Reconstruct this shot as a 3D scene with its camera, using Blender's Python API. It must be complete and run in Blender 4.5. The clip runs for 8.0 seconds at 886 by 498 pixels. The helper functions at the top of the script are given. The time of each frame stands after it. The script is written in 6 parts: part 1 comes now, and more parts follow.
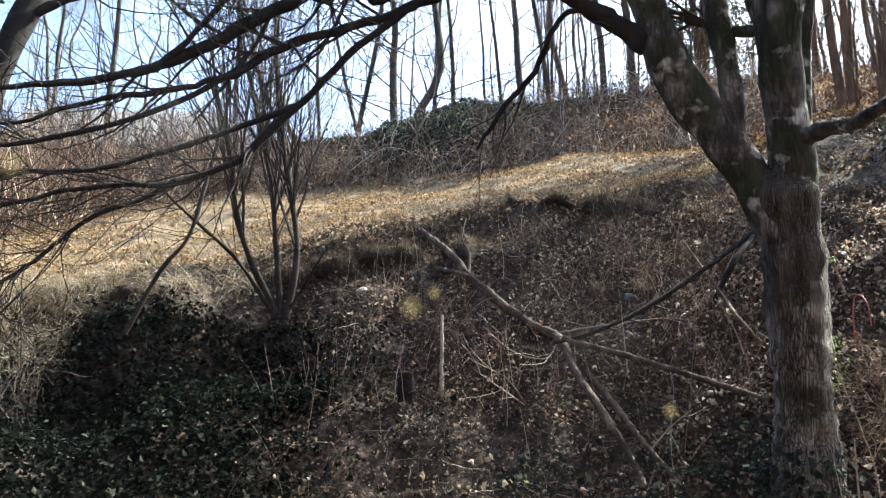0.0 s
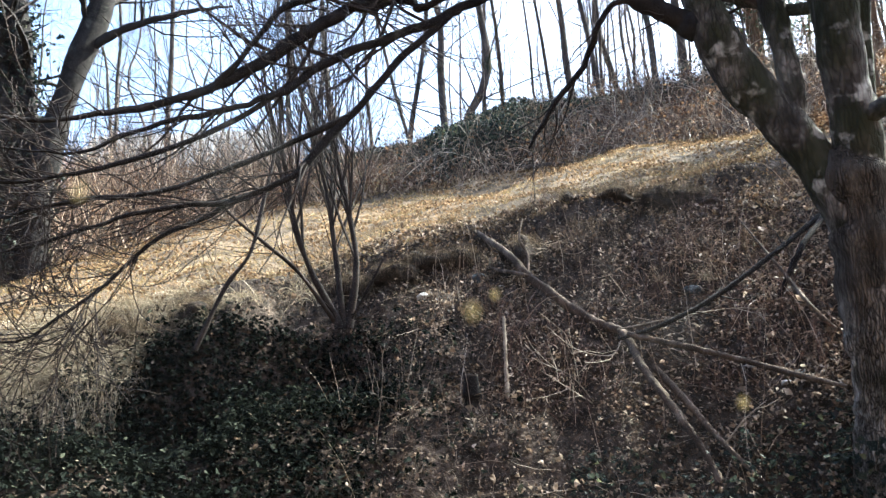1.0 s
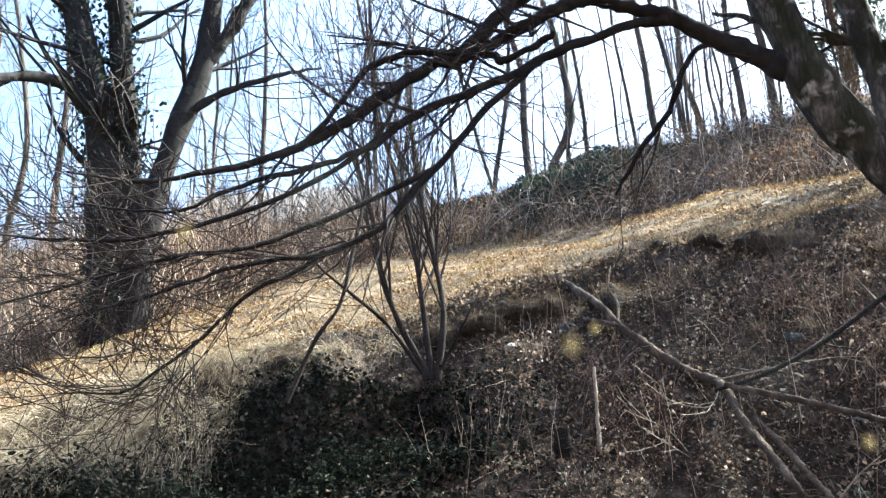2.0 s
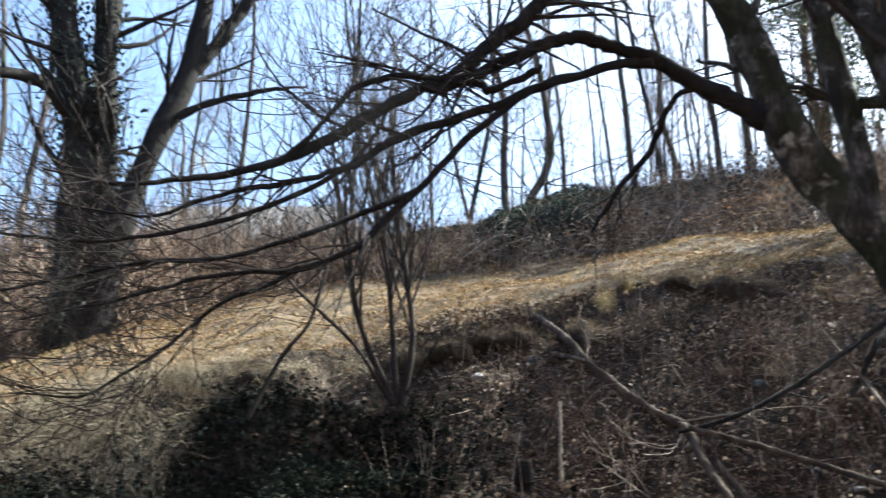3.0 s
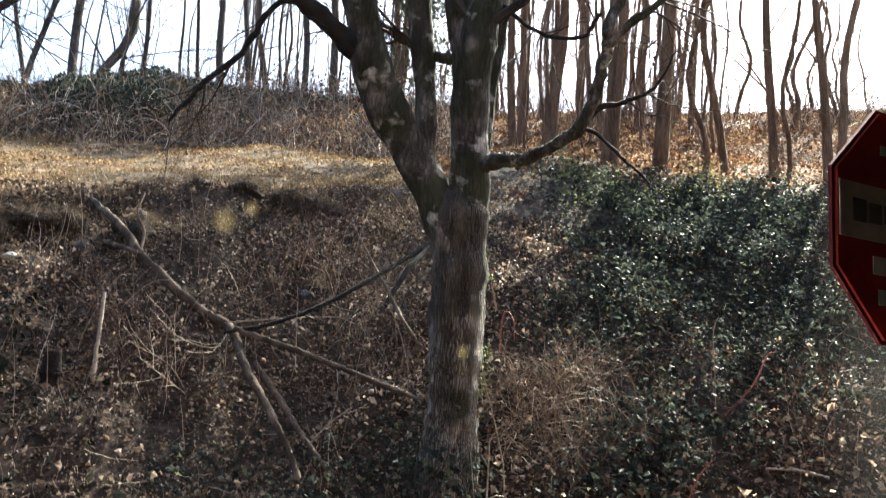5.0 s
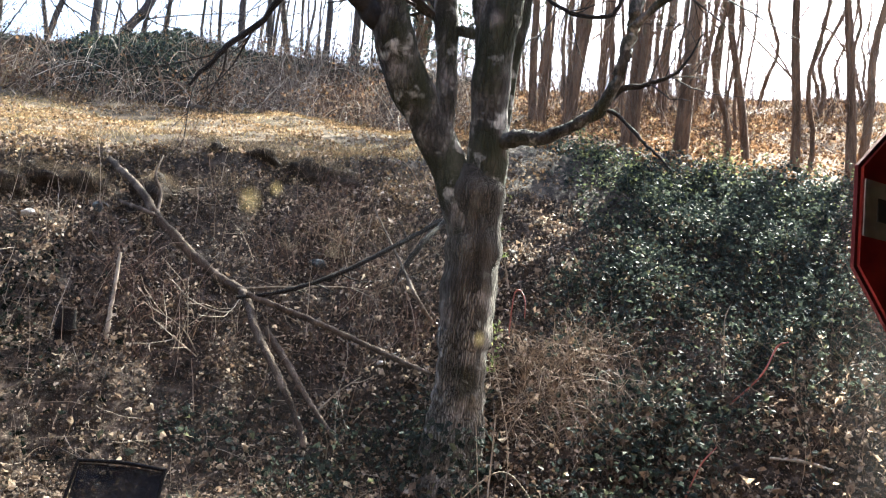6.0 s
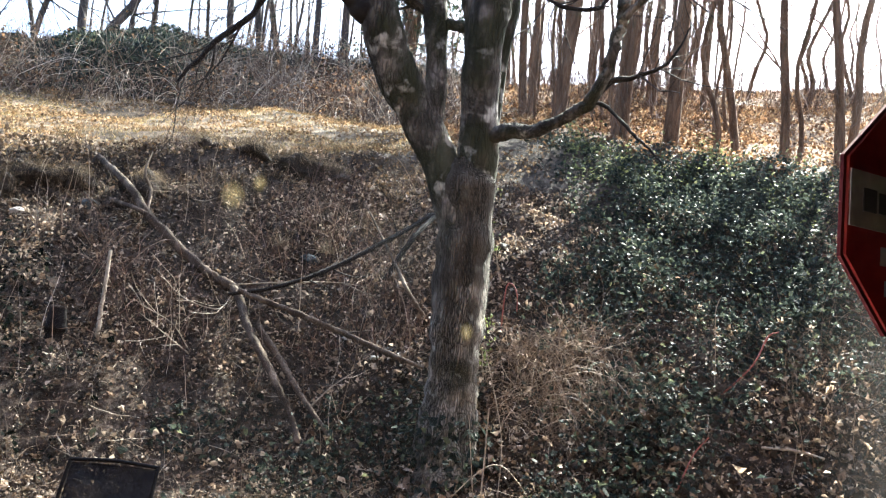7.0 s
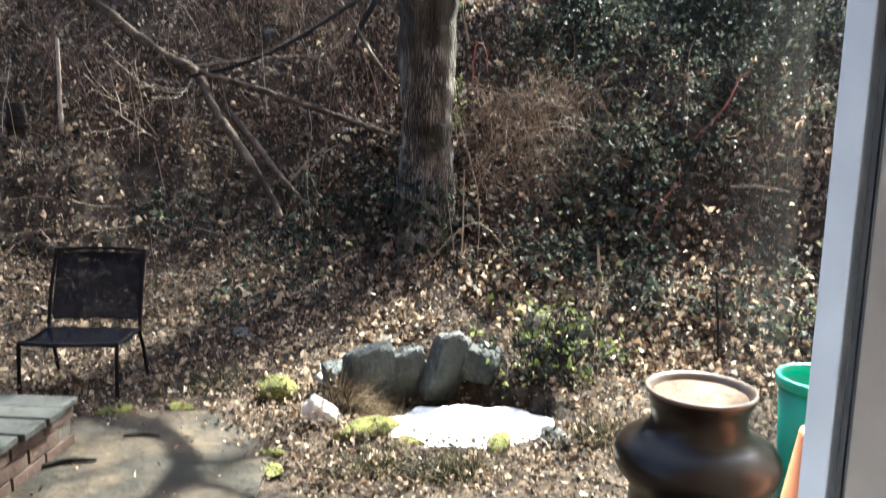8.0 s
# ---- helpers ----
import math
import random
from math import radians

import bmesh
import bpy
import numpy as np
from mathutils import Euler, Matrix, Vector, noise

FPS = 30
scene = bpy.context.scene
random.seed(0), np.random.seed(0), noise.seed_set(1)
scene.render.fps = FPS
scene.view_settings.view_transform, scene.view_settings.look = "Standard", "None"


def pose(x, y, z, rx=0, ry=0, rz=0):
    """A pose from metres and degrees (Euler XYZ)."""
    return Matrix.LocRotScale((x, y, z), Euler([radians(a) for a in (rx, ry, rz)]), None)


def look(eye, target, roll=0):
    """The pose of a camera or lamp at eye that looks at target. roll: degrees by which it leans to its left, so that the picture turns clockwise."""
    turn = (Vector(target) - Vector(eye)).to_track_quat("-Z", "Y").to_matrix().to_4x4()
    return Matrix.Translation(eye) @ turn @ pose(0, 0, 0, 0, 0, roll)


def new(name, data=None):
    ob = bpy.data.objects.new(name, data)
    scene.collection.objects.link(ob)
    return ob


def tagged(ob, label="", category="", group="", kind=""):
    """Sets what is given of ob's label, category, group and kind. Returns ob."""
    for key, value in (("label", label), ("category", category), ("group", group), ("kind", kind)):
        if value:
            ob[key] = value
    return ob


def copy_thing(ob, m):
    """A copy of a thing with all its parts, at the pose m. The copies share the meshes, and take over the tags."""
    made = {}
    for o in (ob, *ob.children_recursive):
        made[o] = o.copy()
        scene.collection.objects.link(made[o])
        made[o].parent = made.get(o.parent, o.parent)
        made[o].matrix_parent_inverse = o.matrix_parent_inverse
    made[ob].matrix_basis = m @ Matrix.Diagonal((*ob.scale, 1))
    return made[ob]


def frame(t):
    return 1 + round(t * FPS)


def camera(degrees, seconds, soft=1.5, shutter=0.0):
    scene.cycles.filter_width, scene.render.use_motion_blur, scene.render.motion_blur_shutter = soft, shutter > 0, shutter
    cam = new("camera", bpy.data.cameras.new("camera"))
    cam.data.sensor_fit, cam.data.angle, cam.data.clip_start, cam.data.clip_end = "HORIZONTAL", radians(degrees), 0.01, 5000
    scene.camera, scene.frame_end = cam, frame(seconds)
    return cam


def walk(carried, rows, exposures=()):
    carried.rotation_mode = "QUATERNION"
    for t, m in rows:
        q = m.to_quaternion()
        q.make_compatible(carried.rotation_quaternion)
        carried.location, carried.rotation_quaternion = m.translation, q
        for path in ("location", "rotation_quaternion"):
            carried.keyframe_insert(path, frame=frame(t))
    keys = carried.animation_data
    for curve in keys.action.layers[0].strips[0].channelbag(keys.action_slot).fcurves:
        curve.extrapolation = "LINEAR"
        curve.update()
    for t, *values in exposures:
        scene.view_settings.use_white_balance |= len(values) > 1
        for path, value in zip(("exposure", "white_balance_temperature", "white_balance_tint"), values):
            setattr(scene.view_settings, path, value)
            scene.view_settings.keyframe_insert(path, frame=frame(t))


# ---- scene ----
cam = camera(58.24, 8.0, soft=1.2, shutter=0.3)
PATH = [
    (0, 0, 0, 1.44, 98.651, 0.025, -4.194),
    (0.5, 0, 0, 1.44, 98.3, 1.318, -2.019),
    (1, 0, 0, 1.44, 98.965, 2.584, 0.408),
    (1.5, 0, 0, 1.44, 100.83, 3.348, 4.208),
    (1.7, 0, 0, 1.44, 101.699, 3.487, 5.829),
    (2.8, -0.025, 0.02, 1.41, 104.874, -0.303, 6.719),
    (3, -0.0259, 0.02, 1.4096, 104.93, -0.868, 3.828),
    (3.5, -0.0283, 0.02, 1.4088, 105.718, -1.592, -7.46),
    (4, -0.0306, 0.02, 1.4079, 106.973, -2.061, -18.434),
    (4.5, -0.033, 0.02, 1.407, 105.827, -2.544, -24.765),
    (5, -0.044, 0.02, 1.4163, 99.153, -3.697, -27.906),
    (5.2, -0.0448, 0.02, 1.42, 98.36, -4.689, -27.967),
    (6.3, -0.0492, 0.02, 1.42, 97.18, -6.45, -27.243),
    (6.5, -0.05, 0.02, 1.42, 97.143, -6.197, -27.357),
    (7, -0.045, 0.02, 1.42, 96.915, -5.691, -27.8),
    (7.5, -0.03, 0.02, 1.4, 92.55, -3.199, -28.46),
    (7.8, -0.006, 0.02, 1.385, 84.7, -1.437, -29.163),
    (8, 0.002, 0.02, 1.378, 80.619, -1.233, -29.449),
]
EXPOSURES = [(0, 3.35, 5350, 5), (0.5, 3.65, 5350, 5), (1, 3.6, 5300, 5), (1.5, 3.8, 5200, 4), (3, 3.0, 5250, 4), (4, 2.72, 5600, 5), (4.5, 2.98, 5700, 6), (5.2, 3.6, 5600, 6), (6.5, 3.9, 5450, 6), (7.5, 4.0, 5400, 5), (8, 3.58, 5450, 5)]
walk(cam, [(t, pose(x, y, z, rx, ry, rz)) for t, x, y, z, rx, ry, rz in PATH], EXPOSURES)

# ---- world and sun ----
SUN_AZ, SUN_EL = 60.0, 45.0
world = bpy.data.worlds.new("sky")
scene.world = world
world.use_nodes = True
wn = world.node_tree.nodes
sky = wn.new("ShaderNodeTexSky")
sky.sky_type, sky.sun_disc = "NISHITA", False
sky.sun_elevation, sky.sun_rotation = radians(SUN_EL), radians(SUN_AZ)
sky.air_density, sky.dust_density, sky.ozone_density = 0.9, 6.5, 1.1
wn["Background"].inputs["Strength"].default_value = 0.064
world.node_tree.links.new(sky.outputs["Color"], wn["Background"].inputs["Color"])
sun = new("sun", bpy.data.lights.new("sun", "SUN"))
sun.data.energy, sun.data.angle, sun.data.color = 5.0, radians(0.55), (1.0, 0.85, 0.64)
sa, se = radians(SUN_AZ), radians(SUN_EL)
sun.matrix_world = look((40 * math.sin(sa) * math.cos(se), 40 * math.cos(sa) * math.cos(se), 40 * math.sin(se)), (0, 0, 0))

# ---- materials ----
def shader(name):
    m = bpy.data.materials.new(name)
    m.use_nodes = True
    return m, m.node_tree.nodes, m.node_tree.links, m.node_tree.nodes["Principled BSDF"]


def ramp(nodes, stops):
    r = nodes.new("ShaderNodeValToRGB")
    while len(r.color_ramp.elements) < len(stops):
        r.color_ramp.elements.new(0.5)
    for e, (p, c) in zip(r.color_ramp.elements, stops):
        e.position, e.color = p, (*c, 1)
    return r


def mix(nodes, links, fac, a, b, kind="MIX"):
    n = nodes.new("ShaderNodeMix")
    n.data_type, n.blend_type = "RGBA", kind
    for sock, v in ((n.inputs[0], fac), (n.inputs[6], a), (n.inputs[7], b)):
        if isinstance(v, (int, float)):
            sock.default_value = v
        elif isinstance(v, tuple):
            sock.default_value = (*v, 1)
        else:
            links.new(v, sock)
    return n.outputs[2]


def noise_tex(nodes, links, scale, detail=4.0, stretch=None, rough=0.55):
    n = nodes.new("ShaderNodeTexNoise")
    n.inputs["Scale"].default_value, n.inputs["Detail"].default_value, n.inputs["Roughness"].default_value = scale, detail, rough
    co, mp = nodes.new("ShaderNodeTexCoord"), nodes.new("ShaderNodeMapping")
    mp.inputs["Scale"].default_value = stretch or (1, 1, 1)
    links.new(co.outputs["Object"], mp.inputs["Vector"])
    links.new(mp.outputs["Vector"], n.inputs["Vector"])
    return n.outputs["Fac"]


def bump(nodes, links, bsdf, height, strength, dist=0.02):
    b = nodes.new("ShaderNodeBump")
    b.inputs["Strength"].default_value, b.inputs["Distance"].default_value = strength, dist
    links.new(height, b.inputs["Height"])
    links.new(b.outputs["Normal"], bsdf.inputs["Normal"])


def surface(name, stops, scale, rough=0.85, fine=None, bumps_=0.3, dist=0.01, stretch=None, metal=0.0, spec=0.3, patch=None):
    """A grained surface: a ramp over coarse noise, fine grain over it, relief from both; patch: (colour, scale, from, to)."""
    m, nodes, links, bsdf = shader(name)
    a = noise_tex(nodes, links, scale, 5, stretch)
    b = noise_tex(nodes, links, fine or scale * 6, 4, stretch)
    r = ramp(nodes, stops)
    links.new(a, r.inputs["Fac"])
    g = ramp(nodes, [(0.3, (0.62, 0.62, 0.62)), (0.7, (1.2, 1.2, 1.2))])
    links.new(b, g.inputs["Fac"])
    col = mix(nodes, links, 1.0, r.outputs["Color"], g.outputs["Color"], "MULTIPLY")
    if patch:
        c, s, lo, hi = patch
        p = ramp(nodes, [(lo, (0, 0, 0)), (hi, (1, 1, 1))])
        links.new(noise_tex(nodes, links, s, 5), p.inputs["Fac"])
        col = mix(nodes, links, p.outputs["Color"], col, c)
    links.new(col, bsdf.inputs["Base Color"])
    bsdf.inputs["Roughness"].default_value, bsdf.inputs["Metallic"].default_value = rough, metal
    bsdf.inputs["Specular IOR Level"].default_value = spec
    h = nodes.new("ShaderNodeMath")
    h.operation = "ADD"
    links.new(a, h.inputs[0])
    links.new(b, h.inputs[1])
    bump(nodes, links, bsdf, h.outputs[0], bumps_, dist)
    return m


def leafy(name, stops, rough=0.5, through_=0.35, spec=0.4):
    """Thin leaves or blades: each island takes its own colour, and lets some light through."""
    m, nodes, links, bsdf = shader(name)
    geo = nodes.new("ShaderNodeNewGeometry")
    r = ramp(nodes, stops)
    links.new(geo.outputs["Random Per Island"], r.inputs["Fac"])
    g = ramp(nodes, [(0.3, (0.65, 0.65, 0.65)), (0.7, (1.15, 1.15, 1.15))])
    links.new(noise_tex(nodes, links, 60, 3), g.inputs["Fac"])
    col = mix(nodes, links, 1.0, r.outputs["Color"], g.outputs["Color"], "MULTIPLY")
    links.new(col, bsdf.inputs["Base Color"])
    bsdf.inputs["Roughness"].default_value, bsdf.inputs["Specular IOR Level"].default_value = rough, spec
    tr, mx = nodes.new("ShaderNodeBsdfTranslucent"), nodes.new("ShaderNodeMixShader")
    links.new(col, tr.inputs["Color"])
    mx.inputs["Fac"].default_value = through_
    links.new(bsdf.outputs["BSDF"], mx.inputs[1])
    links.new(tr.outputs["BSDF"], mx.inputs[2])
    links.new(mx.outputs["Shader"], nodes["Material Output"].inputs["Surface"])
    return m


def ground_material():
    m, nodes, links, bsdf = shader("soil_and_turf")
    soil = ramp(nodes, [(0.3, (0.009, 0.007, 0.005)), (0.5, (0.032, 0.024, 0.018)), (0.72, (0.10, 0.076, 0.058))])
    links.new(noise_tex(nodes, links, 9, 8), soil.inputs["Fac"])
    turf = ramp(nodes, [(0.3, (0.025, 0.020, 0.013)), (0.5, (0.075, 0.055, 0.036)), (0.7, (0.165, 0.122, 0.080))])
    links.new(noise_tex(nodes, links, 3.0, 8), turf.inputs["Fac"])
    rust = ramp(nodes, [(0.3, (0.07, 0.04, 0.02)), (0.5, (0.10, 0.06, 0.034)), (0.7, (0.18, 0.115, 0.066))])
    links.new(noise_tex(nodes, links, 7, 8), rust.inputs["Fac"])
    cover = nodes.new("ShaderNodeAttribute")
    cover.attribute_name = "cover"
    sep = nodes.new("ShaderNodeSeparateColor")
    links.new(cover.outputs["Color"], sep.inputs["Color"])
    col = mix(nodes, links, sep.outputs[0], soil.outputs["Color"], turf.outputs["Color"])
    col = mix(nodes, links, sep.outputs[1], col, rust.outputs["Color"])
    links.new(col, bsdf.inputs["Base Color"])
    bsdf.inputs["Roughness"].default_value, bsdf.inputs["Specular IOR Level"].default_value = 0.95, 0.15
    bump(nodes, links, bsdf, noise_tex(nodes, links, 22, 8), 0.9, 0.04)
    return m


def dusty_glass():
    """Clear glass with a faint mirror and a thin uneven film of dust and smears."""
    m, nodes, links, bsdf = shader("dusty_glass")
    nodes.remove(bsdf)
    clear, gloss, dust = nodes.new("ShaderNodeBsdfTransparent"), nodes.new("ShaderNodeBsdfGlossy"), nodes.new("ShaderNodeBsdfTranslucent")
    clear.inputs["Color"].default_value = (0.97, 0.985, 0.98, 1)
    gloss.inputs["Roughness"].default_value = 0.0
    dust.inputs["Color"].default_value = (0.8, 0.82, 0.8, 1)
    a, b = nodes.new("ShaderNodeMixShader"), nodes.new("ShaderNodeMixShader")
    a.inputs["Fac"].default_value = 0.012
    links.new(clear.outputs["BSDF"], a.inputs[1])
    links.new(gloss.outputs["BSDF"], a.inputs[2])
    film = ramp(nodes, [(0.4, (0.0, 0.0, 0.0)), (0.62, (0.0003, 0.0003, 0.0003)), (0.8, (0.005, 0.005, 0.005))])
    links.new(noise_tex(nodes, links, 16, 3, (1, 1, 0.6)), film.inputs["Fac"])
    grime = ramp(nodes, [(0.0, (0, 0, 0)), (1.0, (0.036, 0.038, 0.041))])
    co, sep, rng_ = nodes.new("ShaderNodeTexCoord"), nodes.new("ShaderNodeSeparateXYZ"), nodes.new("ShaderNodeMapRange")
    rng_.inputs["From Min"].default_value, rng_.inputs["From Max"].default_value = 0.30, 0.50
    links.new(co.outputs["Object"], sep.inputs["Vector"])
    links.new(sep.outputs["X"], rng_.inputs["Value"])
    streak = noise_tex(nodes, links, 5, 3, (1, 1, 0.4))
    mul = nodes.new("ShaderNodeMath")
    mul.operation = "MULTIPLY"
    links.new(rng_.outputs["Result"], mul.inputs[0])
    links.new(streak, mul.inputs[1])
    links.new(mul.outputs[0], grime.inputs["Fac"])
    links.new(mix(nodes, links, 1.0, film.outputs["Color"], grime.outputs["Color"], "ADD"), b.inputs["Fac"])
    links.new(a.outputs["Shader"], b.inputs[1])
    links.new(dust.outputs["BSDF"], b.inputs[2])
    links.new(b.outputs["Shader"], nodes["Material Output"].inputs["Surface"])
    return m


def plain(name, colour, rough=0.5, metal=0.0, spec=0.4):
    """Paint, plastic or glaze with a faint unevenness."""
    m, nodes, links, bsdf = shader(name)
    g = ramp(nodes, [(0.3, tuple(0.86 * c for c in colour)), (0.7, tuple(min(1, 1.08 * c) for c in colour))])
    links.new(noise_tex(nodes, links, 14, 6), g.inputs["Fac"])
    links.new(g.outputs["Color"], bsdf.inputs["Base Color"])
    bsdf.inputs["Roughness"].default_value, bsdf.inputs["Metallic"].default_value, bsdf.inputs["Specular IOR Level"].default_value = rough, metal, spec
    bump(nodes, links, bsdf, noise_tex(nodes, links, 90, 4), 0.08, 0.003)
    return m


def bark(name, stops, scale, stretch, lichen, moss, tall=0.03, deep=0.12, upper_tone=None):
    """Bark with interlaced upright ridges, dark cracks, pale lichen spots and dark moss."""
    m, nodes, links, bsdf = shader(name)
    co, mp = nodes.new("ShaderNodeTexCoord"), nodes.new("ShaderNodeMapping")
    mp.inputs["Scale"].default_value = (1, 1, stretch)
    wob = nodes.new("ShaderNodeTexNoise")
    wob.inputs["Scale"].default_value, wob.inputs["Detail"].default_value = 14, 4
    links.new(co.outputs["Object"], wob.inputs["Vector"])
    off = nodes.new("ShaderNodeVectorMath")
    off.operation = "MULTIPLY_ADD"
    off.inputs[1].default_value = (0.035, 0.035, 0.10)
    links.new(wob.outputs["Color"], off.inputs[0])
    links.new(co.outputs["Object"], off.inputs[2])
    links.new(off.outputs["Vector"], mp.inputs["Vector"])
    cell = nodes.new("ShaderNodeTexVoronoi")
    cell.feature = "DISTANCE_TO_EDGE"
    cell.inputs["Scale"].default_value = scale
    links.new(mp.outputs["Vector"], cell.inputs["Vector"])
    crack = ramp(nodes, [(0.0, (deep, deep, deep)), (0.10, (0.5 + 0.5 * deep,) * 3), (0.3, (1, 1, 1))])
    links.new(cell.outputs["Distance"], crack.inputs["Fac"])
    r = ramp(nodes, stops)
    links.new(noise_tex(nodes, links, 7, 8, (1, 1, 0.5)), r.inputs["Fac"])
    g = ramp(nodes, [(0.3, (0.6, 0.6, 0.6)), (0.7, (1.25, 1.25, 1.25))])
    links.new(noise_tex(nodes, links, 85, 5, (1, 1, 0.35)), g.inputs["Fac"])
    col = mix(nodes, links, 1.0, r.outputs["Color"], g.outputs["Color"], "MULTIPLY")
    for c, s, lo, hi in (moss, lichen):
        p = ramp(nodes, [(lo, (0, 0, 0)), (hi, (0.85, 0.85, 0.85))])
        links.new(noise_tex(nodes, links, s, 7), p.inputs["Fac"])
        col = mix(nodes, links, p.outputs["Color"], col, c)
    if upper_tone:
        # darker brown above a set height, with a ragged lower rim
        colour, z0, z1 = upper_tone
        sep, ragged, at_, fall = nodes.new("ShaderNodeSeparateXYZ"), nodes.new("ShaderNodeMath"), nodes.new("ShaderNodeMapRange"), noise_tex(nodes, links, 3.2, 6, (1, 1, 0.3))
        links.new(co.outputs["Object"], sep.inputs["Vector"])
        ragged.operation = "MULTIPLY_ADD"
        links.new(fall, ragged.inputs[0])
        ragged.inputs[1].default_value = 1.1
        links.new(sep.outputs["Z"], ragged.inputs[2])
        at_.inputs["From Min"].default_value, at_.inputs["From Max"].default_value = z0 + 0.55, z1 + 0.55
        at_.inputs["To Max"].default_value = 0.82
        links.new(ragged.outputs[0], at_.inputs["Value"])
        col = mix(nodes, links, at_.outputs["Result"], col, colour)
    # the fissures open in some places and close in others
    where = ramp(nodes, [(0.34, (0.3, 0.3, 0.3)), (0.54, (1, 1, 1))])
    links.new(noise_tex(nodes, links, 5.5, 5, (1, 1, 0.22)), where.inputs["Fac"])
    relief = mix(nodes, links, where.outputs["Color"], (1, 1, 1), crack.outputs["Color"])
    col = mix(nodes, links, 1.0, col, relief, "MULTIPLY")
    links.new(col, bsdf.inputs["Base Color"])
    bsdf.inputs["Roughness"].default_value, bsdf.inputs["Specular IOR Level"].default_value = 0.95, 0.15
    bump(nodes, links, bsdf, relief, 1.0, tall)
    return m


GROUND = ground_material()
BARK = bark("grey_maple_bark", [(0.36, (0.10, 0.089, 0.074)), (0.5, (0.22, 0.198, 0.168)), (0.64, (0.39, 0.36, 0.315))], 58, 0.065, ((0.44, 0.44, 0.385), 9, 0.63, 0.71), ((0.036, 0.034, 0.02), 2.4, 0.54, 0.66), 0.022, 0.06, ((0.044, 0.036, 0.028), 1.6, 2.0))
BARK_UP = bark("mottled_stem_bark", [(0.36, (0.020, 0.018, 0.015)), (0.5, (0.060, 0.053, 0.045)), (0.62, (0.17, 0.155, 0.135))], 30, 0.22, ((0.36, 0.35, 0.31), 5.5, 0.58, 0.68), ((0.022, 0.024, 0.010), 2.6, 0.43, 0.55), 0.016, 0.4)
# near black: limbs and twigs carry their backlit look in the colour
BRANCH = surface("dark_branch_bark", [(0.3, (0.007, 0.0065, 0.0065)), (0.7, (0.028, 0.025, 0.024))], 9, 0.9, 50, 0.7, 0.012, spec=0.1, patch=((0.05, 0.05, 0.042), 7, 0.62, 0.72))
TWIG = surface("twig_bark", [(0.3, (0.016, 0.013, 0.012)), (0.7, (0.05, 0.041, 0.036))], 6, 0.85, 40, 0.2, 0.004, spec=0.12)
# two copies of one bark: warm sunlight in this, shade in the next
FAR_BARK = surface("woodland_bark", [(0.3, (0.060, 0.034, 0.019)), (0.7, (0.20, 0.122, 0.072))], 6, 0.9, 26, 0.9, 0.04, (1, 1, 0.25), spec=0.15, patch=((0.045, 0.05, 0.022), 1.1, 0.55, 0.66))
SHADED_BARK = surface("shaded_woodland_bark", [(0.3, (0.035, 0.029, 0.026)), (0.7, (0.115, 0.095, 0.082))], 6, 0.9, 26, 0.9, 0.04, (1, 1, 0.25), spec=0.15, patch=((0.03, 0.036, 0.018), 1.1, 0.55, 0.66))
FAR_TWIG = surface("woodland_twig", [(0.3, (0.09, 0.068, 0.055)), (0.7, (0.19, 0.145, 0.11))], 4, 0.8, 20, 0.1, 0.004)
DEADWOOD = surface("weathered_deadwood", [(0.3, (0.030, 0.022, 0.017)), (0.5, (0.078, 0.060, 0.046)), (0.66, (0.17, 0.136, 0.106)), (0.78, (0.29, 0.245, 0.20))], 5, 0.95, 60, 1.0, 0.015, (1, 1, 0.5), spec=0.12)
PALE_WOOD = surface("bleached_stick", [(0.3, (0.17, 0.14, 0.10)), (0.7, (0.42, 0.36, 0.28))], 8, 0.8, 50, 0.3, 0.006)
LITTER = leafy("fallen_leaves", [(0.0, (0.013, 0.0094, 0.0072)), (0.42, (0.069, 0.048, 0.034)), (0.68, (0.185, 0.129, 0.088)), (0.87, (0.36, 0.272, 0.195)), (1.0, (0.55, 0.46, 0.36))], 0.55, 0.38, 0.28)
PALE_LITTER = leafy("pale_leaves", [(0.0, (0.13, 0.098, 0.07)), (0.6, (0.31, 0.24, 0.175)), (1.0, (0.56, 0.475, 0.37))], 0.55, 0.38, 0.28)
# the warm sunlight on terrace and slope is partly in these colours
GOLD_LITTER = leafy("tan_terrace_leaves", [(0.0, (0.05, 0.032, 0.018)), (0.55, (0.165, 0.104, 0.054)), (0.9, (0.31, 0.208, 0.115)), (1.0, (0.48, 0.37, 0.24))], 0.75, 0.38, 0.1)
RUSTY = leafy("rust_coloured_leaves", [(0.0, (0.045, 0.024, 0.012)), (0.5, (0.16, 0.088, 0.044)), (0.85, (0.30, 0.18, 0.095)), (1.0, (0.46, 0.34, 0.22))], 0.7, 0.4, 0.1)
IVY = leafy("ivy_leaves", [(0.0, (0.010, 0.015, 0.0135)), (0.5, (0.028, 0.036, 0.031)), (0.85, (0.057, 0.069, 0.052)), (0.97, (0.10, 0.113, 0.07)), (1.0, (0.18, 0.185, 0.095))], 0.62, 0.36, 0.09)
# near-black copy of the ivy; the hollow's shade is in its colour
SHADED_IVY = leafy("shaded_ivy", [(0.0, (0.0034, 0.0046, 0.0038)), (0.6, (0.0085, 0.0110, 0.0084)), (0.93, (0.022, 0.027, 0.020)), (1.0, (0.0765, 0.0829, 0.058))], 0.85, 0.2, 0.03)
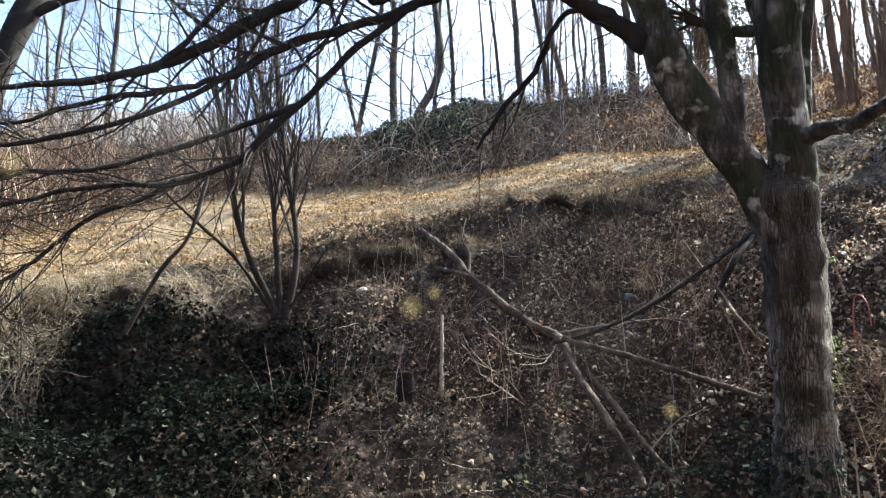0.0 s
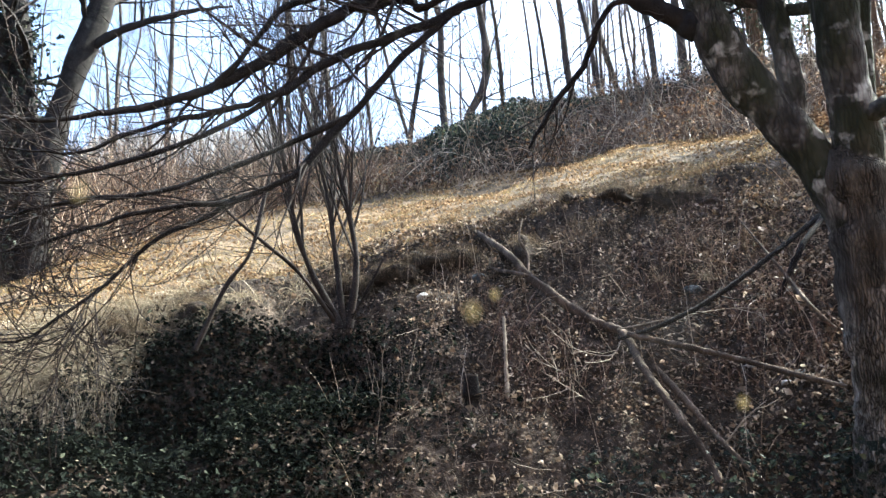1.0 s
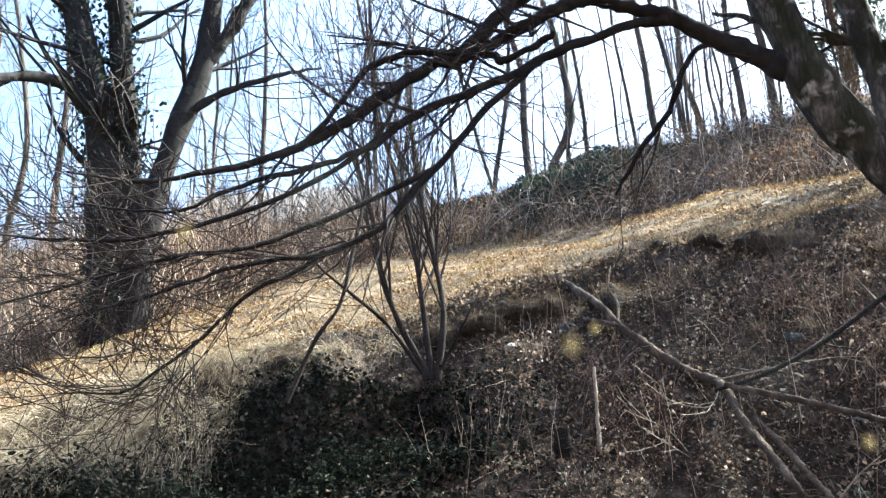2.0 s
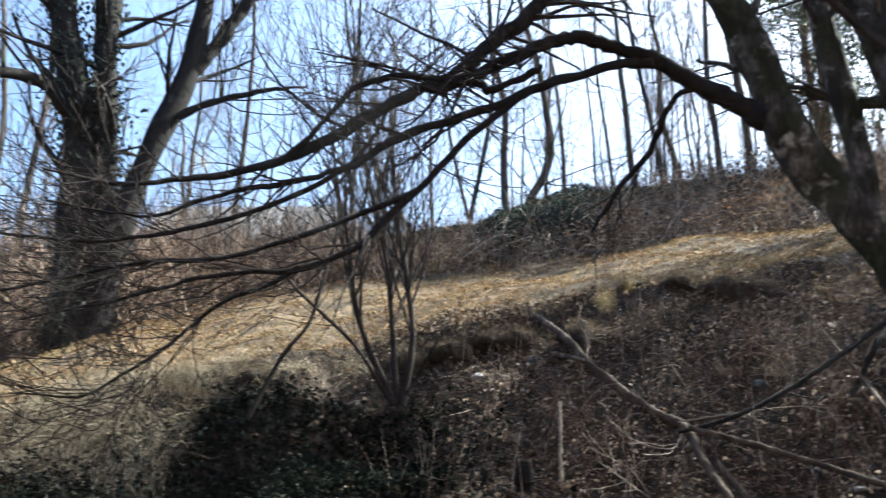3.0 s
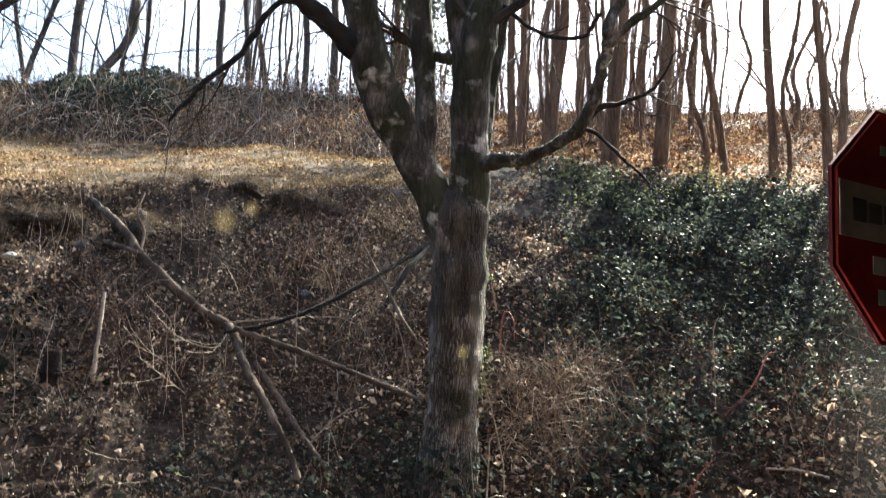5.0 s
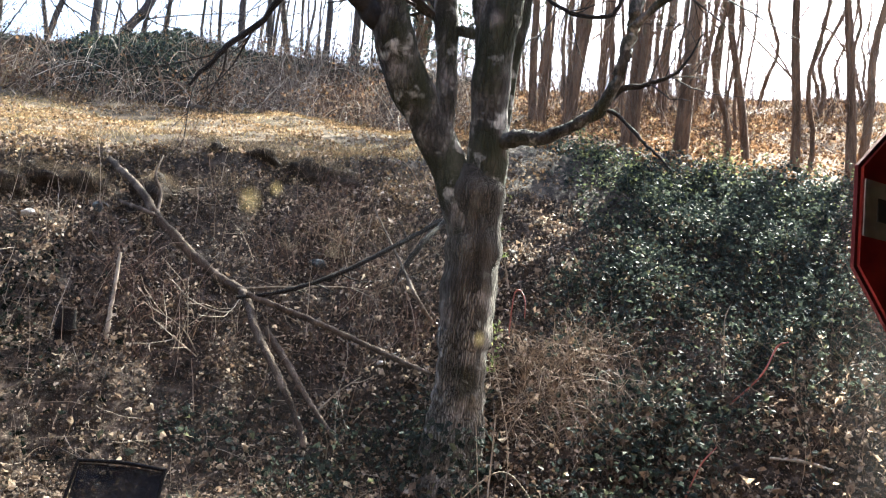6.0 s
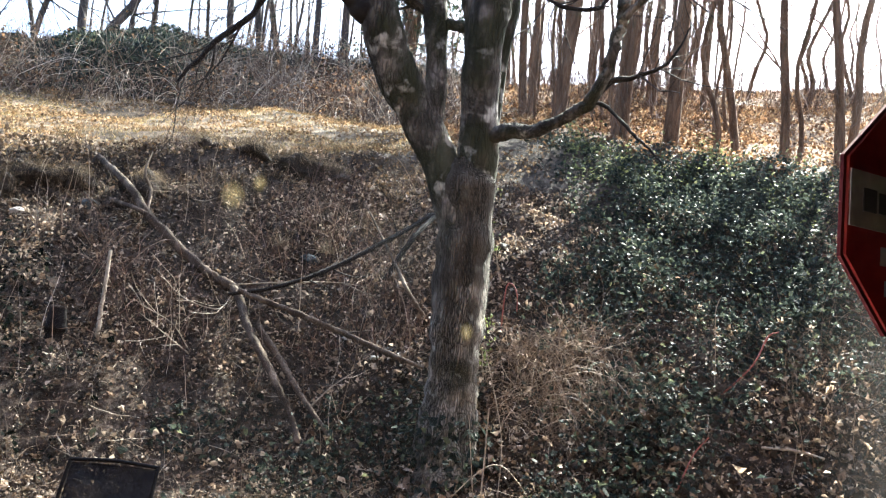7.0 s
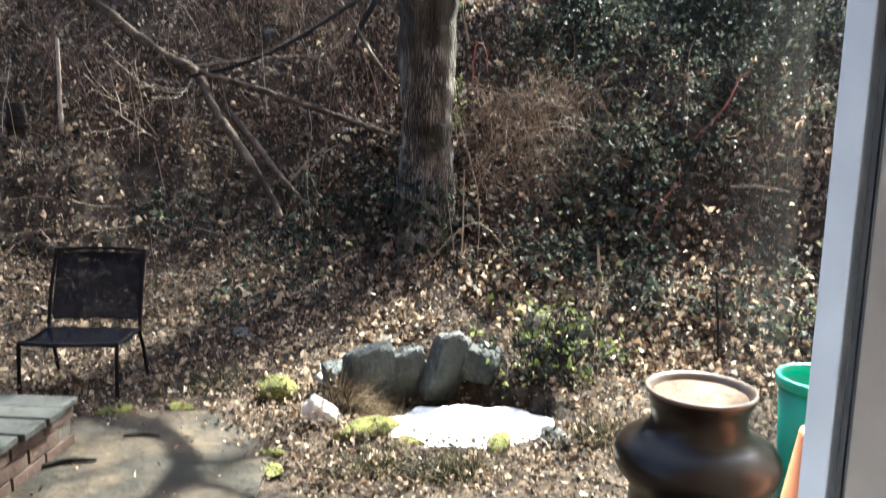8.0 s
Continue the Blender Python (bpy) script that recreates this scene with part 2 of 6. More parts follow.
SHRUB_LEAF = leafy("yellow_green_leaves", [(0.0, (0.07, 0.11, 0.03)), (0.6, (0.20, 0.25, 0.07)), (1.0, (0.40, 0.42, 0.15))], 0.4, 0.35)
DULL_STRAW = leafy("dull_hanging_grass", [(0.0, (0.035, 0.025, 0.016)), (0.5, (0.10, 0.074, 0.047)), (0.9, (0.20, 0.152, 0.10)), (1.0, (0.36, 0.29, 0.20))], 0.8, 0.3, 0.1)
STRAW = leafy("dry_grass", [(0.0, (0.12, 0.092, 0.044)), (0.45, (0.24, 0.188, 0.096)), (0.85, (0.368, 0.3, 0.188)), (1.0, (0.192, 0.168, 0.088))], 0.7, 0.35, 0.12)
PALE_STRAW = leafy("bleached_straw", [(0.0, (0.10, 0.078, 0.052)), (0.5, (0.21, 0.172, 0.118)), (0.9, (0.34, 0.29, 0.21)), (1.0, (0.5, 0.44, 0.34))], 0.7, 0.3, 0.1)
TURF_BLADE = leafy("terrace_grass", [(0.0, (0.05, 0.052, 0.016)), (0.3, (0.115, 0.085, 0.034)), (0.7, (0.235, 0.165, 0.072)), (1.0, (0.40, 0.30, 0.15))], 0.7, 0.4, 0.12)
BRUSH = leafy("brown_brush_stems", [(0.0, (0.020, 0.013, 0.010)), (0.5, (0.075, 0.048, 0.034)), (0.82, (0.18, 0.122, 0.086)), (1.0, (0.52, 0.42, 0.32))], 0.7, 0.0, 0.15)
BRAMBLE = leafy("reddish_bramble", [(0.0, (0.0382, 0.0221, 0.017)), (0.6, (0.119, 0.0638, 0.0442)), (1.0, (0.391, 0.289, 0.204))], 0.6, 0.0)
PALE_STEM = leafy("pale_dry_stems", [(0.0, (0.102, 0.0723, 0.051)), (0.6, (0.23, 0.178, 0.132)), (1.0, (0.425, 0.365, 0.289))], 0.7, 0.0, 0.12)
VINE = leafy("dry_vines", [(0.0, (0.15, 0.112, 0.08)), (0.6, (0.33, 0.262, 0.195)), (1.0, (0.58, 0.50, 0.40))], 0.7, 0.0, 0.12)
GRASSY = leafy("dark_winter_grass", [(0.0, (0.012, 0.014, 0.009)), (0.6, (0.04, 0.042, 0.024)), (0.85, (0.11, 0.095, 0.055)), (1.0, (0.26, 0.22, 0.14))], 0.6, 0.3, 0.1)
MOSS = surface("moss", [(0.3, (0.04, 0.048, 0.01)), (0.7, (0.16, 0.158, 0.034))], 18, 0.95, 90, 1.0, 0.02)
STONE = surface("grey_stone", [(0.3, (0.022, 0.027, 0.029)), (0.7, (0.08, 0.088, 0.089))], 6, 0.85, 40, 0.8, 0.02, patch=((0.05, 0.056, 0.024), 5, 0.58, 0.68))
WHITE_STONE = surface("white_quartz", [(0.3, (0.55, 0.53, 0.48)), (0.7, (0.78, 0.76, 0.71))], 7, 0.7, 40, 0.6, 0.015)
PALE_STONE = surface("pale_stone", [(0.3, (0.26, 0.25, 0.225)), (0.7, (0.44, 0.425, 0.39))], 7, 0.8, 40, 0.6, 0.015)
MOSSY_STONE = surface("half_mossy_stone", [(0.3, (0.06, 0.058, 0.045)), (0.7, (0.24, 0.225, 0.17))], 7, 0.9, 50, 0.8, 0.015, patch=((0.10, 0.11, 0.03), 8, 0.46, 0.58))
# slate and brick: the low wall's shade is put into both colours
SLATE = surface("slate_coping", [(0.3, (0.020, 0.022, 0.021)), (0.7, (0.052, 0.055, 0.052))], 5, 0.75, 40, 0.5, 0.008, patch=((0.03, 0.032, 0.018), 4, 0.56, 0.68))
BRICK = surface("old_red_brick", [(0.3, (0.040, 0.028, 0.024)), (0.7, (0.098, 0.062, 0.048))], 12, 0.9, 60, 0.6, 0.008, patch=((0.05, 0.048, 0.036), 6, 0.5, 0.66))
MORTAR = surface("mortar", [(0.3, (0.08, 0.072, 0.062)), (0.7, (0.15, 0.138, 0.12))], 20, 0.95, 90, 0.6, 0.006)
# dark patches: damp stains and the branches' dappled shade, both in the colour
PAVING = surface("worn_concrete", [(0.34, (0.012, 0.0095, 0.0072)), (0.66, (0.078, 0.058, 0.036))], 3.4, 0.9, 26, 0.9, 0.012, patch=((0.011, 0.0095, 0.0065), 2.9, 0.42, 0.56))
GLAZE = plain("brown_glaze", (0.0085, 0.006, 0.0045), 0.3, 0.0, 0.22)
GLAZE_RIM = plain("tan_rim", (0.075, 0.055, 0.042), 0.3)
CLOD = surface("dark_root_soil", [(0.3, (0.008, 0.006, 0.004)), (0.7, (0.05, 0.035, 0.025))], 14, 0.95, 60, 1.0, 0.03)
SOIL = surface("potting_soil", [(0.3, (0.055, 0.036, 0.024)), (0.7, (0.15, 0.105, 0.072))], 18, 0.95, 60, 0.8, 0.01)
GREEN_PLASTIC = plain("teal_green_plastic", (0.01, 0.30, 0.21), 0.42)
TERRACOTTA = plain("terracotta", (0.55, 0.20, 0.085), 0.8)
BLACK_METAL = plain("black_coated_metal", (0.005, 0.005, 0.006), 0.7, 0.0, 0.1)
def open_mesh(name, colour, gaps):
    """Woven outdoor mesh that lets a little light through between its threads."""
    m, nodes, links, bsdf = shader(name)
    g = ramp(nodes, [(0.3, tuple(0.6 * c for c in colour)), (0.7, tuple(1.4 * c for c in colour))])
    links.new(noise_tex(nodes, links, 30, 5), g.inputs["Fac"])
    links.new(g.outputs["Color"], bsdf.inputs["Base Color"])
    bsdf.inputs["Roughness"].default_value, bsdf.inputs["Specular IOR Level"].default_value = 0.95, 0.06
    clear, mx = nodes.new("ShaderNodeBsdfTransparent"), nodes.new("ShaderNodeMixShader")
    mx.inputs["Fac"].default_value = gaps
    links.new(bsdf.outputs["BSDF"], mx.inputs[1])
    links.new(clear.outputs["BSDF"], mx.inputs[2])
    links.new(mx.outputs["Shader"], nodes["Material Output"].inputs["Surface"])
    return m


SLING = open_mesh("dark_mesh_fabric", (0.008, 0.011, 0.018), 0.30)
RED_CANE = plain("red_cane", (0.24, 0.07, 0.05), 0.5)
def smear(name, colour):
    """A glass spot, for dried dirt and painted glow, that thins towards its rim."""
    m, nodes, links, bsdf = shader(name)
    nodes.remove(bsdf)
    clear, dirt, mx = nodes.new("ShaderNodeBsdfTransparent"), nodes.new("ShaderNodeBsdfTranslucent"), nodes.new("ShaderNodeMixShader")
    dirt.inputs["Color"].default_value = (*colour, 1)
    co, grad = nodes.new("ShaderNodeTexCoord"), nodes.new("ShaderNodeTexGradient")
    grad.gradient_type = "SPHERICAL"
    links.new(co.outputs["Object"], grad.inputs["Vector"])
    r = ramp(nodes, [(0.0, (0, 0, 0)), (0.5, (0.045, 0.045, 0.045)), (1.0, (0.11, 0.11, 0.11))])
    links.new(grad.outputs["Fac"], r.inputs["Fac"])
    links.new(r.outputs["Color"], mx.inputs["Fac"])
    links.new(clear.outputs["BSDF"], mx.inputs[1])
    links.new(dirt.outputs["BSDF"], mx.inputs[2])
    links.new(mx.outputs["Shader"], nodes["Material Output"].inputs["Surface"])
    return m


GLASS_SPOT = smear("dirt_and_glow_spot", (0.55, 0.45, 0.22))
# paler ivy copy; sunlight on the bank's top is put into its colour
SUNLIT_IVY = leafy("sunlit_ivy", [(0.0, (0.05, 0.06, 0.03)), (0.6, (0.12, 0.14, 0.06)), (1.0, (0.26, 0.27, 0.12))], 0.7, 0.4, 0.12)
PINE = leafy("evergreen_needles", [(0.0, (0.016, 0.028, 0.014)), (0.6, (0.035, 0.055, 0.025)), (1.0, (0.09, 0.11, 0.05))], 0.5, 0.3)
WHITE_VINYL = plain("white_vinyl", (0.56, 0.58, 0.63), 0.5)
BEIGE_VINYL = plain("beige_track", (0.27, 0.225, 0.19), 0.6)
RUBBER = plain("dark_gasket", (0.03, 0.03, 0.032), 0.7)
HOUSE_BRICK = surface("brown_house_brick", [(0.3, (0.10, 0.065, 0.05)), (0.7, (0.20, 0.125, 0.09))], 3, 0.9, 30, 0.5, 0.01)
ROOM_PAINT = plain("tan_wall_paint", (0.30, 0.27, 0.23), 0.8)
ROOM_FLOOR = surface("oak_floor", [(0.3, (0.18, 0.11, 0.06)), (0.7, (0.30, 0.20, 0.12))], 3, 0.5, 30, 0.2, 0.004, (1, 8, 1))
SIGN_RED = leafy("red_plastic", [(0.0, (0.44, 0.045, 0.035)), (1.0, (0.44, 0.045, 0.035))], 0.5, 0.55, 0.2)
SIGN_DARK = plain("dark_sign_edge", (0.10, 0.018, 0.018), 0.8, 0.0, 0.1)
SIGN_WHITE = leafy("faded_white_print", [(0.0, (0.50, 0.43, 0.39)), (1.0, (0.50, 0.43, 0.39))], 0.5, 0.55)
SIGN_BLACK = plain("dark_print", (0.05, 0.045, 0.045), 0.5)
ROOF = surface("grey_shingle", [(0.3, (0.10, 0.10, 0.105)), (0.7, (0.19, 0.19, 0.2))], 3, 0.9)
HOUSE_WALL = surface("far_house_wall", [(0.3, (0.36, 0.34, 0.31)), (0.7, (0.48, 0.46, 0.42))], 2, 0.9)
DARK_PANE = plain("dark_pane", (0.03, 0.035, 0.04), 0.1)
GLASS = dusty_glass()


WATER = plain("dark_pond_water", (0.006, 0.006, 0.005), 0.08, 0.0, 0.25)
ICE = surface("pale_pond_ice", [(0.3, (0.62, 0.64, 0.64)), (0.7, (0.86, 0.87, 0.86))], 6, 0.3, 40, 0.15, 0.004, spec=0.5, patch=((0.20, 0.17, 0.12), 9, 0.62, 0.72))

# ---- the lie of the land ----
AZ = [-75, -35, -25, -15, 0, 12, 22, 34, 44, 52, 75]
FOOT_Z = [0.15, 0.2, 0.25, 0.3, 0.35, 0.35, 0.38, 0.42, 0.42, 0.42, 0.4]
EDGE_D = [9.0, 9.0, 9.0, 9.0, 9.2, 9.4, 9.8, 12.2, 12.5, 12.5, 12.5]
EDGE_Z = [1.5, 1.66, 2.2, 2.55, 3.0, 3.4, 3.77, 4.72, 4.72, 4.55, 4.2]
FAR_Z = [2.4, 2.75, 4.0, 4.7, 5.3, 5.65, 5.75, 6.4, 6.4, 6.2, 5.8]
RIDGE_Z = [6.0, 6.2, 6.5, 6.7, 7.6, 8.6, 9.0, 9.0, 9.0, 8.8, 8.4]


def drift(x, y, seed=0):
    """Smooth value noise of three sizes, about 0 to 1."""
    out, amp = 0.0, 0.57
    for k in range(3):
        u, v = x + 17.3 * k + 3.1 * seed, y - 9.7 * k + 5.3 * seed
        i, j = np.floor(u), np.floor(v)
        f, g = u - i, v - j
        f, g = f * f * (3 - 2 * f), g * g * (3 - 2 * g)
        h = [np.sin((i + p) * 127.1 + (j + q) * 311.7 + 74.7 * k) * 43758.5453 % 1.0 for p in (0, 1) for q in (0, 1)]
        out = out + amp * (h[0] * (1 - f) * (1 - g) + h[1] * (1 - f) * g + h[2] * f * (1 - g) + h[3] * f * g)
        x, y, amp = x * 2.13 + 0.6 * y, y * 2.13 - 0.6 * x, amp * 0.5
    return out


def bumps(x, y):
    """Uneven soil: three sizes of swelling, in metres."""
    a = 0.10 * np.sin(0.9 * x + 1.3) * np.sin(0.8 * y - 0.4) + 0.05 * np.sin(2.3 * x - 0.7 * y) * np.sin(1.9 * y + 0.6 * x)
    return a + 0.02 * np.sin(5.1 * x + 1.7 * y) * np.sin(4.3 * y - 2.2 * x + 0.5)


def lumps(x, y):
    """Clods, slips and small hollows of the bank."""
    u, v = x + 0.23 * np.sin(1.9 * y + 0.4), y + 0.19 * np.sin(2.3 * x + 1.1)
    a = np.sin(4.1 * u + 3.3 * v + 0.8) * np.sin(5.2 * v - 2.7 * u) + 0.7 * np.sin(2.9 * u - 3.6 * v + 2.0) * np.sin(3.1 * v + 4.7 * u)
    b = 0.34 * (drift(0.9 * x, 0.9 * y, 3) - 0.5) + 0.16 * (drift(2.6 * x, 2.6 * y, 4) - 0.5)
    return 0.018 * a - 0.03 + b + 0.012 * np.sin(13.1 * u + 3.0 * v) * np.sin(11.7 * v - 4.1 * u)


def land(x, y):
    """Height of the ground: flat yard, steep bank, sloping terrace, brushy rise and level wood behind it."""
    x, y = np.asarray(x, float), np.asarray(y, float)
    d, az = np.hypot(x, y), np.degrees(np.arctan2(x, y))
    az = np.clip(az, -75, 75)
    foot, edge, ez, fz, rz = (np.interp(az, AZ, v) for v in (FOOT_Z, EDGE_D, EDGE_Z, FAR_Z, RIDGE_Z))
    round_ = np.clip((az - 22) / 10, 0, 1)
    lip = (0.22 + 0.22 * drift(0.22 * az, 2.7 + 0 * az, 6)) * (1 - round_)
    edge = edge + 0.5 * (drift(0.16 * az, 0.4 + 0 * az, 5) - 0.5)
    u = np.clip((d - 5.95) / (edge - 0.35 - 5.95), 0, 1)
    z = np.where(d < 5.95, foot * np.clip((d - 4.3) / 1.65, 0, 1) ** 1.5, foot + (ez - lip - foot) * ((1 - round_) * (0.75 * u + 0.25 * u * u * (3 - 2 * u)) + round_ * (1.2 * u - 0.2 * u * u)))
    v = np.clip((d - edge + 0.35) / 0.35, 0, 1)
    z = np.where(d > edge - 0.35, ez - lip + lip * v * v * (3 - 2 * v), z)
    w = np.clip((d - edge) / (16 - edge), 0, 1)
    z = np.where(d > edge, ez + (fz - ez) * w, z)
    q = np.clip((d - 16) / 6, 0, 1)
    z = np.where(d > 16, fz + (rz - fz) * (0.6 * q + 0.4 * q * q * (3 - 2 * q)), z)
    z = np.where(d > 22, rz - 0.02 * np.minimum(d - 22, 300), z)
    front = np.clip((y - 0.5) / 3, 0, 1)
    pond = ((x - 1.88) * 0.9 - (y - 3.15) * 0.43) ** 2 / 0.46**2 + ((x - 1.88) * 0.43 + (y - 3.15) * 0.9) ** 2 / 0.40**2
    z = z - 0.2 * np.clip((1.25 - pond) / 0.5, 0, 1) - 0.0
    amp = np.clip((d - 4.2) / 1.5, 0, 1)
    slope = np.clip((d - 5.6) / 1.0, 0, 1) * np.clip((edge + 0.2 - d) / 0.5, 0, 1)
    hollow = np.exp(-(((x + 1.35) / 0.65) ** 2) - ((y - 7.75) / 0.4) ** 2) + 1.2 * np.exp(-(((x + 2.9) / 1.2) ** 2) - ((y - 7.2) / 0.55) ** 2)
    return (z + bumps(x, y) * amp + lumps(x, y) * slope - 0.5 * hollow) * front


# ---- mesh tools ----
def raw_mesh(name, verts, faces, smooth=False):
    """A mesh from an (n, 3) array and an (m, k) array of corner numbers."""
    verts, faces = np.asarray(verts, np.float32), np.asarray(faces, np.int32)
    me = bpy.data.meshes.new(name)
    me.vertices.add(len(verts))
    me.vertices.foreach_set("co", verts.ravel())
    k = faces.shape[1]
    me.loops.add(faces.size)
    me.loops.foreach_set("vertex_index", faces.ravel())
    me.polygons.add(len(faces))
    me.polygons.foreach_set("loop_start", np.arange(0, faces.size, k, dtype=np.int32))
    me.polygons.foreach_set("use_smooth", np.full(len(faces), smooth))
    me.update(calc_edges=True)
    return me


def joined(pieces):
    """Several (verts, faces) of one face size as one."""
    vs, fs, n = [], [], 0
    for v, f in pieces:
        vs.append(v)
        fs.append(f + n)
        n += len(v)
    return np.concatenate(vs), np.concatenate(fs)


def tubes(P, R, sides=5, flute=0.0, rng=None):
    """Tapered tubes along n paths of m points: P (n, m, 3), R (n, m)."""
    P, R = np.asarray(P, float), np.asarray(R, float)
    n, m = R.shape
    T = np.gradient(P, axis=1)
    T /= np.linalg.norm(T, axis=-1, keepdims=True) + 1e-9
    ref = np.where(np.abs(T[:, :1, 2:]) < 0.8, np.array([0.0, 0, 1]), np.array([0.0, 1, 0]))
    A = np.cross(T, np.broadcast_to(ref, T.shape))
    A /= np.linalg.norm(A, axis=-1, keepdims=True) + 1e-9
    B = np.cross(T, A)
    ang = np.linspace(0, 2 * np.pi, sides, endpoint=False)
    rad = R[:, :, None] * np.ones(sides)
    if flute:
        rad = rad * (1 + flute * (np.sin(3 * ang + P[:, :, 2:3] * 2.1) * 0.6 + np.sin(5 * ang - P[:, :, 2:3] * 3.7) * 0.4) + (rng.normal(0, flute * 0.35, rad.shape) if rng is not None else 0))
    V = P[:, :, None] + rad[..., None] * (np.cos(ang)[:, None] * A[:, :, None] + np.sin(ang)[:, None] * B[:, :, None])
    i = np.arange(n)[:, None, None] * m * sides
    j = np.arange(m - 1)[None, :, None] * sides
    k = np.arange(sides)[None, None, :]
    k2 = (k + 1) % sides
    F = np.stack([i + j + k, i + j + k2, i + j + sides + k2, i + j + sides + k], -1).reshape(-1, 4)
    return V.reshape(-1, 3), F


def smooth_path(rows, m):
    """A Catmull-Rom path of m points through rows of x, y, z, radius."""
    a = np.array(rows, float)
    a = np.vstack([2 * a[0] - a[1], a, 2 * a[-1] - a[-2]])
    u = np.linspace(0, len(a) - 3 - 1e-6, m)
    k, f = u.astype(int), (u % 1)[:, None]
    p0, p1, p2, p3 = a[k], a[k + 1], a[k + 2], a[k + 3]
    q = 0.5 * (2 * p1 + (p2 - p0) * f + (2 * p0 - 5 * p1 + 4 * p2 - p3) * f**2 + (3 * p1 - p0 - 3 * p2 + p3) * f**3)
    return q[:, :3], np.maximum(q[:, 3], 0.002)


def sprout(rng, P, R, count, length, spread, rise, wander=0.25, ratio=0.6, pts=5, t0=0.2, t1=1.0, tip=0.25, least=0.002):
    """New paths that grow out of given ones at slanting angles and bend up (rise > 0) or down."""
    n, m, _ = P.shape
    who = rng.integers(0, n, count)
    t = rng.uniform(t0, t1, count) * (m - 1.001)
    k, f = t.astype(int), (t % 1)[:, None]
    at = P[who, k] * (1 - f) + P[who, k + 1] * f
    rad = (R[who, k] * (1 - f[:, 0]) + R[who, k + 1] * f[:, 0]) * ratio
    tan = P[who, k + 1] - P[who, k]
    tan /= np.linalg.norm(tan, axis=1, keepdims=True) + 1e-9
    side = rng.normal(size=(count, 3))
    side -= tan * (side * tan).sum(1, keepdims=True)
    side /= np.linalg.norm(side, axis=1, keepdims=True) + 1e-9
    a = np.radians(rng.uniform(*spread, count))[:, None]
    way = tan * np.cos(a) + side * np.sin(a)
    ln = rng.uniform(*length, count) * (1.15 - 0.5 * t / m)
    step = (ln / (pts - 1))[:, None]
    out, cur = [at], at
    for s in range(pts - 1):
        way = way + np.array([0, 0, rise]) / (pts - 1) + rng.normal(0, wander, (count, 3)) / math.sqrt(pts)
        way /= np.linalg.norm(way, axis=1, keepdims=True)
        cur = cur + way * step
        out.append(cur)
    Q = np.stack(out, 1)
    S = np.maximum(np.maximum(rad, least)[:, None] * np.linspace(1, tip, pts), least)
    return Q, S


def leaf_cloud(rng, at, up, size, flat=0.6, curl=0.25, wide=0.75):
    """Small folded leaves at the given places, leaning at random about the given normals."""
    n = len(at)
    nor = up + rng.normal(0, flat, (n, 3))
    nor /= np.linalg.norm(nor, axis=1, keepdims=True) + 1e-9
    a = np.cross(nor, rng.normal(size=(n, 3)))
    a /= np.linalg.norm(a, axis=1, keepdims=True) + 1e-9
    b = np.cross(nor, a)
    s = (size * rng.uniform(0.6, 1.35, n))[:, None, None]
    w = wide * rng.uniform(0.7, 1.2, n)[:, None]
    c = curl * rng.normal(0.6, 0.7, n)[:, None]
    zero = np.zeros((n, 1))
    x = np.concatenate([zero, -0.5 * w, -0.36 * w, zero, 0.36 * w, 0.5 * w], 1)
    y = np.broadcast_to(np.array([-0.5, -0.2, 0.2, 0.5, 0.2, -0.2]), x.shape)
    z = np.concatenate([zero, c, 0.7 * c, -0.5 * c, 0.7 * c, c], 1)
    x, y, z = (q + rng.normal(0, r, (n, 6)) for q, r in ((x, 0.13), (y, 0.13), (z, 0.09)))
    V = at[:, None] + s * (x[..., None] * a[:, None] + y[..., None] * b[:, None] + z[..., None] * nor[:, None])
    i = np.arange(n)[:, None] * 6
    F = np.concatenate([i + np.array([0, 3, 2, 1]), i + np.array([0, 5, 4, 3])])
    return V.reshape(-1, 3), F


def blades(rng, at, way, length, width, droop, pts=4):
    """Grass blades: bent ribbons that taper to a point."""
    n = len(at)
    way = way / (np.linalg.norm(way, axis=1, keepdims=True) + 1e-9)
    ln = length * rng.uniform(0.5, 1.4, n)
    side = np.cross(way, rng.normal(size=(n, 3)))
    side /= np.linalg.norm(side, axis=1, keepdims=True) + 1e-9
    cur, rows = at, []
    fall = droop * rng.uniform(0.3, 1.5, n)[:, None] * np.array([0, 0, -1.0])
    lean = rng.normal(0, 0.25, (n, 3))
    for k in range(pts):
        w = width * (1 - k / (pts - 0.7))
        rows += [cur - side * w / 2, cur + side * w / 2]
        way = way + (fall + lean) / pts
        way = way / (np.linalg.norm(way, axis=1, keepdims=True) + 1e-9)
        cur = cur + way * (ln / (pts - 1))[:, None]
    V = np.stack(rows, 1)
    i = np.arange(n)[:, None] * 2 * pts
    F = np.concatenate([i + np.array([2 * k, 2 * k + 1, 2 * k + 3, 2 * k + 2]) for k in range(pts - 1)])
    return V.reshape(-1, 3), F


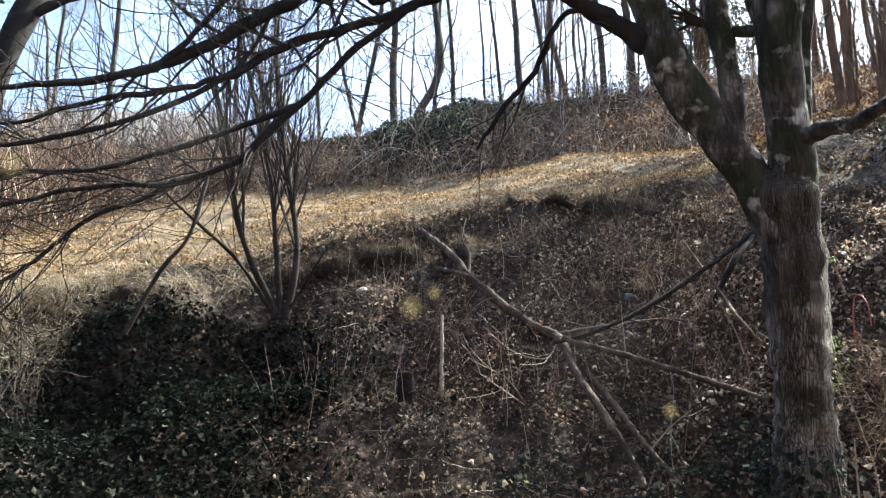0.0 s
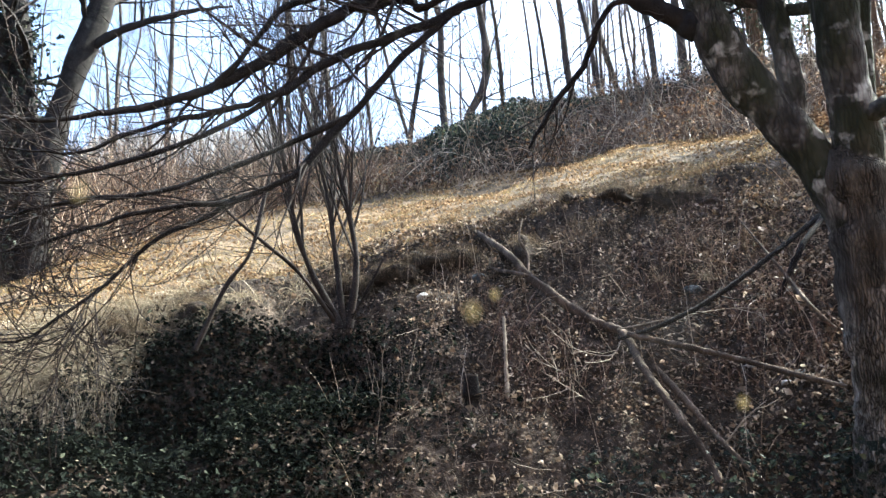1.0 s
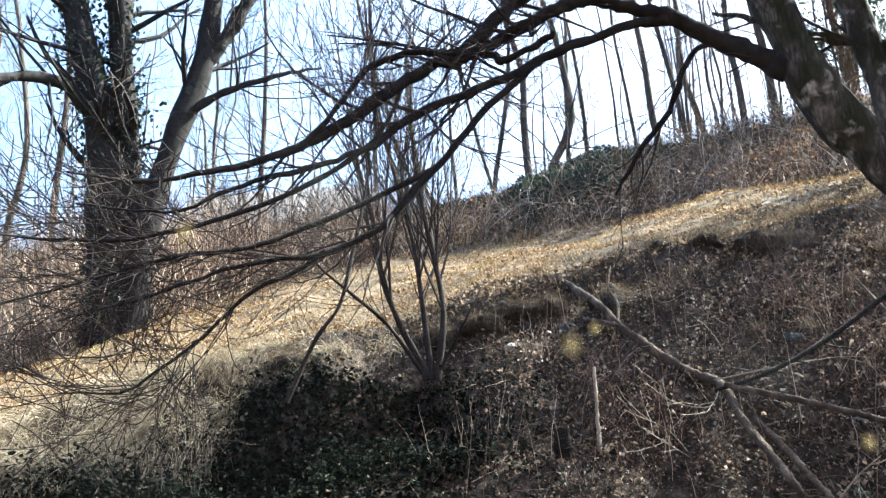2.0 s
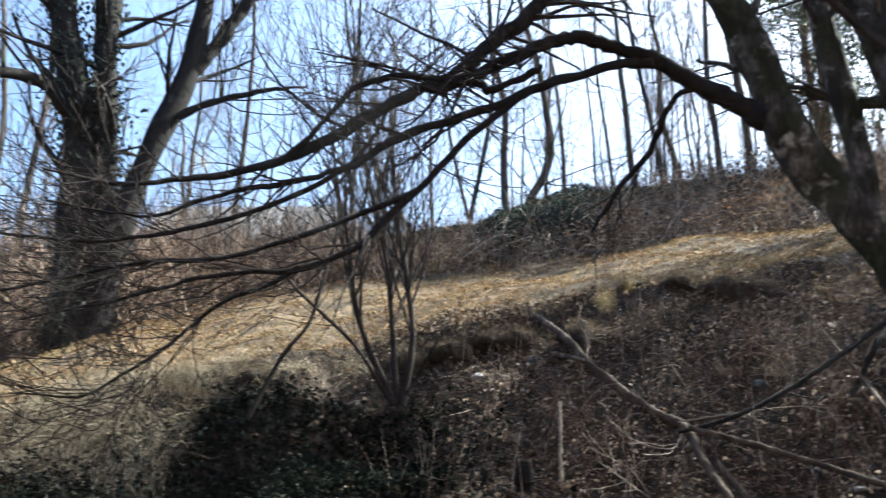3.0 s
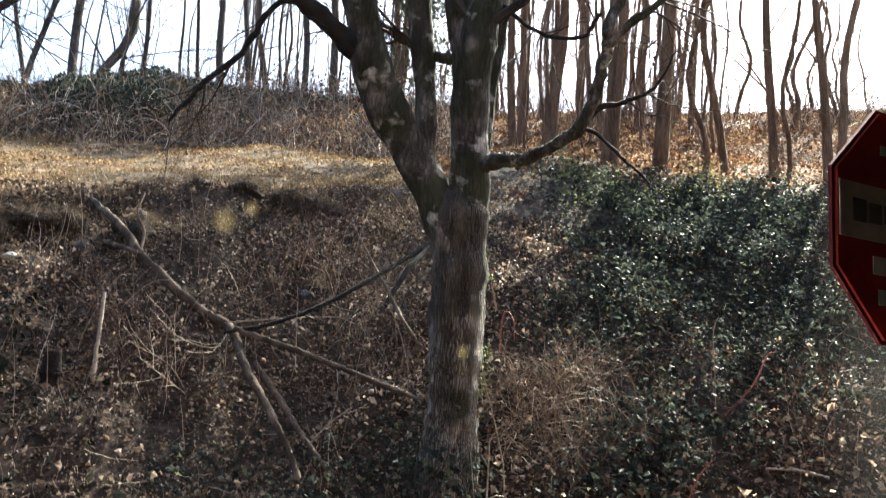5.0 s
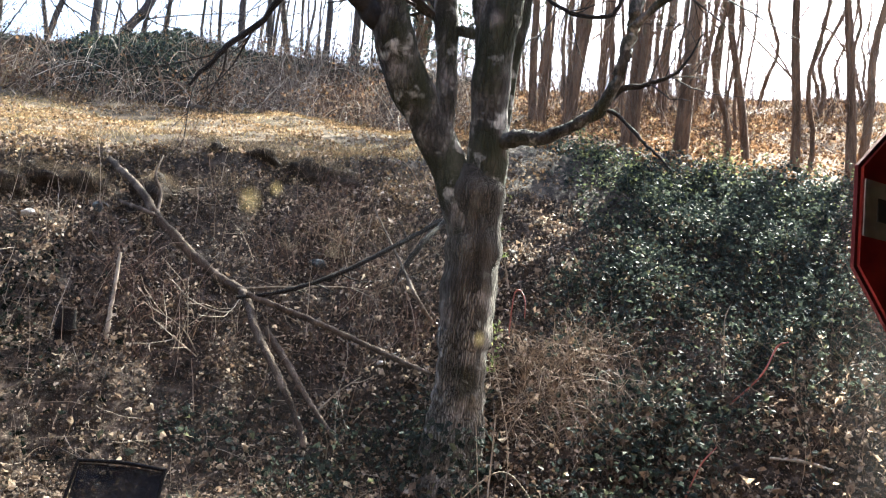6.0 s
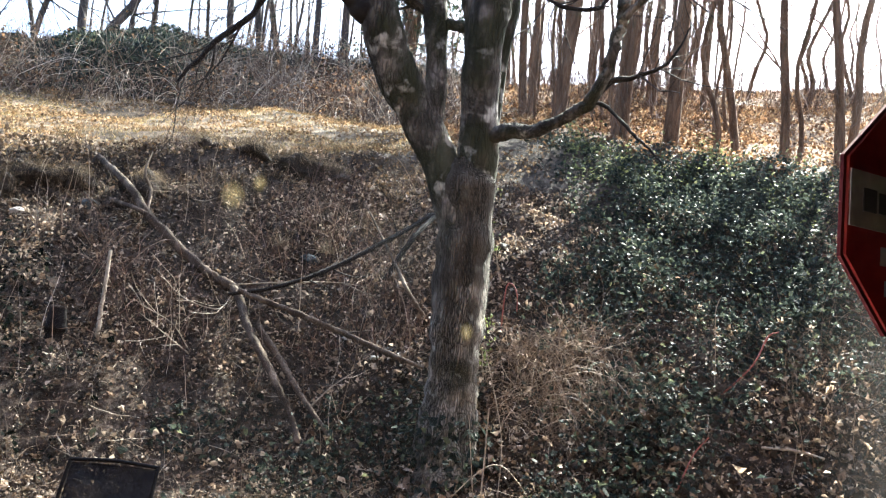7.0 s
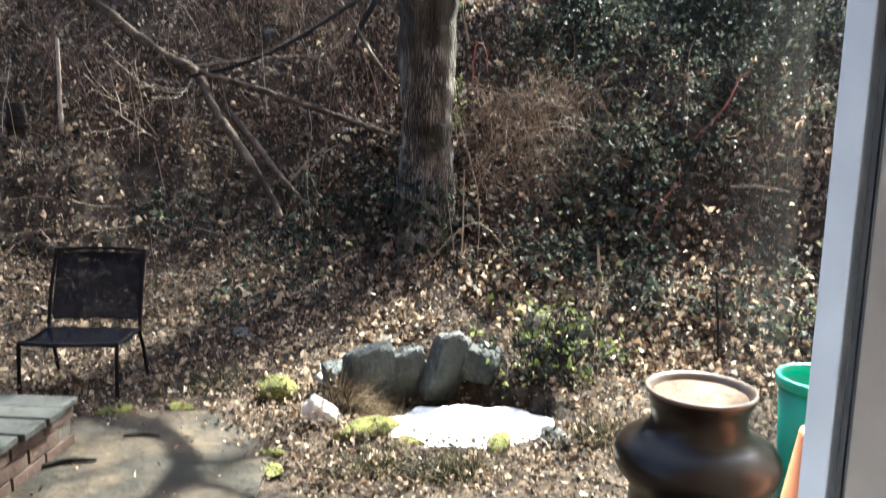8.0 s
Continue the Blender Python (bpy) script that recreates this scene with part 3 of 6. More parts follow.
def stems(rng, at, way, length, radius, droop, wander=0.35, pts=5, sides=3):
    """Free-standing thin stems that arch over."""
    n = len(at)
    ln = length * rng.uniform(0.5, 1.4, n)
    cur, out = at, [at]
    way = way / (np.linalg.norm(way, axis=1, keepdims=True) + 1e-9)
    fall = droop * rng.uniform(0.0, 1.6, n)[:, None] * np.array([0, 0, -1.0])
    for k in range(pts - 1):
        cur = cur + way * (ln / (pts - 1))[:, None]
        out.append(cur)
        way = way + fall / pts + rng.normal(0, wander, (n, 3)) / math.sqrt(pts)
        way = way / (np.linalg.norm(way, axis=1, keepdims=True) + 1e-9)
    P = np.stack(out, 1)
    R = (radius * rng.uniform(0.6, 1.4, n))[:, None] * np.linspace(1, 0.4, pts)
    return P, R


def spots(rng, n, az, d, even=True):
    """Places on the ground in a sector, with their normals."""
    a = np.radians(rng.uniform(*az, n))
    r = np.sqrt(rng.uniform(d[0] ** 2, d[1] ** 2, n)) if even else rng.uniform(*d, n)
    x, y = r * np.sin(a), r * np.cos(a)
    z, e = land(x, y), 0.05
    nor = np.stack([-(land(x + e, y) - z) / e, -(land(x, y + e) - z) / e, np.ones(n)], 1)
    nor /= np.linalg.norm(nor, axis=1, keepdims=True)
    return np.stack([x, y, z], 1), nor


def patchy(rng, at, scale, share):
    """Keeps a share of places, in drifts and not evenly."""
    f = drift(at[:, 0] / scale * 0.9, at[:, 1] / scale * 0.9, scale) + rng.normal(0, 0.07, len(at))
    return f > np.quantile(f, 1 - share)


def thing(name, label, category, group="", kind="", at=(0, 0, 0)):
    ob = new(name)
    ob.location = at
    return tagged(ob, label, category, group, kind)


def part(name, data, material, parent=None, label=""):
    """One mesh as a part of a thing, or, without a parent, as a thing of its own; data is a mesh, a bmesh or (verts, faces)."""
    if isinstance(data, tuple):
        data = raw_mesh(name, *data)
    elif isinstance(data, bmesh.types.BMesh):
        bm, data = data, bpy.data.meshes.new(name)
        bm.to_mesh(data)
        bm.free()
    data.materials.append(material)
    ob = new(name, data)
    if parent is not None:
        ob.parent = parent
    return tagged(ob, label)


def box_bm(lo, hi, bevel=0.0):
    bm = bmesh.new()
    bmesh.ops.create_cube(bm, size=1.0)
    for v in bm.verts:
        v.co = Vector([l + (h - l) * (c + 0.5) for l, h, c in zip(lo, hi, v.co)])
    if bevel:
        bmesh.ops.bevel(bm, geom=bm.edges[:], offset=bevel, segments=2, affect="EDGES", profile=0.6)
    return bm


def lathe(profile, steps=48):
    """A turned form from (radius, height) rows, with smooth faces."""
    a = np.linspace(0, 2 * np.pi, steps, endpoint=False)
    r, z = np.array(profile, float).T
    V = np.stack([r[:, None] * np.cos(a), r[:, None] * np.sin(a), z[:, None] * np.ones(steps)], -1).reshape(-1, 3)
    j, k = np.arange(len(r) - 1)[:, None] * steps, np.arange(steps)[None]
    k2 = (k + 1) % steps
    F = np.stack([j + k, j + k2, j + steps + k2, j + steps + k], -1).reshape(-1, 4)
    return raw_mesh("turned", V, F, True)


def rock_bm(rng, size, rough=0.22, cuts=3):
    """A boulder: a sphere knocked out of shape by planes and noise."""
    bm = bmesh.new()
    bmesh.ops.create_icosphere(bm, subdivisions=cuts, radius=1.0)
    planes = [(Vector(rng.normal(size=3)).normalized(), rng.uniform(0.55, 0.85)) for _ in range(9)]
    seed = Vector(rng.uniform(0, 50, 3))
    for v in bm.verts:
        for n, d in planes:
            over = v.co.dot(n) - d
            if over > 0:
                v.co -= n * over * 0.85
        v.co *= 1 + rough * noise.noise(v.co * 1.7 + seed) + 0.3 * rough * noise.noise(v.co * 6 + seed)
        v.co = Vector((v.co.x * size[0], v.co.y * size[1], v.co.z * size[2]))
    return bm


# ---- ground: one sheet from the house to the horizon ----
def build_ground():
    front = np.arange(-72, 72.01, 0.4)
    az = np.radians(np.concatenate([front, np.linspace(78, 282, 40)]))
    d = np.concatenate([np.linspace(0.05, 2.4, 12), np.arange(2.45, 4.6, 0.045), np.arange(4.6, 11.5, 0.07), np.arange(11.5, 24, 0.2), np.geomspace(24, 2500, 30)])
    x, y = d[:, None] * np.sin(az), d[:, None] * np.cos(az)
    z = land(x, y)
    n, k = len(d), len(az)
    V = np.stack([x, y, z], -1).reshape(-1, 3)
    j, i = np.arange(n - 1)[:, None] * k, np.arange(k)[None]
    i2 = (i + 1) % k
    F = np.stack([j + i, j + k + i, j + k + i2, j + i2], -1).reshape(-1, 4)
    me = raw_mesh("ground", V, F, True)
    deg = np.degrees(np.arctan2(V[:, 0], V[:, 1]))
    r = np.hypot(V[:, 0], V[:, 1])
    wave = 0.5 * np.sin(V[:, 0] * 1.3) + 0.5 * np.sin(V[:, 1] * 1.9 + 1)
    edge = np.interp(deg, AZ, EDGE_D)
    turf = np.clip((r - edge - 0.1 + 0.25 * wave) / 0.5, 0, 1) * np.clip((16.6 - r + wave) / 0.8, 0, 1) * np.clip((27 - deg + 3 * wave) / 5, 0, 1)
    rust = np.clip((r - edge - 0.1 + 0.3 * wave) / 0.8, 0, 1) * np.clip((deg - 27 + 3 * wave) / 5, 0, 1)
    col = np.stack([turf, rust, 0 * r, 1 + 0 * r], -1).astype(np.float32)
    me.color_attributes.new("cover", "FLOAT_COLOR", "POINT").data.foreach_set("color", col.ravel())
    tagged(part("ground", me, GROUND), "brown leaf-strewn bank rising to a grassy terrace", "ground", kind="structure")


build_ground()


# ---- the room behind the window ----
GLASS_Y, SILL_Z, HEAD_Z, LEFT_X, RIGHT_X = 0.28, 0.92, 2.12, -1.05, 0.4985


def build_room():
    def wall(name, lo, hi, material, label):
        tagged(part(name, box_bm(lo, hi), material), label, "wall", kind="structure")

    x0, x1, y0, z1 = -2.4, 2.2, -3.4, 2.5
    wall("wall_window_low", (x0, 0.20, -0.2), (x1, 0.36, SILL_Z - 0.06), HOUSE_BRICK, "brown brick wall under the window")
    wall("wall_window_high", (x0, 0.20, HEAD_Z + 0.06), (x1, 0.36, z1), HOUSE_BRICK, "brown brick wall over the window")
    wall("wall_window_west", (x0, 0.20, SILL_Z - 0.06), (LEFT_X - 0.05, 0.36, HEAD_Z + 0.06), HOUSE_BRICK, "brown brick wall beside the window")
    wall("wall_window_east", (RIGHT_X + 0.05, 0.20, SILL_Z - 0.06), (x1, 0.36, HEAD_Z + 0.06), HOUSE_BRICK, "brown brick wall beside the window frame")
    wall("wall_back", (x0, y0 - 0.12, -0.05), (x1, y0, z1), ROOM_PAINT, "tan painted room wall")
    wall("wall_west", (x0 - 0.12, y0 - 0.12, -0.05), (x0, 0.36, z1), ROOM_PAINT, "tan painted room wall")
    wall("wall_east", (x1, y0 - 0.12, -0.05), (x1 + 0.12, 0.36, z1), ROOM_PAINT, "tan painted room wall")
    # unseen walls and roof, made large to cut skylight on the bank
    wall("wall_house_west", (-14.0, 0.20, -0.2), (x0 - 0.12, 0.36, 6.6), HOUSE_BRICK, "unseen brown brick wall added to hold back skylight")
    wall("wall_house_east", (x1 + 0.12, 0.20, -0.2), (12.0, 0.36, 6.6), HOUSE_BRICK, "unseen brown brick wall added to hold back skylight")
    wall("wall_house_upper", (x0 - 0.12, 0.20, z1 + 0.1), (x1 + 0.12, 0.36, 6.6), HOUSE_BRICK, "unseen brown brick upper wall added to hold back skylight")
    bm = bmesh.new()
    for x in (-14.4, 12.4):
        for y, z in ((0.8, 6.5), (-4.0, 9.6), (-8.8, 6.5), (-8.8, 6.3), (0.8, 6.3)):
            bm.verts.new((x, y, z))
    bm.verts.ensure_lookup_table()
    for k in range(5):
        bm.faces.new([bm.verts[i] for i in (k, (k + 1) % 5, 5 + (k + 1) % 5, 5 + k)])
    bm.faces.new(bm.verts[:5])
    bm.faces.new(bm.verts[5:])
    bmesh.ops.recalc_face_normals(bm, faces=bm.faces[:])
    tagged(part("roof", bm, ROOF), "unseen grey shingle roof added to hold back skylight", "roof", kind="structure")
    tagged(part("floor", box_bm((x0, y0, -0.05), (x1, 0.20, 0.04)), ROOM_FLOOR), "oak board floor of the room", "floor", kind="structure")
    tagged(part("ceiling", box_bm((x0 - 0.12, y0 - 0.12, z1), (x1 + 0.12, 0.36, z1 + 0.1)), ROOM_PAINT), "tan painted ceiling", "ceiling", kind="structure")


def build_window():
    win = thing("window_1", "white vinyl window with a dusty glass pane", "window", kind="structure")
    a, b, lo, hi = LEFT_X, RIGHT_X, SILL_Z, HEAD_Z
    for side, x0, x1 in (("jamb", b, b + 0.05), ("jamb", a - 0.05, a)):
        part("outer_casing", box_bm((x0, 0.341, lo), (x1, 0.363, hi), 0.002), WHITE_VINYL, win, "white outer casing")
        fin = part(side, box_bm((x0, 0.262, lo), (x1, 0.3275, hi), 0.0015), BEIGE_VINYL, win, "beige inner track")
        s = 1 if x0 == b else -1
        inner = b if x0 == b else a
        for y in (0.3305, 0.3365):
            g = sorted((inner + s * 0.006, inner + s * 0.048))
            part("gasket", box_bm((g[0], y - 0.0022, lo), (g[1], y + 0.0022, hi)), RUBBER, win, "dark rubber gasket")
    part("window_sill", box_bm((a - 0.05, 0.20, lo - 0.058), (b + 0.05, 0.39, lo), 0.004), WHITE_VINYL, win)
    part("window_head", box_bm((a - 0.05, 0.262, hi), (b + 0.05, 0.363, hi + 0.055), 0.003), WHITE_VINYL, win)
    pane = part("pane", box_bm((a, GLASS_Y - 0.0, lo), (b, GLASS_Y + 0.003, hi)), GLASS, win, "dusty glass")
    pane.visible_shadow = False
    # three dried dirt spots, then two that paint a yellow glow
    for x, z, r in ((0.0093, 1.4616, 0.0045), (0.0175, 1.467, 0.0028), (0.1007, 1.4258, 0.0032), (-0.130, 1.511, 0.0048), (-0.206, 1.505, 0.0045)):
        a_ = np.linspace(0, 2 * np.pi, 20, endpoint=False)
        V = np.vstack([[0, 0, 0], np.stack([np.cos(a_), 0 * a_, np.sin(a_)], 1)])
        spot = part("dirt_spot", (V, np.array([[0, 1 + k, 1 + (k + 1) % 20] for k in range(20)])), GLASS_SPOT, win, "yellowish dirt and glow spot")
        spot.matrix_basis = Matrix.Translation((x, GLASS_Y - 0.0012, z)) @ Matrix.Diagonal((r, r, r * 1.15, 1))
        spot.visible_shadow = False


def build_sign():
    """A red eight-sided sign that hangs on the inside of the glass; its print shows mirrored and cannot be read."""
    sign = thing("warning_sign", "red octagonal plastic sign hanging against the window glass", "sign", at=(0.3693, 0.2765, 1.5094))
    r, th = 0.0625 / math.cos(math.pi / 8), 0.002

    def octagon(rad, y0, y1):
        bm = bmesh.new()
        ring = [bm.verts.new((rad * math.cos(math.pi / 8 + k * math.pi / 4), y0, rad * math.sin(math.pi / 8 + k * math.pi / 4))) for k in range(8)]
        f = bm.faces.new(ring)
        ext = bmesh.ops.extrude_face_region(bm, geom=[f])
        for v in ext["geom"]:
            if isinstance(v, bmesh.types.BMVert):
                v.co.y = y1
        bmesh.ops.recalc_face_normals(bm, faces=bm.faces[:])
        return bm

    part("border", octagon(r, 0.0005, 0.0025), SIGN_DARK, sign, "dark rim")
    part("plate", octagon(r * 0.965, -0.001, 0.0005), SIGN_RED, sign)
    part("band", box_bm((-0.0595, -0.0019, -0.010), (0.0595, -0.0012, 0.019)), SIGN_WHITE, sign, "pale band")
    rows = ((0.0045, -0.050, 0.050, 0.0125, SIGN_BLACK, 8, -0.0027), (-0.0225, -0.034, 0.036, 0.011, SIGN_WHITE, 5, -0.0019), (-0.039, -0.030, 0.030, 0.009, SIGN_WHITE, 5, -0.0019), (0.040, -0.026, 0.026, 0.006, SIGN_WHITE, 6, -0.0019))
    rng = np.random.default_rng(5)
    for z, x0, x1, h, mat, n, y in rows:
        cells = np.linspace(x0, x1, n + 1)
        for k in range(n):
            w = (cells[k + 1] - cells[k]) * 0.8
            part("print_bar", box_bm((cells[k], y, z - h / 2 * rng.uniform(0.75, 1)), (cells[k] + w, y + 0.0006, z + h / 2 * rng.uniform(0.75, 1))), mat, sign, "unreadable print")


build_room()
build_window()
build_sign()


# ---- the tree at the foot of the bank ----
def knobbly(rng, R, amount):
    """Swellings and narrow places along a limb."""
    n = rng.normal(0, amount, len(R))
    return R * (1 + n + 0.6 * np.roll(n, 1) + 0.6 * np.roll(n, -1))


def limb(name, rows, m, sides, material, parent, rng, flute=0.05, label=""):
    P, R = smooth_path(rows, m)
    if name == "limb":
        kink = rng.normal(0, 1, (m, 3)) * np.linspace(0.2, 1, m)[:, None]
        P = P + (kink + np.roll(kink, 1, 0) + np.roll(kink, 2, 0)) * (0.19 * R[:, None] + 0.003)
    R = knobbly(rng, R, 0.05 if sides > 8 else 0.08)
    return part(name, raw_mesh(name, *tubes(P[None], R[None], sides, flute, rng), smooth=True), material, parent, label), P, R


def build_main_tree():
    rng = np.random.default_rng(11)
    tree = thing("tree", "many-stemmed bare maple with mossy grey bark below the bank", "tree")
    trunk = [(2.90, 5.40, 0.25, 0.40), (2.91, 5.42, 0.45, 0.285), (2.93, 5.46, 0.74, 0.233), (2.94, 5.46, 1.08, 0.216), (2.94, 5.47, 1.52, 0.212), (2.94, 5.48, 1.96, 0.212), (2.94, 5.48, 2.41, 0.222), (2.90, 5.49, 2.70, 0.215), (2.88, 5.5, 2.90, 0.12)]
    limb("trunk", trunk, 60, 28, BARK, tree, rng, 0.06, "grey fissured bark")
    main = {}
    main["stem_l"] = ([(2.88, 5.49, 2.35, 0.165), (2.70, 5.6, 2.86, 0.158), (2.47, 5.70, 3.27, 0.165), (2.27, 5.73, 3.59, 0.175), (2.13, 5.72, 3.91, 0.165), (1.97, 5.73, 4.50, 0.145), (1.78, 5.74, 4.99, 0.135), (1.57, 5.70, 5.35, 0.125), (1.32, 5.66, 5.93, 0.108), (1.00, 5.63, 6.85, 0.085), (0.77, 5.66, 7.94, 0.05)], 44, 14)
    main["stem_m"] = ([(2.58, 5.66, 3.0, 0.10), (2.62, 5.69, 3.2, 0.10), (2.66, 5.72, 3.50, 0.097), (2.65, 5.78, 3.92, 0.097), (2.61, 5.85, 4.42, 0.096), (2.56, 5.87, 4.86, 0.098), (2.50, 5.95, 5.76, 0.10), (2.46, 6.03, 7.08, 0.08), (2.48, 6.02, 8.64, 0.04)], 36, 12)
    main["stem_r"] = ([(2.96, 5.48, 2.35, 0.175), (2.97, 5.47, 2.85, 0.165), (2.95, 5.48, 3.27, 0.158), (2.93, 5.47, 3.71, 0.16), (2.97, 5.45, 4.21, 0.155), (3.07, 5.45, 4.77, 0.15), (3.26, 5.39, 5.63, 0.148), (3.41, 5.30, 6.70, 0.12), (3.59, 5.30, 8.39, 0.07)], 40, 14)
    main["stem_r2"] = ([(2.92, 5.49, 3.55, 0.10), (2.91, 5.52, 3.85, 0.107), (2.85, 5.62, 4.42, 0.109), (2.80, 5.76, 5.03, 0.105), (2.71, 5.81, 5.73, 0.102), (2.69, 5.93, 7.08, 0.075), (2.59, 5.97, 8.49, 0.035)], 30, 12)
    main["stem_r3"] = ([(2.93, 5.46, 3.75, 0.08), (2.94, 5.48, 4.05, 0.086), (2.96, 5.56, 4.63, 0.09), (3.03, 5.64, 5.36, 0.09), (3.13, 5.70, 6.40, 0.075), (3.13, 5.81, 8.20, 0.035)], 26, 12)
    main["pole"] = ([(3.10, 5.60, 2.75, 0.07), (3.18, 5.67, 3.21, 0.062), (3.24, 5.69, 3.84, 0.064), (3.31, 5.71, 4.39, 0.061), (3.41, 5.77, 5.41, 0.055), (3.53, 5.69, 6.85, 0.04)], 22, 10)
    P_all, R_all = [], []
    for key, (rows, m, sides) in main.items():
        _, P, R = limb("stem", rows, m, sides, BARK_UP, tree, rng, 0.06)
        P_all.append(smooth_path(rows, 9)[0])
        R_all.append(smooth_path(rows, 9)[1])
    limbs = {}
    limbs["arch"] = [(2.20, 5.73, 3.78, 0.13), (2.05, 5.74, 3.95, 0.125), (1.86, 5.77, 4.07, 0.108), (1.55, 5.76, 4.26, 0.089), (1.14, 5.70, 4.46, 0.075), (0.76, 5.66, 4.60, 0.066), (0.49, 5.60, 4.59, 0.064), (0.16, 5.52, 4.40, 0.062), (-0.17, 5.47, 4.22, 0.061), (-0.45, 5.36, 4.08, 0.058), (-0.67, 5.28, 3.98, 0.054), (-1.12, 5.10, 3.63, 0.048), (-1.47, 4.91, 3.32, 0.042), (-1.78, 4.71, 3.15, 0.030), (-2.23, 4.40, 2.99, 0.018), (-2.59, 4.08, 2.97, 0.008)]
    limbs["lower"] = [(1.26, 5.71, 4.42, 0.06), (1.10, 5.70, 4.43, 0.056), (0.87, 5.65, 4.37, 0.046), (0.52, 5.59, 4.25, 0.042), (0.20, 5.52, 4.10, 0.041), (-0.17, 5.42, 3.90, 0.038), (-0.67, 5.28, 3.68, 0.036), (-0.97, 5.14, 3.42, 0.031), (-1.32, 4.96, 3.21, 0.027), (-1.70, 4.73, 3.06, 0.019), (-2.13, 4.45, 2.81, 0.011), (-2.55, 4.11, 2.79, 0.006)]
    limbs["upper"] = [(-0.45, 5.40, 4.06, 0.054), (-0.26, 5.47, 4.29, 0.056), (-0.01, 5.52, 4.55, 0.054), (0.28, 5.51, 4.81, 0.056), (0.59, 5.53, 5.19, 0.066), (0.97, 5.58, 5.72, 0.08), (1.32, 5.65, 5.95, 0.09)]
    limbs["third"] = [(0.20, 5.52, 4.10, 0.036), (0.05, 5.5, 3.98, 0.034), (-0.27, 5.41, 3.65, 0.031), (-0.60, 5.39, 3.27, 0.030), (-0.97, 5.24, 2.84, 0.031), (-1.35, 5.15, 2.66, 0.027), (-1.84, 4.89, 2.53, 0.019), (-2.26, 4.60, 2.33, 0.013), (-2.69, 4.25, 2.14, 0.006)]
    limbs["fourth"] = [(-0.97, 5.14, 3.42, 0.025), (-1.45, 4.92, 3.04, 0.021), (-1.95, 4.64, 2.78, 0.017), (-2.34, 4.34, 2.61, 0.013), (-2.68, 4.02, 2.57, 0.009), (-2.97, 3.69, 2.55, 0.005)]
    limbs["fifth"] = [(-0.60, 5.39, 3.27, 0.025), (-1.21, 5.19, 2.95, 0.022), (-1.75, 4.93, 2.67, 0.019), (-2.19, 4.64, 2.57, 0.015), (-2.61, 4.30, 2.37, 0.011), (-2.96, 3.94, 2.18, 0.005)]
    limbs["droop"] = [(-1.35, 5.15, 2.66, 0.024), (-1.56, 5.09, 2.51, 0.019), (-1.77, 4.92, 2.38, 0.017), (-1.98, 4.84, 2.17, 0.015), (-2.15, 4.66, 1.94, 0.013), (-2.37, 4.44, 1.74, 0.009), (-2.63, 4.18, 1.73, 0.004)]
    limbs["link"] = [(-1.47, 4.91, 3.32, 0.027), (-1.25, 4.97, 3.58, 0.025), (-0.98, 5.13, 4.00, 0.028), (-0.62, 5.24, 4.10, 0.03), (-0.38, 5.38, 4.12, 0.032)]
    limbs["stub"] = [(-0.30, 5.42, 4.16, 0.03), (-0.15, 5.32, 4.07, 0.027), (-0.08, 5.27, 3.99, 0.025), (0.17, 5.27, 4.10, 0.025), (0.29, 5.21, 4.13, 0.021)]
    limbs["hang"] = [(1.60, 5.78, 4.24, 0.03), (1.40, 5.78, 4.20, 0.022), (1.27, 5.88, 4.03, 0.023), (1.19, 6.00, 3.82, 0.023), (0.97, 6.14, 3.58, 0.022), (0.82, 6.26, 3.36, 0.018), (0.75, 6.32, 3.24, 0.009)]
    limbs["cross"] = [(2.95, 5.55, 4.02, 0.045), (2.74, 5.73, 4.07, 0.054), (2.56, 5.87, 4.18, 0.05), (2.33, 5.97, 4.30, 0.04), (1.98, 6.20, 4.61, 0.026), (1.71, 6.39, 4.80, 0.014)]
    limbs["right"] = [(2.90, 5.47, 2.95, 0.1066), (3.00, 5.40, 3.07, 0.0984), (3.12, 5.24, 3.12, 0.0779), (3.29, 5.02, 3.17, 0.06724), (3.44, 4.79, 3.29, 0.06888), (3.53, 4.67, 3.50, 0.0656), (3.56, 4.58, 3.79, 0.06232), (3.59, 4.55, 4.06, 0.0615), (3.69, 4.47, 4.52, 0.05248), (3.79, 4.38, 5.00, 0.0451), (3.86, 4.32, 5.55, 0.03608), (3.97, 4.22, 6.44, 0.0164)]
    limbs["right_b"] = [(3.58, 4.56, 3.95, 0.0451), (3.67, 4.35, 4.13, 0.0369), (3.82, 4.09, 4.27, 0.03116), (3.92, 3.85, 4.42, 0.0246), (4.03, 3.73, 4.59, 0.0082)]
    limbs["right_c"] = [(3.40, 4.85, 3.22, 0.03444), (3.60, 4.67, 3.50, 0.0328), (3.77, 4.53, 3.56, 0.02542), (3.93, 4.39, 3.69, 0.01804), (4.03, 4.30, 3.95, 0.00738)]
    limbs["right_d"] = [(3.05, 5.47, 4.62, 0.02788), (3.22, 5.18, 4.30, 0.02378), (3.35, 4.98, 4.14, 0.0246), (3.50, 4.74, 4.10, 0.02296), (3.58, 4.63, 4.28, 0.01968)]
    limbs["right_e"] = [(3.40, 4.82, 3.31, 0.02296), (3.58, 4.69, 3.33, 0.02132), (3.72, 4.51, 3.11, 0.01804), (3.85, 4.33, 2.89, 0.00984)]
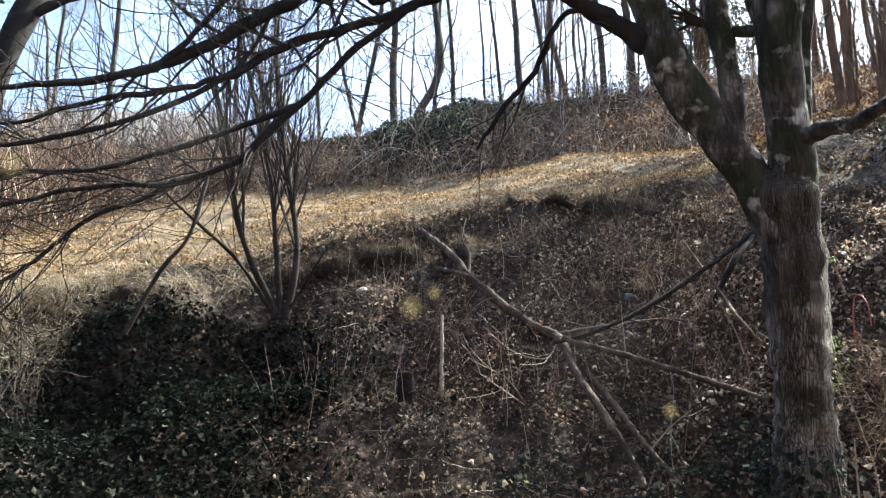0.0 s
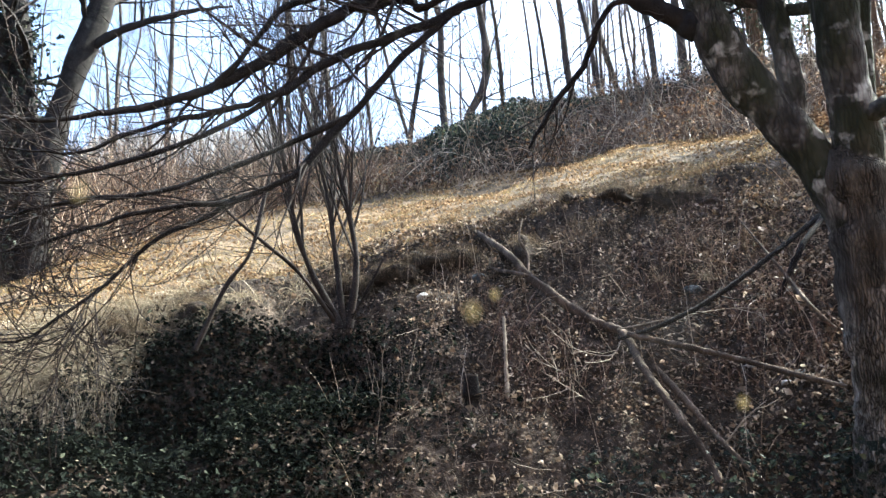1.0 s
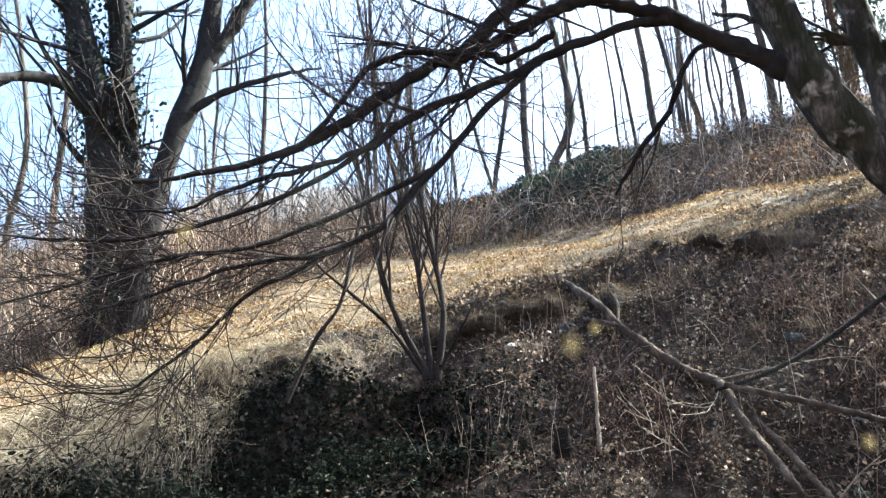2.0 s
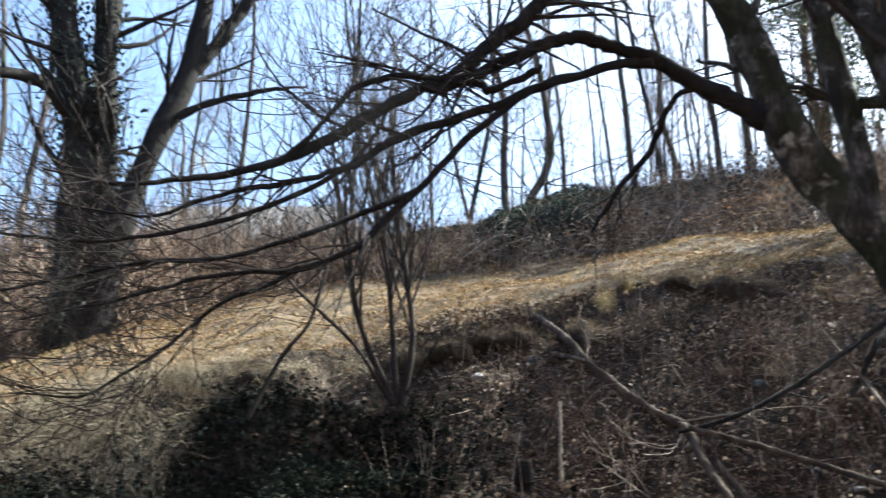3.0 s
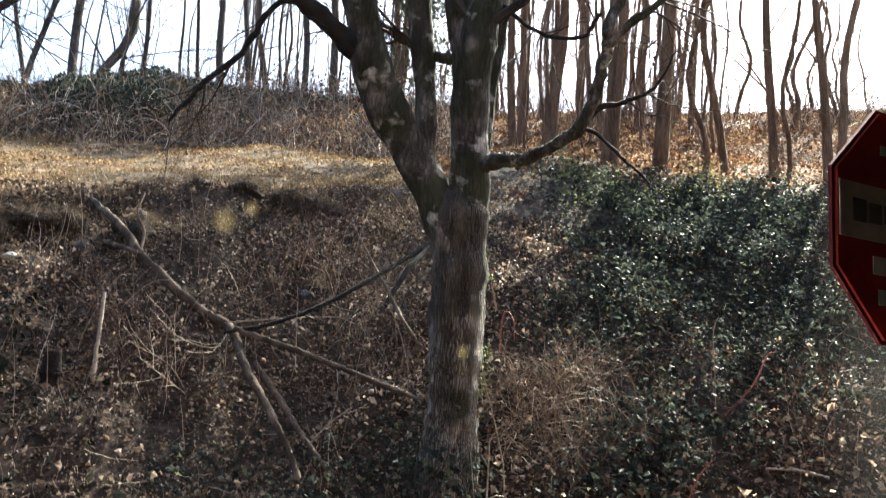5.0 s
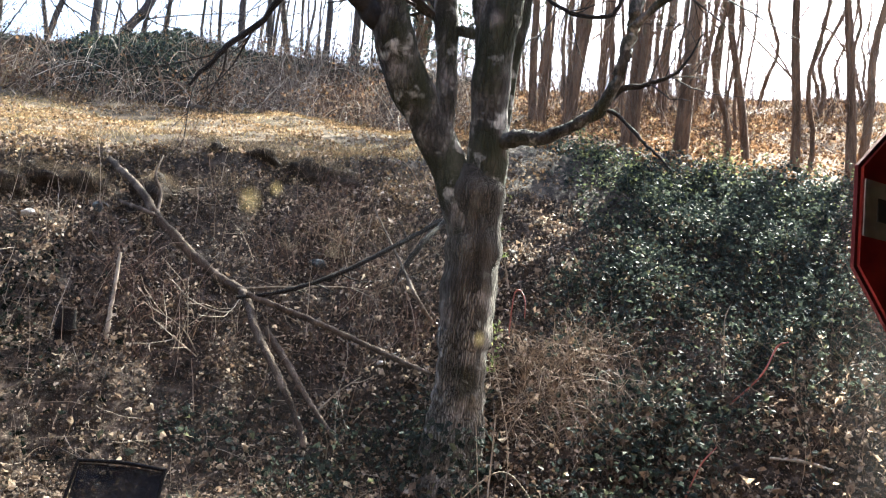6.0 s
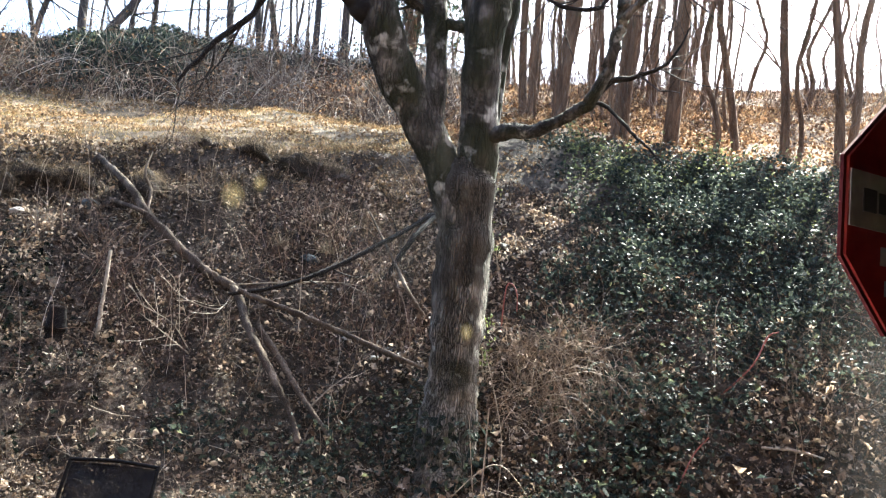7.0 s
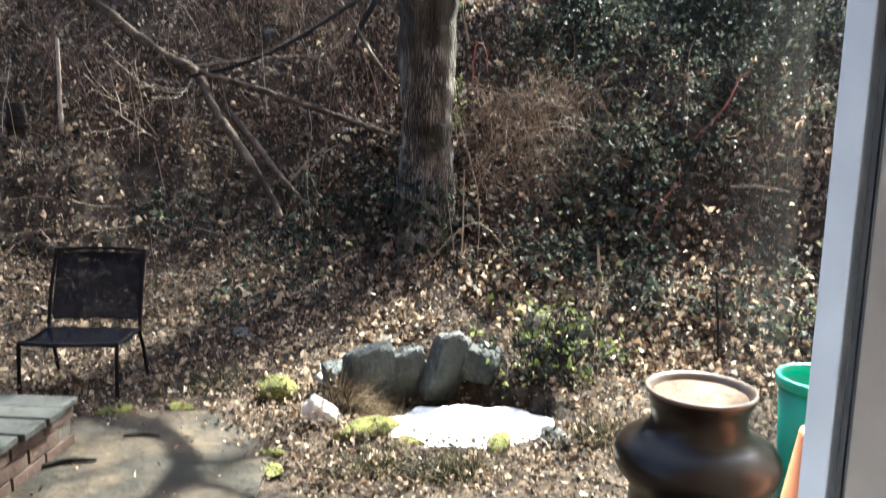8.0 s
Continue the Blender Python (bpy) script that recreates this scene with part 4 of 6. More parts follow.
    # limbs above the view, added to throw shade on the patio
    shade_crown = [[(3.38, 5.32, 6.5, 0.085), (3.9, 5.6, 6.9, 0.075), (4.6, 6.0, 7.3, 0.06), (5.3, 6.4, 7.6, 0.045), (6.2, 6.8, 8.1, 0.02)], [(3.48, 5.7, 6.3, 0.05), (4.0, 6.2, 6.7, 0.045), (4.5, 6.6, 7.2, 0.035), (5.2, 7.2, 7.9, 0.018)], [(3.3, 5.38, 5.9, 0.07), (3.9, 5.2, 6.4, 0.055), (4.7, 5.3, 6.9, 0.04), (5.6, 5.6, 7.6, 0.02)]]
    CP, CR = (np.array(v) for v in zip(*[smooth_path(r, 10) for r in shade_crown]))
    for r in shade_crown:
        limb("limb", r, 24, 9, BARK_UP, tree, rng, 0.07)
    A = sprout(rng, CP, CR, 90, (0.6, 2.0), (30, 65), 0.25, 0.3, 0.45, 6, 0.2, 1.0, 0.3, 0.006)
    B = sprout(rng, A[0], A[1], 420, (0.4, 1.2), (25, 60), 0.25, 0.3, 0.55, 5, 0.2, 1.0, 0.3, 0.004)
    tagged(part("branches", joined([tubes(*A, 5), tubes(*B, 4)]), TWIG, tree, "unseen upper branches added to shade the patio"), kind="stuff")
    near_P, near_R = [], []
    for key, rows in limbs.items():
        if key.startswith("right") or key in ("lower", "third", "fourth", "fifth", "droop", "link"):
            rows = [(*r[:3], (0.72 if key.startswith("right") else 0.84) * r[3]) for r in rows]
        if key == "arch":
            rows = [(*r[:3], r[3] * (0.84 if k < 5 else 0.8)) for k, r in enumerate(rows)]
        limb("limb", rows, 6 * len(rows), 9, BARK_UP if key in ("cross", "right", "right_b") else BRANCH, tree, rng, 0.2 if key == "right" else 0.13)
        p, r = smooth_path(rows, 12)
        near_P.append(p)
        near_R.append(r)
    NP, NR = np.array(near_P), np.array(near_R)
    # twigs of the low, sideways limbs: upright fans and hanging ends
    fans = [1, 0, 3, 4, 5, 6, 7]
    pieces = []
    A = sprout(rng, NP[fans], NR[fans], 150, (0.4, 1.2), (20, 60), 0.15, 0.35, 0.38, 6, 0.42, 1.0, 0.3, 0.0035)
    B = sprout(rng, A[0], A[1], 620, (0.25, 0.8), (20, 60), 0.35, 0.35, 0.6, 5, 0.2, 1.0, 0.4, 0.0028)
    C = sprout(rng, B[0], B[1], 1400, (0.1, 0.4), (20, 60), 0.3, 0.3, 0.7, 4, 0.2, 1.0, 0.5, 0.0022)
    pieces += [tubes(*A, 5), tubes(*B, 4), tubes(*C, 3)]
    A = sprout(rng, NP[[2, 9, 10, 12, 13, 14]], NR[[2, 9, 10, 12, 13, 14]], 60, (0.3, 1.1), (30, 70), -0.1, 0.35, 0.4, 5, 0.3, 1.0, 0.3, 0.003)
    B = sprout(rng, A[0], A[1], 160, (0.15, 0.5), (20, 60), -0.1, 0.35, 0.6, 4, 0.2, 1.0, 0.4, 0.0022)
    pieces += [tubes(*A, 4), tubes(*B, 3)]
    SP, SR = np.array(P_all), np.array(R_all)
    A = sprout(rng, SP, SR, 60, (0.8, 2.4), (25, 60), 0.35, 0.25, 0.3, 6, 0.5, 1.0, 0.3, 0.006)
    B = sprout(rng, A[0], A[1], 240, (0.4, 1.2), (25, 60), 0.3, 0.25, 0.5, 5, 0.3, 1.0, 0.3, 0.004)
    C = sprout(rng, B[0], B[1], 600, (0.2, 0.6), (20, 60), 0.2, 0.25, 0.6, 4, 0.3, 1.0, 0.4, 0.0025)
    pieces += [tubes(*A, 5), tubes(*B, 4), tubes(*C, 3)]
    tagged(part("twigs", joined(pieces), TWIG, tree, "bare dark twigs"), kind="stuff")
    # ivy and shoots round the foot, moss on the sunny edge
    a = rng.uniform(0, 2 * np.pi, 900)
    h = rng.uniform(0, 1, 900) ** 2 * 0.55
    rad = 0.30 - 0.1 * h + rng.exponential(0.07, 900)
    at = np.stack([2.92 + rad * np.cos(a), 5.45 + rad * np.sin(a), 0.35 + h], 1)
    at = at[(np.cos(a - 3.6) > -0.2)]
    part("ivy", leaf_cloud(rng, at, np.stack([np.cos(a), np.sin(a), 0.5 + 0 * a], 1)[(np.cos(a - 3.6) > -0.2)], 0.055), IVY, tree, "dark ivy leaves round the foot")["kind"] = "stuff"
    n = 60
    z = np.where(rng.uniform(0, 1, n) < 0.7, rng.uniform(1.3, 1.7, n), rng.uniform(2.2, 2.7, n))
    at = np.stack([3.13 + rng.normal(0, 0.02, n), 5.34 + rng.normal(0, 0.03, n), z], 1)
    part("shoots", leaf_cloud(rng, at, np.tile([0.8, -0.6, 0.3], (n, 1)), 0.03), SHRUB_LEAF, tree, "small yellow-green leaves on the bark")["kind"] = "stuff"


def build_shrub():
    rng = np.random.default_rng(12)
    shrub = thing("shrub", "bare many-stemmed shrub on the bank's dark hollow", "shrub")
    rows = [
        [(-1.10, 8.17, 1.95, 0.06), (-1.14, 8.17, 2.10, 0.054), (-1.35, 8.06, 2.52, 0.042), (-1.50, 7.93, 3.03, 0.0375), (-1.57, 7.92, 3.57, 0.033), (-1.70, 7.89, 4.13, 0.0255), (-1.85, 7.86, 5.10, 0.0165), (-2.00, 7.82, 6.19, 0.0075)],
        [(-1.06, 8.20, 1.95, 0.0525), (-1.07, 8.20, 2.10, 0.0495), (-1.14, 8.29, 2.79, 0.0345), (-1.21, 8.28, 3.41, 0.03), (-1.34, 8.26, 3.98, 0.024), (-1.54, 8.23, 4.97, 0.0165), (-1.60, 8.11, 6.19, 0.0075)],
        [(-1.00, 8.20, 1.95, 0.06375), (-0.98, 8.21, 2.10, 0.0585), (-0.91, 8.22, 2.66, 0.04275), (-1.00, 8.31, 3.28, 0.03525), (-1.10, 8.29, 3.85, 0.0285), (-1.19, 8.28, 4.84, 0.018), (-1.09, 8.20, 6.21, 0.00825)]
    ]
    rows += [
        [(-1.14, 8.18, 2.02, 0.03525), (-1.43, 7.84, 2.49, 0.02775), (-1.72, 7.58, 2.77, 0.02325), (-2.00, 7.30, 3.04, 0.018), (-2.20, 7.14, 3.38, 0.009)],
        [(-2.25, 7.12, 1.75, 0.0315), (-2.00, 7.20, 2.31, 0.02775), (-1.78, 7.25, 2.63, 0.02625), (-1.69, 7.38, 3.09, 0.024), (-1.61, 7.50, 3.58, 0.01875), (-1.51, 7.52, 4.12, 0.009)],
        [(-0.98, 8.20, 2.03, 0.0225), (-0.71, 8.04, 2.45, 0.01875), (-0.58, 7.94, 2.67, 0.009)],
    ]
    P, R = [], []
    for r in rows:
        r = [(*q[:3], 0.74 * q[3]) for q in r]
        limb("stem", r, 5 * len(r), 8, TWIG, shrub, rng, 0.06)
        p, q = smooth_path(r, 10)
        P.append(p)
        R.append(q)
    P, R = np.array(P[:5]), np.array(R[:5])
    A = sprout(rng, P[:3], R[:3], 80, (0.8, 2.4), (15, 42), 0.45, 0.2, 0.5, 6, 0.3, 1.0, 0.3, 0.0038)
    B = sprout(rng, A[0], A[1], 520, (0.35, 1.1), (15, 42), 0.35, 0.2, 0.55, 5, 0.2, 1.0, 0.35, 0.0028)
    C = sprout(rng, P, R, 40, (0.3, 0.9), (30, 60), 0.3, 0.3, 0.3, 5, 0.3, 1.0, 0.4, 0.003)
    tagged(part("twigs", joined([tubes(*A, 4), tubes(*B, 3), tubes(*C, 3)]), TWIG, shrub, "fine upright twigs"), kind="stuff")


def fallen(name, label, rows, material, rng, sides=9, flute=0.08, twig=0):
    P, R = smooth_path(rows, 12 * len(rows))
    P = P + rng.normal(0, 1, P.shape) * (R[:, None] * 0.07)
    R = knobbly(rng, R, 0.025) * (0.55 if material is PALE_WOOD else 1.0 if R.max() < 0.03 else 0.78)
    pieces = [tubes(P[None], R[None], sides, 1.1 * flute, rng)]
    if twig:
        A = sprout(rng, P[None], R[None], twig, (0.15, 0.6), (25, 70), 0.1, 0.3, 0.4, 4, 0.1, 1.0, 0.4, 0.003)
        pieces.append(tubes(*A, 4))
    ob = part(name, raw_mesh(name, *joined(pieces), smooth=True), material)
    return tagged(ob, label, "branch", "fallen branches on the bank")


def build_fallen():
    rng = np.random.default_rng(13)
    fallen("fallen_log", "long weathered log lying down the bank", [(0.42, 9.40, 3.10, 0.04428), (0.70, 8.35, 2.66, 0.0492), (0.89, 7.97, 2.34, 0.05576), (1.38, 7.55, 1.88, 0.0574), (1.60, 7.29, 1.74, 0.05166), (1.64, 6.74, 1.40, 0.04346), (1.79, 6.33, 1.02, 0.03854), (1.89, 6.14, 0.78, 0.03362), (1.94, 5.99, 0.58, 0.0369)], DEADWOOD, rng, 10, 0.1)
    fallen("fallen_branch", "split grey branch beside the long log", [(1.72, 6.74, 1.42, 0.04018), (1.90, 6.47, 1.12, 0.03854), (2.00, 6.26, 0.92, 0.0328), (2.18, 5.92, 0.62, 0.02132), (2.29, 5.68, 0.45, 0.02132)], DEADWOOD, rng)
    fallen("fallen_branch", "dark branch propped across the bank behind the tree", [(1.53, 7.17, 1.68, 0.01886), (1.87, 6.92, 1.78, 0.02296), (2.39, 6.99, 2.02, 0.02788), (2.97, 7.11, 2.38, 0.03116), (3.59, 7.38, 2.78, 0.0328)], BRANCH, rng, 9, 0.08, 6)
    fallen("fallen_branch", "pale branch lying from the log to the trunk", [(1.60, 7.10, 1.72, 0.0246), (2.04, 6.73, 1.57, 0.02624), (2.39, 6.48, 1.44, 0.02378), (2.67, 6.13, 1.31, 0.02296), (2.90, 5.90, 1.22, 0.01476)], DEADWOOD, rng, 9, 0.08, 4)
    fallen("fallen_branch", "short side branch on the log", [(0.52, 8.84, 2.58, 0.02378), (0.71, 8.12, 2.44, 0.02132), (0.90, 7.95, 2.36, 0.02132)], DEADWOOD, rng)
    fallen("fallen_branch", "upright dead spur on the log", [(0.86, 8.10, 2.42, 0.01804), (0.88, 8.22, 2.64, 0.0164), (0.81, 8.28, 2.82, 0.01394), (0.87, 8.45, 3.07, 0.00656)], DEADWOOD, rng)
    fallen("fallen_branch", "thin pale twigs at the log's joint", [(1.58, 7.20, 1.70, 0.01312), (1.41, 6.95, 1.54, 0.01066), (1.14, 7.12, 1.61, 0.0082), (0.91, 7.33, 1.84, 0.0041)], PALE_WOOD, rng, 6, 0.05, 5)
    fallen("fallen_branch", "thin pale twig on the leaves", [(1.22, 6.94, 1.14, 0.01148), (0.96, 6.83, 1.31, 0.00902), (0.79, 6.97, 1.44, 0.0041)], PALE_WOOD, rng, 6, 0.05, 4)
    fallen("fallen_branch", "thin pale twig on the leaves", [(1.24, 6.96, 1.14, 0.01066), (1.06, 6.94, 1.37, 0.0082), (0.82, 7.03, 1.50, 0.0041)], PALE_WOOD, rng, 6, 0.05, 3)
    fallen("fallen_branch", "thin straight twig across the bank", [(1.54, 7.24, 1.77, 0.01066), (1.99, 7.02, 1.84, 0.01066), (2.48, 7.03, 1.90, 0.00902), (2.71, 6.77, 1.87, 0.00492)], PALE_WOOD, rng, 6, 0.05, 3)
    fallen("fallen_branch", "grey stick standing behind the trunk", [(3.17, 6.53, 1.66, 0.01886), (3.00, 6.60, 1.89, 0.01804), (3.00, 6.89, 2.11, 0.0164), (2.98, 7.86, 2.85, 0.00656)], DEADWOOD, rng)
    fallen("fallen_branch", "dark stick leaning behind the trunk", [(2.95, 7.03, 1.98, 0.02214), (3.19, 7.01, 2.42, 0.02706), (3.57, 7.33, 2.74, 0.02378)], BRANCH, rng)
    fallen("fallen_branch", "pale forked stick at the log's foot", [(2.05, 6.21, 0.80, 0.01312), (2.23, 6.18, 1.00, 0.01148), (2.40, 6.15, 1.14, 0.00574)], PALE_WOOD, rng, 6, 0.05, 2)
    tagged(fallen("stake", "bleached upright wooden stake on the bank", [(0.50, 7.00, 1.00, 0.034), (0.51, 7.10, 1.45, 0.032), (0.52, 7.20, 1.93, 0.026)], PALE_WOOD, rng, 7, 0.04), category="stake")
    tagged(fallen("red_cane", "bent red bramble cane beside the tree", [(3.72, 6.09, 1.50, 0.007), (3.72, 6.08, 1.85, 0.007), (3.74, 6.08, 2.01, 0.007), (3.78, 6.05, 2.02, 0.007), (3.80, 6.0, 1.93, 0.006), (3.80, 5.98, 1.78, 0.005)], RED_CANE, rng, 6, 0.03), category="cane")
    tagged(fallen("red_cane", "long red bramble cane in the ivy", [(5.10, 4.86, 1.20, 0.007), (5.23, 4.63, 1.50, 0.007), (5.40, 4.63, 1.75, 0.008), (5.41, 4.53, 1.80, 0.005)], RED_CANE, rng, 6, 0.03), category="cane")
    z = float(land(2.05, 15.7))
    tagged(fallen("fallen_log", "short pale log at the terrace's far edge", [(1.75, 15.75, z + 0.05, 0.07), (2.1, 15.7, z + 0.07, 0.075), (2.55, 15.65, z + 0.08, 0.06)], DEADWOOD, rng))
    tagged(fallen("fallen_branch", "pale stick lying on the lower leaves", [(4.97, 4.27, float(land(4.97, 4.27)) + 0.05, 0.02), (5.09, 4.09, float(land(5.09, 4.09)) + 0.06, 0.024), (5.20, 3.91, float(land(5.20, 3.91)) + 0.05, 0.018)], PALE_WOOD, rng))
    tagged(fallen("red_cane", "short red bramble cane low in the ivy", [(4.26, 4.40, float(land(4.26, 4.40)) + 0.01, 0.006), (4.44, 4.43, 0.80, 0.006), (4.58, 4.42, 0.94, 0.004)], RED_CANE, rng, 6, 0.03), category="cane")
    # dry stalks round the trunk and beside the pond
    for label, rows in (
        ("long pale vine leaning against the trunk", [(3.05, 4.86, 0.28, 0.008), (3.05, 4.86, 0.75, 0.008), (3.0, 4.9, 1.05, 0.007), (2.92, 4.95, 1.36, 0.006), (2.88, 4.97, 1.52, 0.004)]),
        ("thin pale stalk in front of the trunk", [(2.90, 4.90, 0.25, 0.006), (2.84, 4.93, 0.73, 0.005), (2.81, 4.95, 0.96, 0.003)]),
        ("broken pale stalk beside the trunk", [(2.93, 4.88, 0.25, 0.012), (2.93, 4.88, 0.75, 0.012), (2.93, 4.88, 1.02, 0.008)]),
        ("low pale cane arching over the ivy", [(2.57, 4.85, 0.30, 0.007), (2.78, 4.74, 0.58, 0.007), (2.92, 4.65, 0.66, 0.006), (3.07, 4.55, 0.50, 0.005), (3.2, 4.5, 0.24, 0.004)]),
        ("pale forked stalk standing in the ivy", [(5.13, 4.91, 1.20, 0.006), (5.12, 4.92, 1.65, 0.006), (5.11, 4.93, 1.93, 0.008), (5.14, 4.90, 2.08, 0.004)]),
        ("pale broken sapling above the pond", [(3.55, 4.09, 0.15, 0.030), (3.55, 4.10, 0.34, 0.026), (3.54, 4.12, 0.55, 0.016)]),
        ("thin straw stalk beside the bush", [(2.68, 3.12, -0.03, 0.005), (2.69, 3.11, 0.29, 0.004), (2.71, 3.13, 0.58, 0.003)]),
        ("white peeled branch end behind the tree", [(4.08, 6.74, 2.04, 0.018), (4.02, 6.69, 2.15, 0.022), (3.93, 6.63, 2.33, 0.012), (3.90, 6.58, 2.45, 0.006)]),
    ):
        tagged(fallen("dry_stalk", label, rows, PALE_WOOD, rng, 6, 0.05), category="stalk", group="dry stalks")
    tagged(fallen("garden_rod", "thin dark rod standing in the leaves", [(3.45, 2.96, -0.03, 0.006), (3.44, 2.97, 0.25, 0.006), (3.42, 2.99, 0.52, 0.005)], BRANCH, rng, 6, 0.02), category="rod", group="")


# ---- woods ----
def wood_tree(rng, height, radius, lean, twigs=330, limbs=16, low=0.25, crook=0.25, spread=(26, 62), rise=0.45, skin=None):
    """One bare tree at the origin: trunk, branches and twigs as parts."""
    tree = thing("tree", "", "tree")
    m = 10
    h = np.linspace(-0.4, height, m)
    wob = np.cumsum(rng.normal(0, crook * height / 60, (m, 2)), 0)
    P = np.stack([wob[:, 0] + np.tan(radians(lean)) * h * 0.7, wob[:, 1], h], 1)
    P[:, :2] -= P[1, :2] * 0.98
    R = radius * np.linspace(1.12, 0.16, m)
    R[0] *= 1.1
    A = sprout(rng, P[None], R[None], limbs, (0.12 * height, 0.27 * height), spread, rise, 0.28, 0.22, 6, low, 1.0, 0.25, 0.005)
    B = sprout(rng, A[0], A[1], limbs * 4, (0.06 * height, 0.17 * height), spread, 0.7 * rise, 0.3, 0.4, 5, 0.2, 1.0, 0.3, 0.0034)
    C = sprout(rng, B[0], B[1], twigs, (0.3, 1.0), (20, 55), 0.3, 0.3, 0.5, 4, 0.2, 1.0, 0.4, 0.0026)
    D = sprout(rng, P[None], R[None], 120, (0.15, 0.9), (40, 80), 0.3, 0.35, 0.06, 4, 0.02, 0.6, 0.4, 0.0032)
    part("trunk", raw_mesh("trunk", *tubes(smooth_path(np.c_[P, R], 22)[0][None], smooth_path(np.c_[P, R], 22)[1][None], 9, 0.07, rng), smooth=True), skin or FAR_BARK, tree)
    tagged(part("branches", joined([tubes(*A, 5), tubes(*B, 4)]), skin or FAR_BARK, tree), kind="stuff")
    tagged(part("twigs", joined([tubes(*C, 3), tubes(*D, 3)]), FAR_TWIG, tree), kind="stuff")
    return tree


def build_woods():
    rng = np.random.default_rng(21)
    kinds = [wood_tree(rng, hh, 0.11, ln, tw, lb, lo, cr) for hh, ln, tw, lb, lo, cr in ((15, 1, 420, 14, 0.14, 0.35), (13, -1, 400, 13, 0.12, 0.5), (17, 0, 420, 14, 0.16, 0.3), (12, 2, 380, 13, 0.12, 0.55), (16, -1, 400, 13, 0.16, 0.4), (9, 2, 300, 12, 0.1, 0.6))]
    dense = [wood_tree(rng, hh, 0.11, ln, tw, lb, lo, cr, (35, 78), 0.3, SHADED_BARK) for hh, ln, tw, lb, lo, cr in ((15, 2, 1050, 30, 0.1, 0.7), (13, -2, 950, 28, 0.12, 1.1), (17, 0, 1050, 30, 0.14, 0.7))]
    slim = [wood_tree(rng, hh, 0.048, ln, tw, lb, lo, cr) for hh, ln, tw, lb, lo, cr in ((10, 2, 130, 11, 0.15, 0.9), (8, -4, 120, 10, 0.12, 1.3), (12, 0, 130, 11, 0.18, 0.9))]

    grey = [wood_tree(rng, hh, 0.11, ln, tw, lb, lo, cr, skin=SHADED_BARK) for hh, ln, tw, lb, lo, cr in ((15, 1, 300, 13, 0.16, 0.4), (13, -2, 300, 12, 0.14, 0.6), (17, 0, 300, 13, 0.2, 0.35))]
    slim_grey = [wood_tree(rng, hh, 0.048, ln, tw, lb, lo, cr, skin=SHADED_BARK) for hh, ln, tw, lb, lo, cr in ((10, 2, 150, 12, 0.12, 0.8), (12, -2, 150, 12, 0.15, 1.0))]

    def plant(n, x, y, lean, girth, label, group, tall=1.0):
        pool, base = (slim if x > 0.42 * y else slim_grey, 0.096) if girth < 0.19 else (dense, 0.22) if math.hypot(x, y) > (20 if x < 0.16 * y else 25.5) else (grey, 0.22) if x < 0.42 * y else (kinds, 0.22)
        src = pool[n % len(pool)]
        s = max(0.55, min(1.3, 0.67 * girth / base))
        m = Matrix.Translation((x, y, float(land(x, y)) - 0.05)) @ Euler((0, radians(lean), 0)).to_matrix().to_4x4() @ Matrix.Rotation(n * 2.4, 4, "Z") @ Matrix.Diagonal((s, s, tall * (0.8 + 0.25 * s), 1))
        ob = copy_thing(src, m)
        ob.matrix_basis = m
        tagged(ob, label, "tree", group)

    ridge = [(0.4, 24.0, -6, 0.39), (0.9, 24.0, -4, 0.47), (2.4, 25.9, -5, 0.25), (3.7, 25.8, -6, 0.16), (4.6, 24.6, -6, 0.37), (5.2, 23.4, -8, 0.25), (6.5, 26.2, -4, 0.36), (6.7, 23.1, 0, 0.32), (7.9, 23.7, -3, 0.41), (-3.5, 23.8, -9, 0.25), (-2.4, 25.9, -8, 0.31), (-0.7, 25.0, -9, 0.19), (10.4, 24.4, 2, 0.3), (9.3, 21.5, -2, 0.2)]
    right = [(8.8, 14.4, 0, 0.26), (8.5, 12.3, 1, 0.31), (7.9, 9.85, 2, 0.24), (7.95, 9.7, -3, 0.2), (8.3, 9.05, 2, 0.33), (8.9, 8.7, 0, 0.14), (9.1, 8.7, 1, 0.17), (9.5, 8.0, 1, 0.2), (9.6, 7.8, 6, 0.11), (9.8, 7.3, 1, 0.2), (10.0, 7.2, 2, 0.18), (11.8, 13.6, 1, 0.35), (12.1, 14.7, 5, 0.26), (14.9, 11.8, 2, 0.17), (15.2, 15.9, 5, 0.23), (14.8, 13.4, -1, 0.15), (12.5, 16.9, 2, 0.28)]
    left = [(-11.6, 16.3, -6, 0.24), (-7.3, 20.8, -2, 0.23), (-4.5, 23.6, -1, 0.25), (-3.7, 23.7, -10, 0.22), (-1.1, 24.0, 9, 0.25), (-14.5, 17.5, -3, 0.26), (-9.5, 22.0, 3, 0.2), (-12.8, 19.5, 4, 0.3)]
    for n, row in enumerate(ridge):
        plant(n, *row, "bare grey-brown tree on the brushy ridge", "bare trees on the ridge")
    for n, row in enumerate(right):
        plant(n + 2, *row, "straight bare tree on the leaf-covered slope", "bare trees on the slope", 1.0 if row[0] < 11 else 0.66)
    for n, row in enumerate(left):
        plant(n + 1, *row, "bare tree behind the brown thicket", "bare trees behind the thicket")
    for n in range(30):
        a, d = radians(rng.uniform(29, 47)), rng.uniform(13.5, 22)
        plant(n, d * math.sin(a), d * math.cos(a), rng.uniform(-4, 4), rng.uniform(0.05, 0.12), "thin bare sapling on the leaf-covered slope", "saplings on the slope", 1.15)
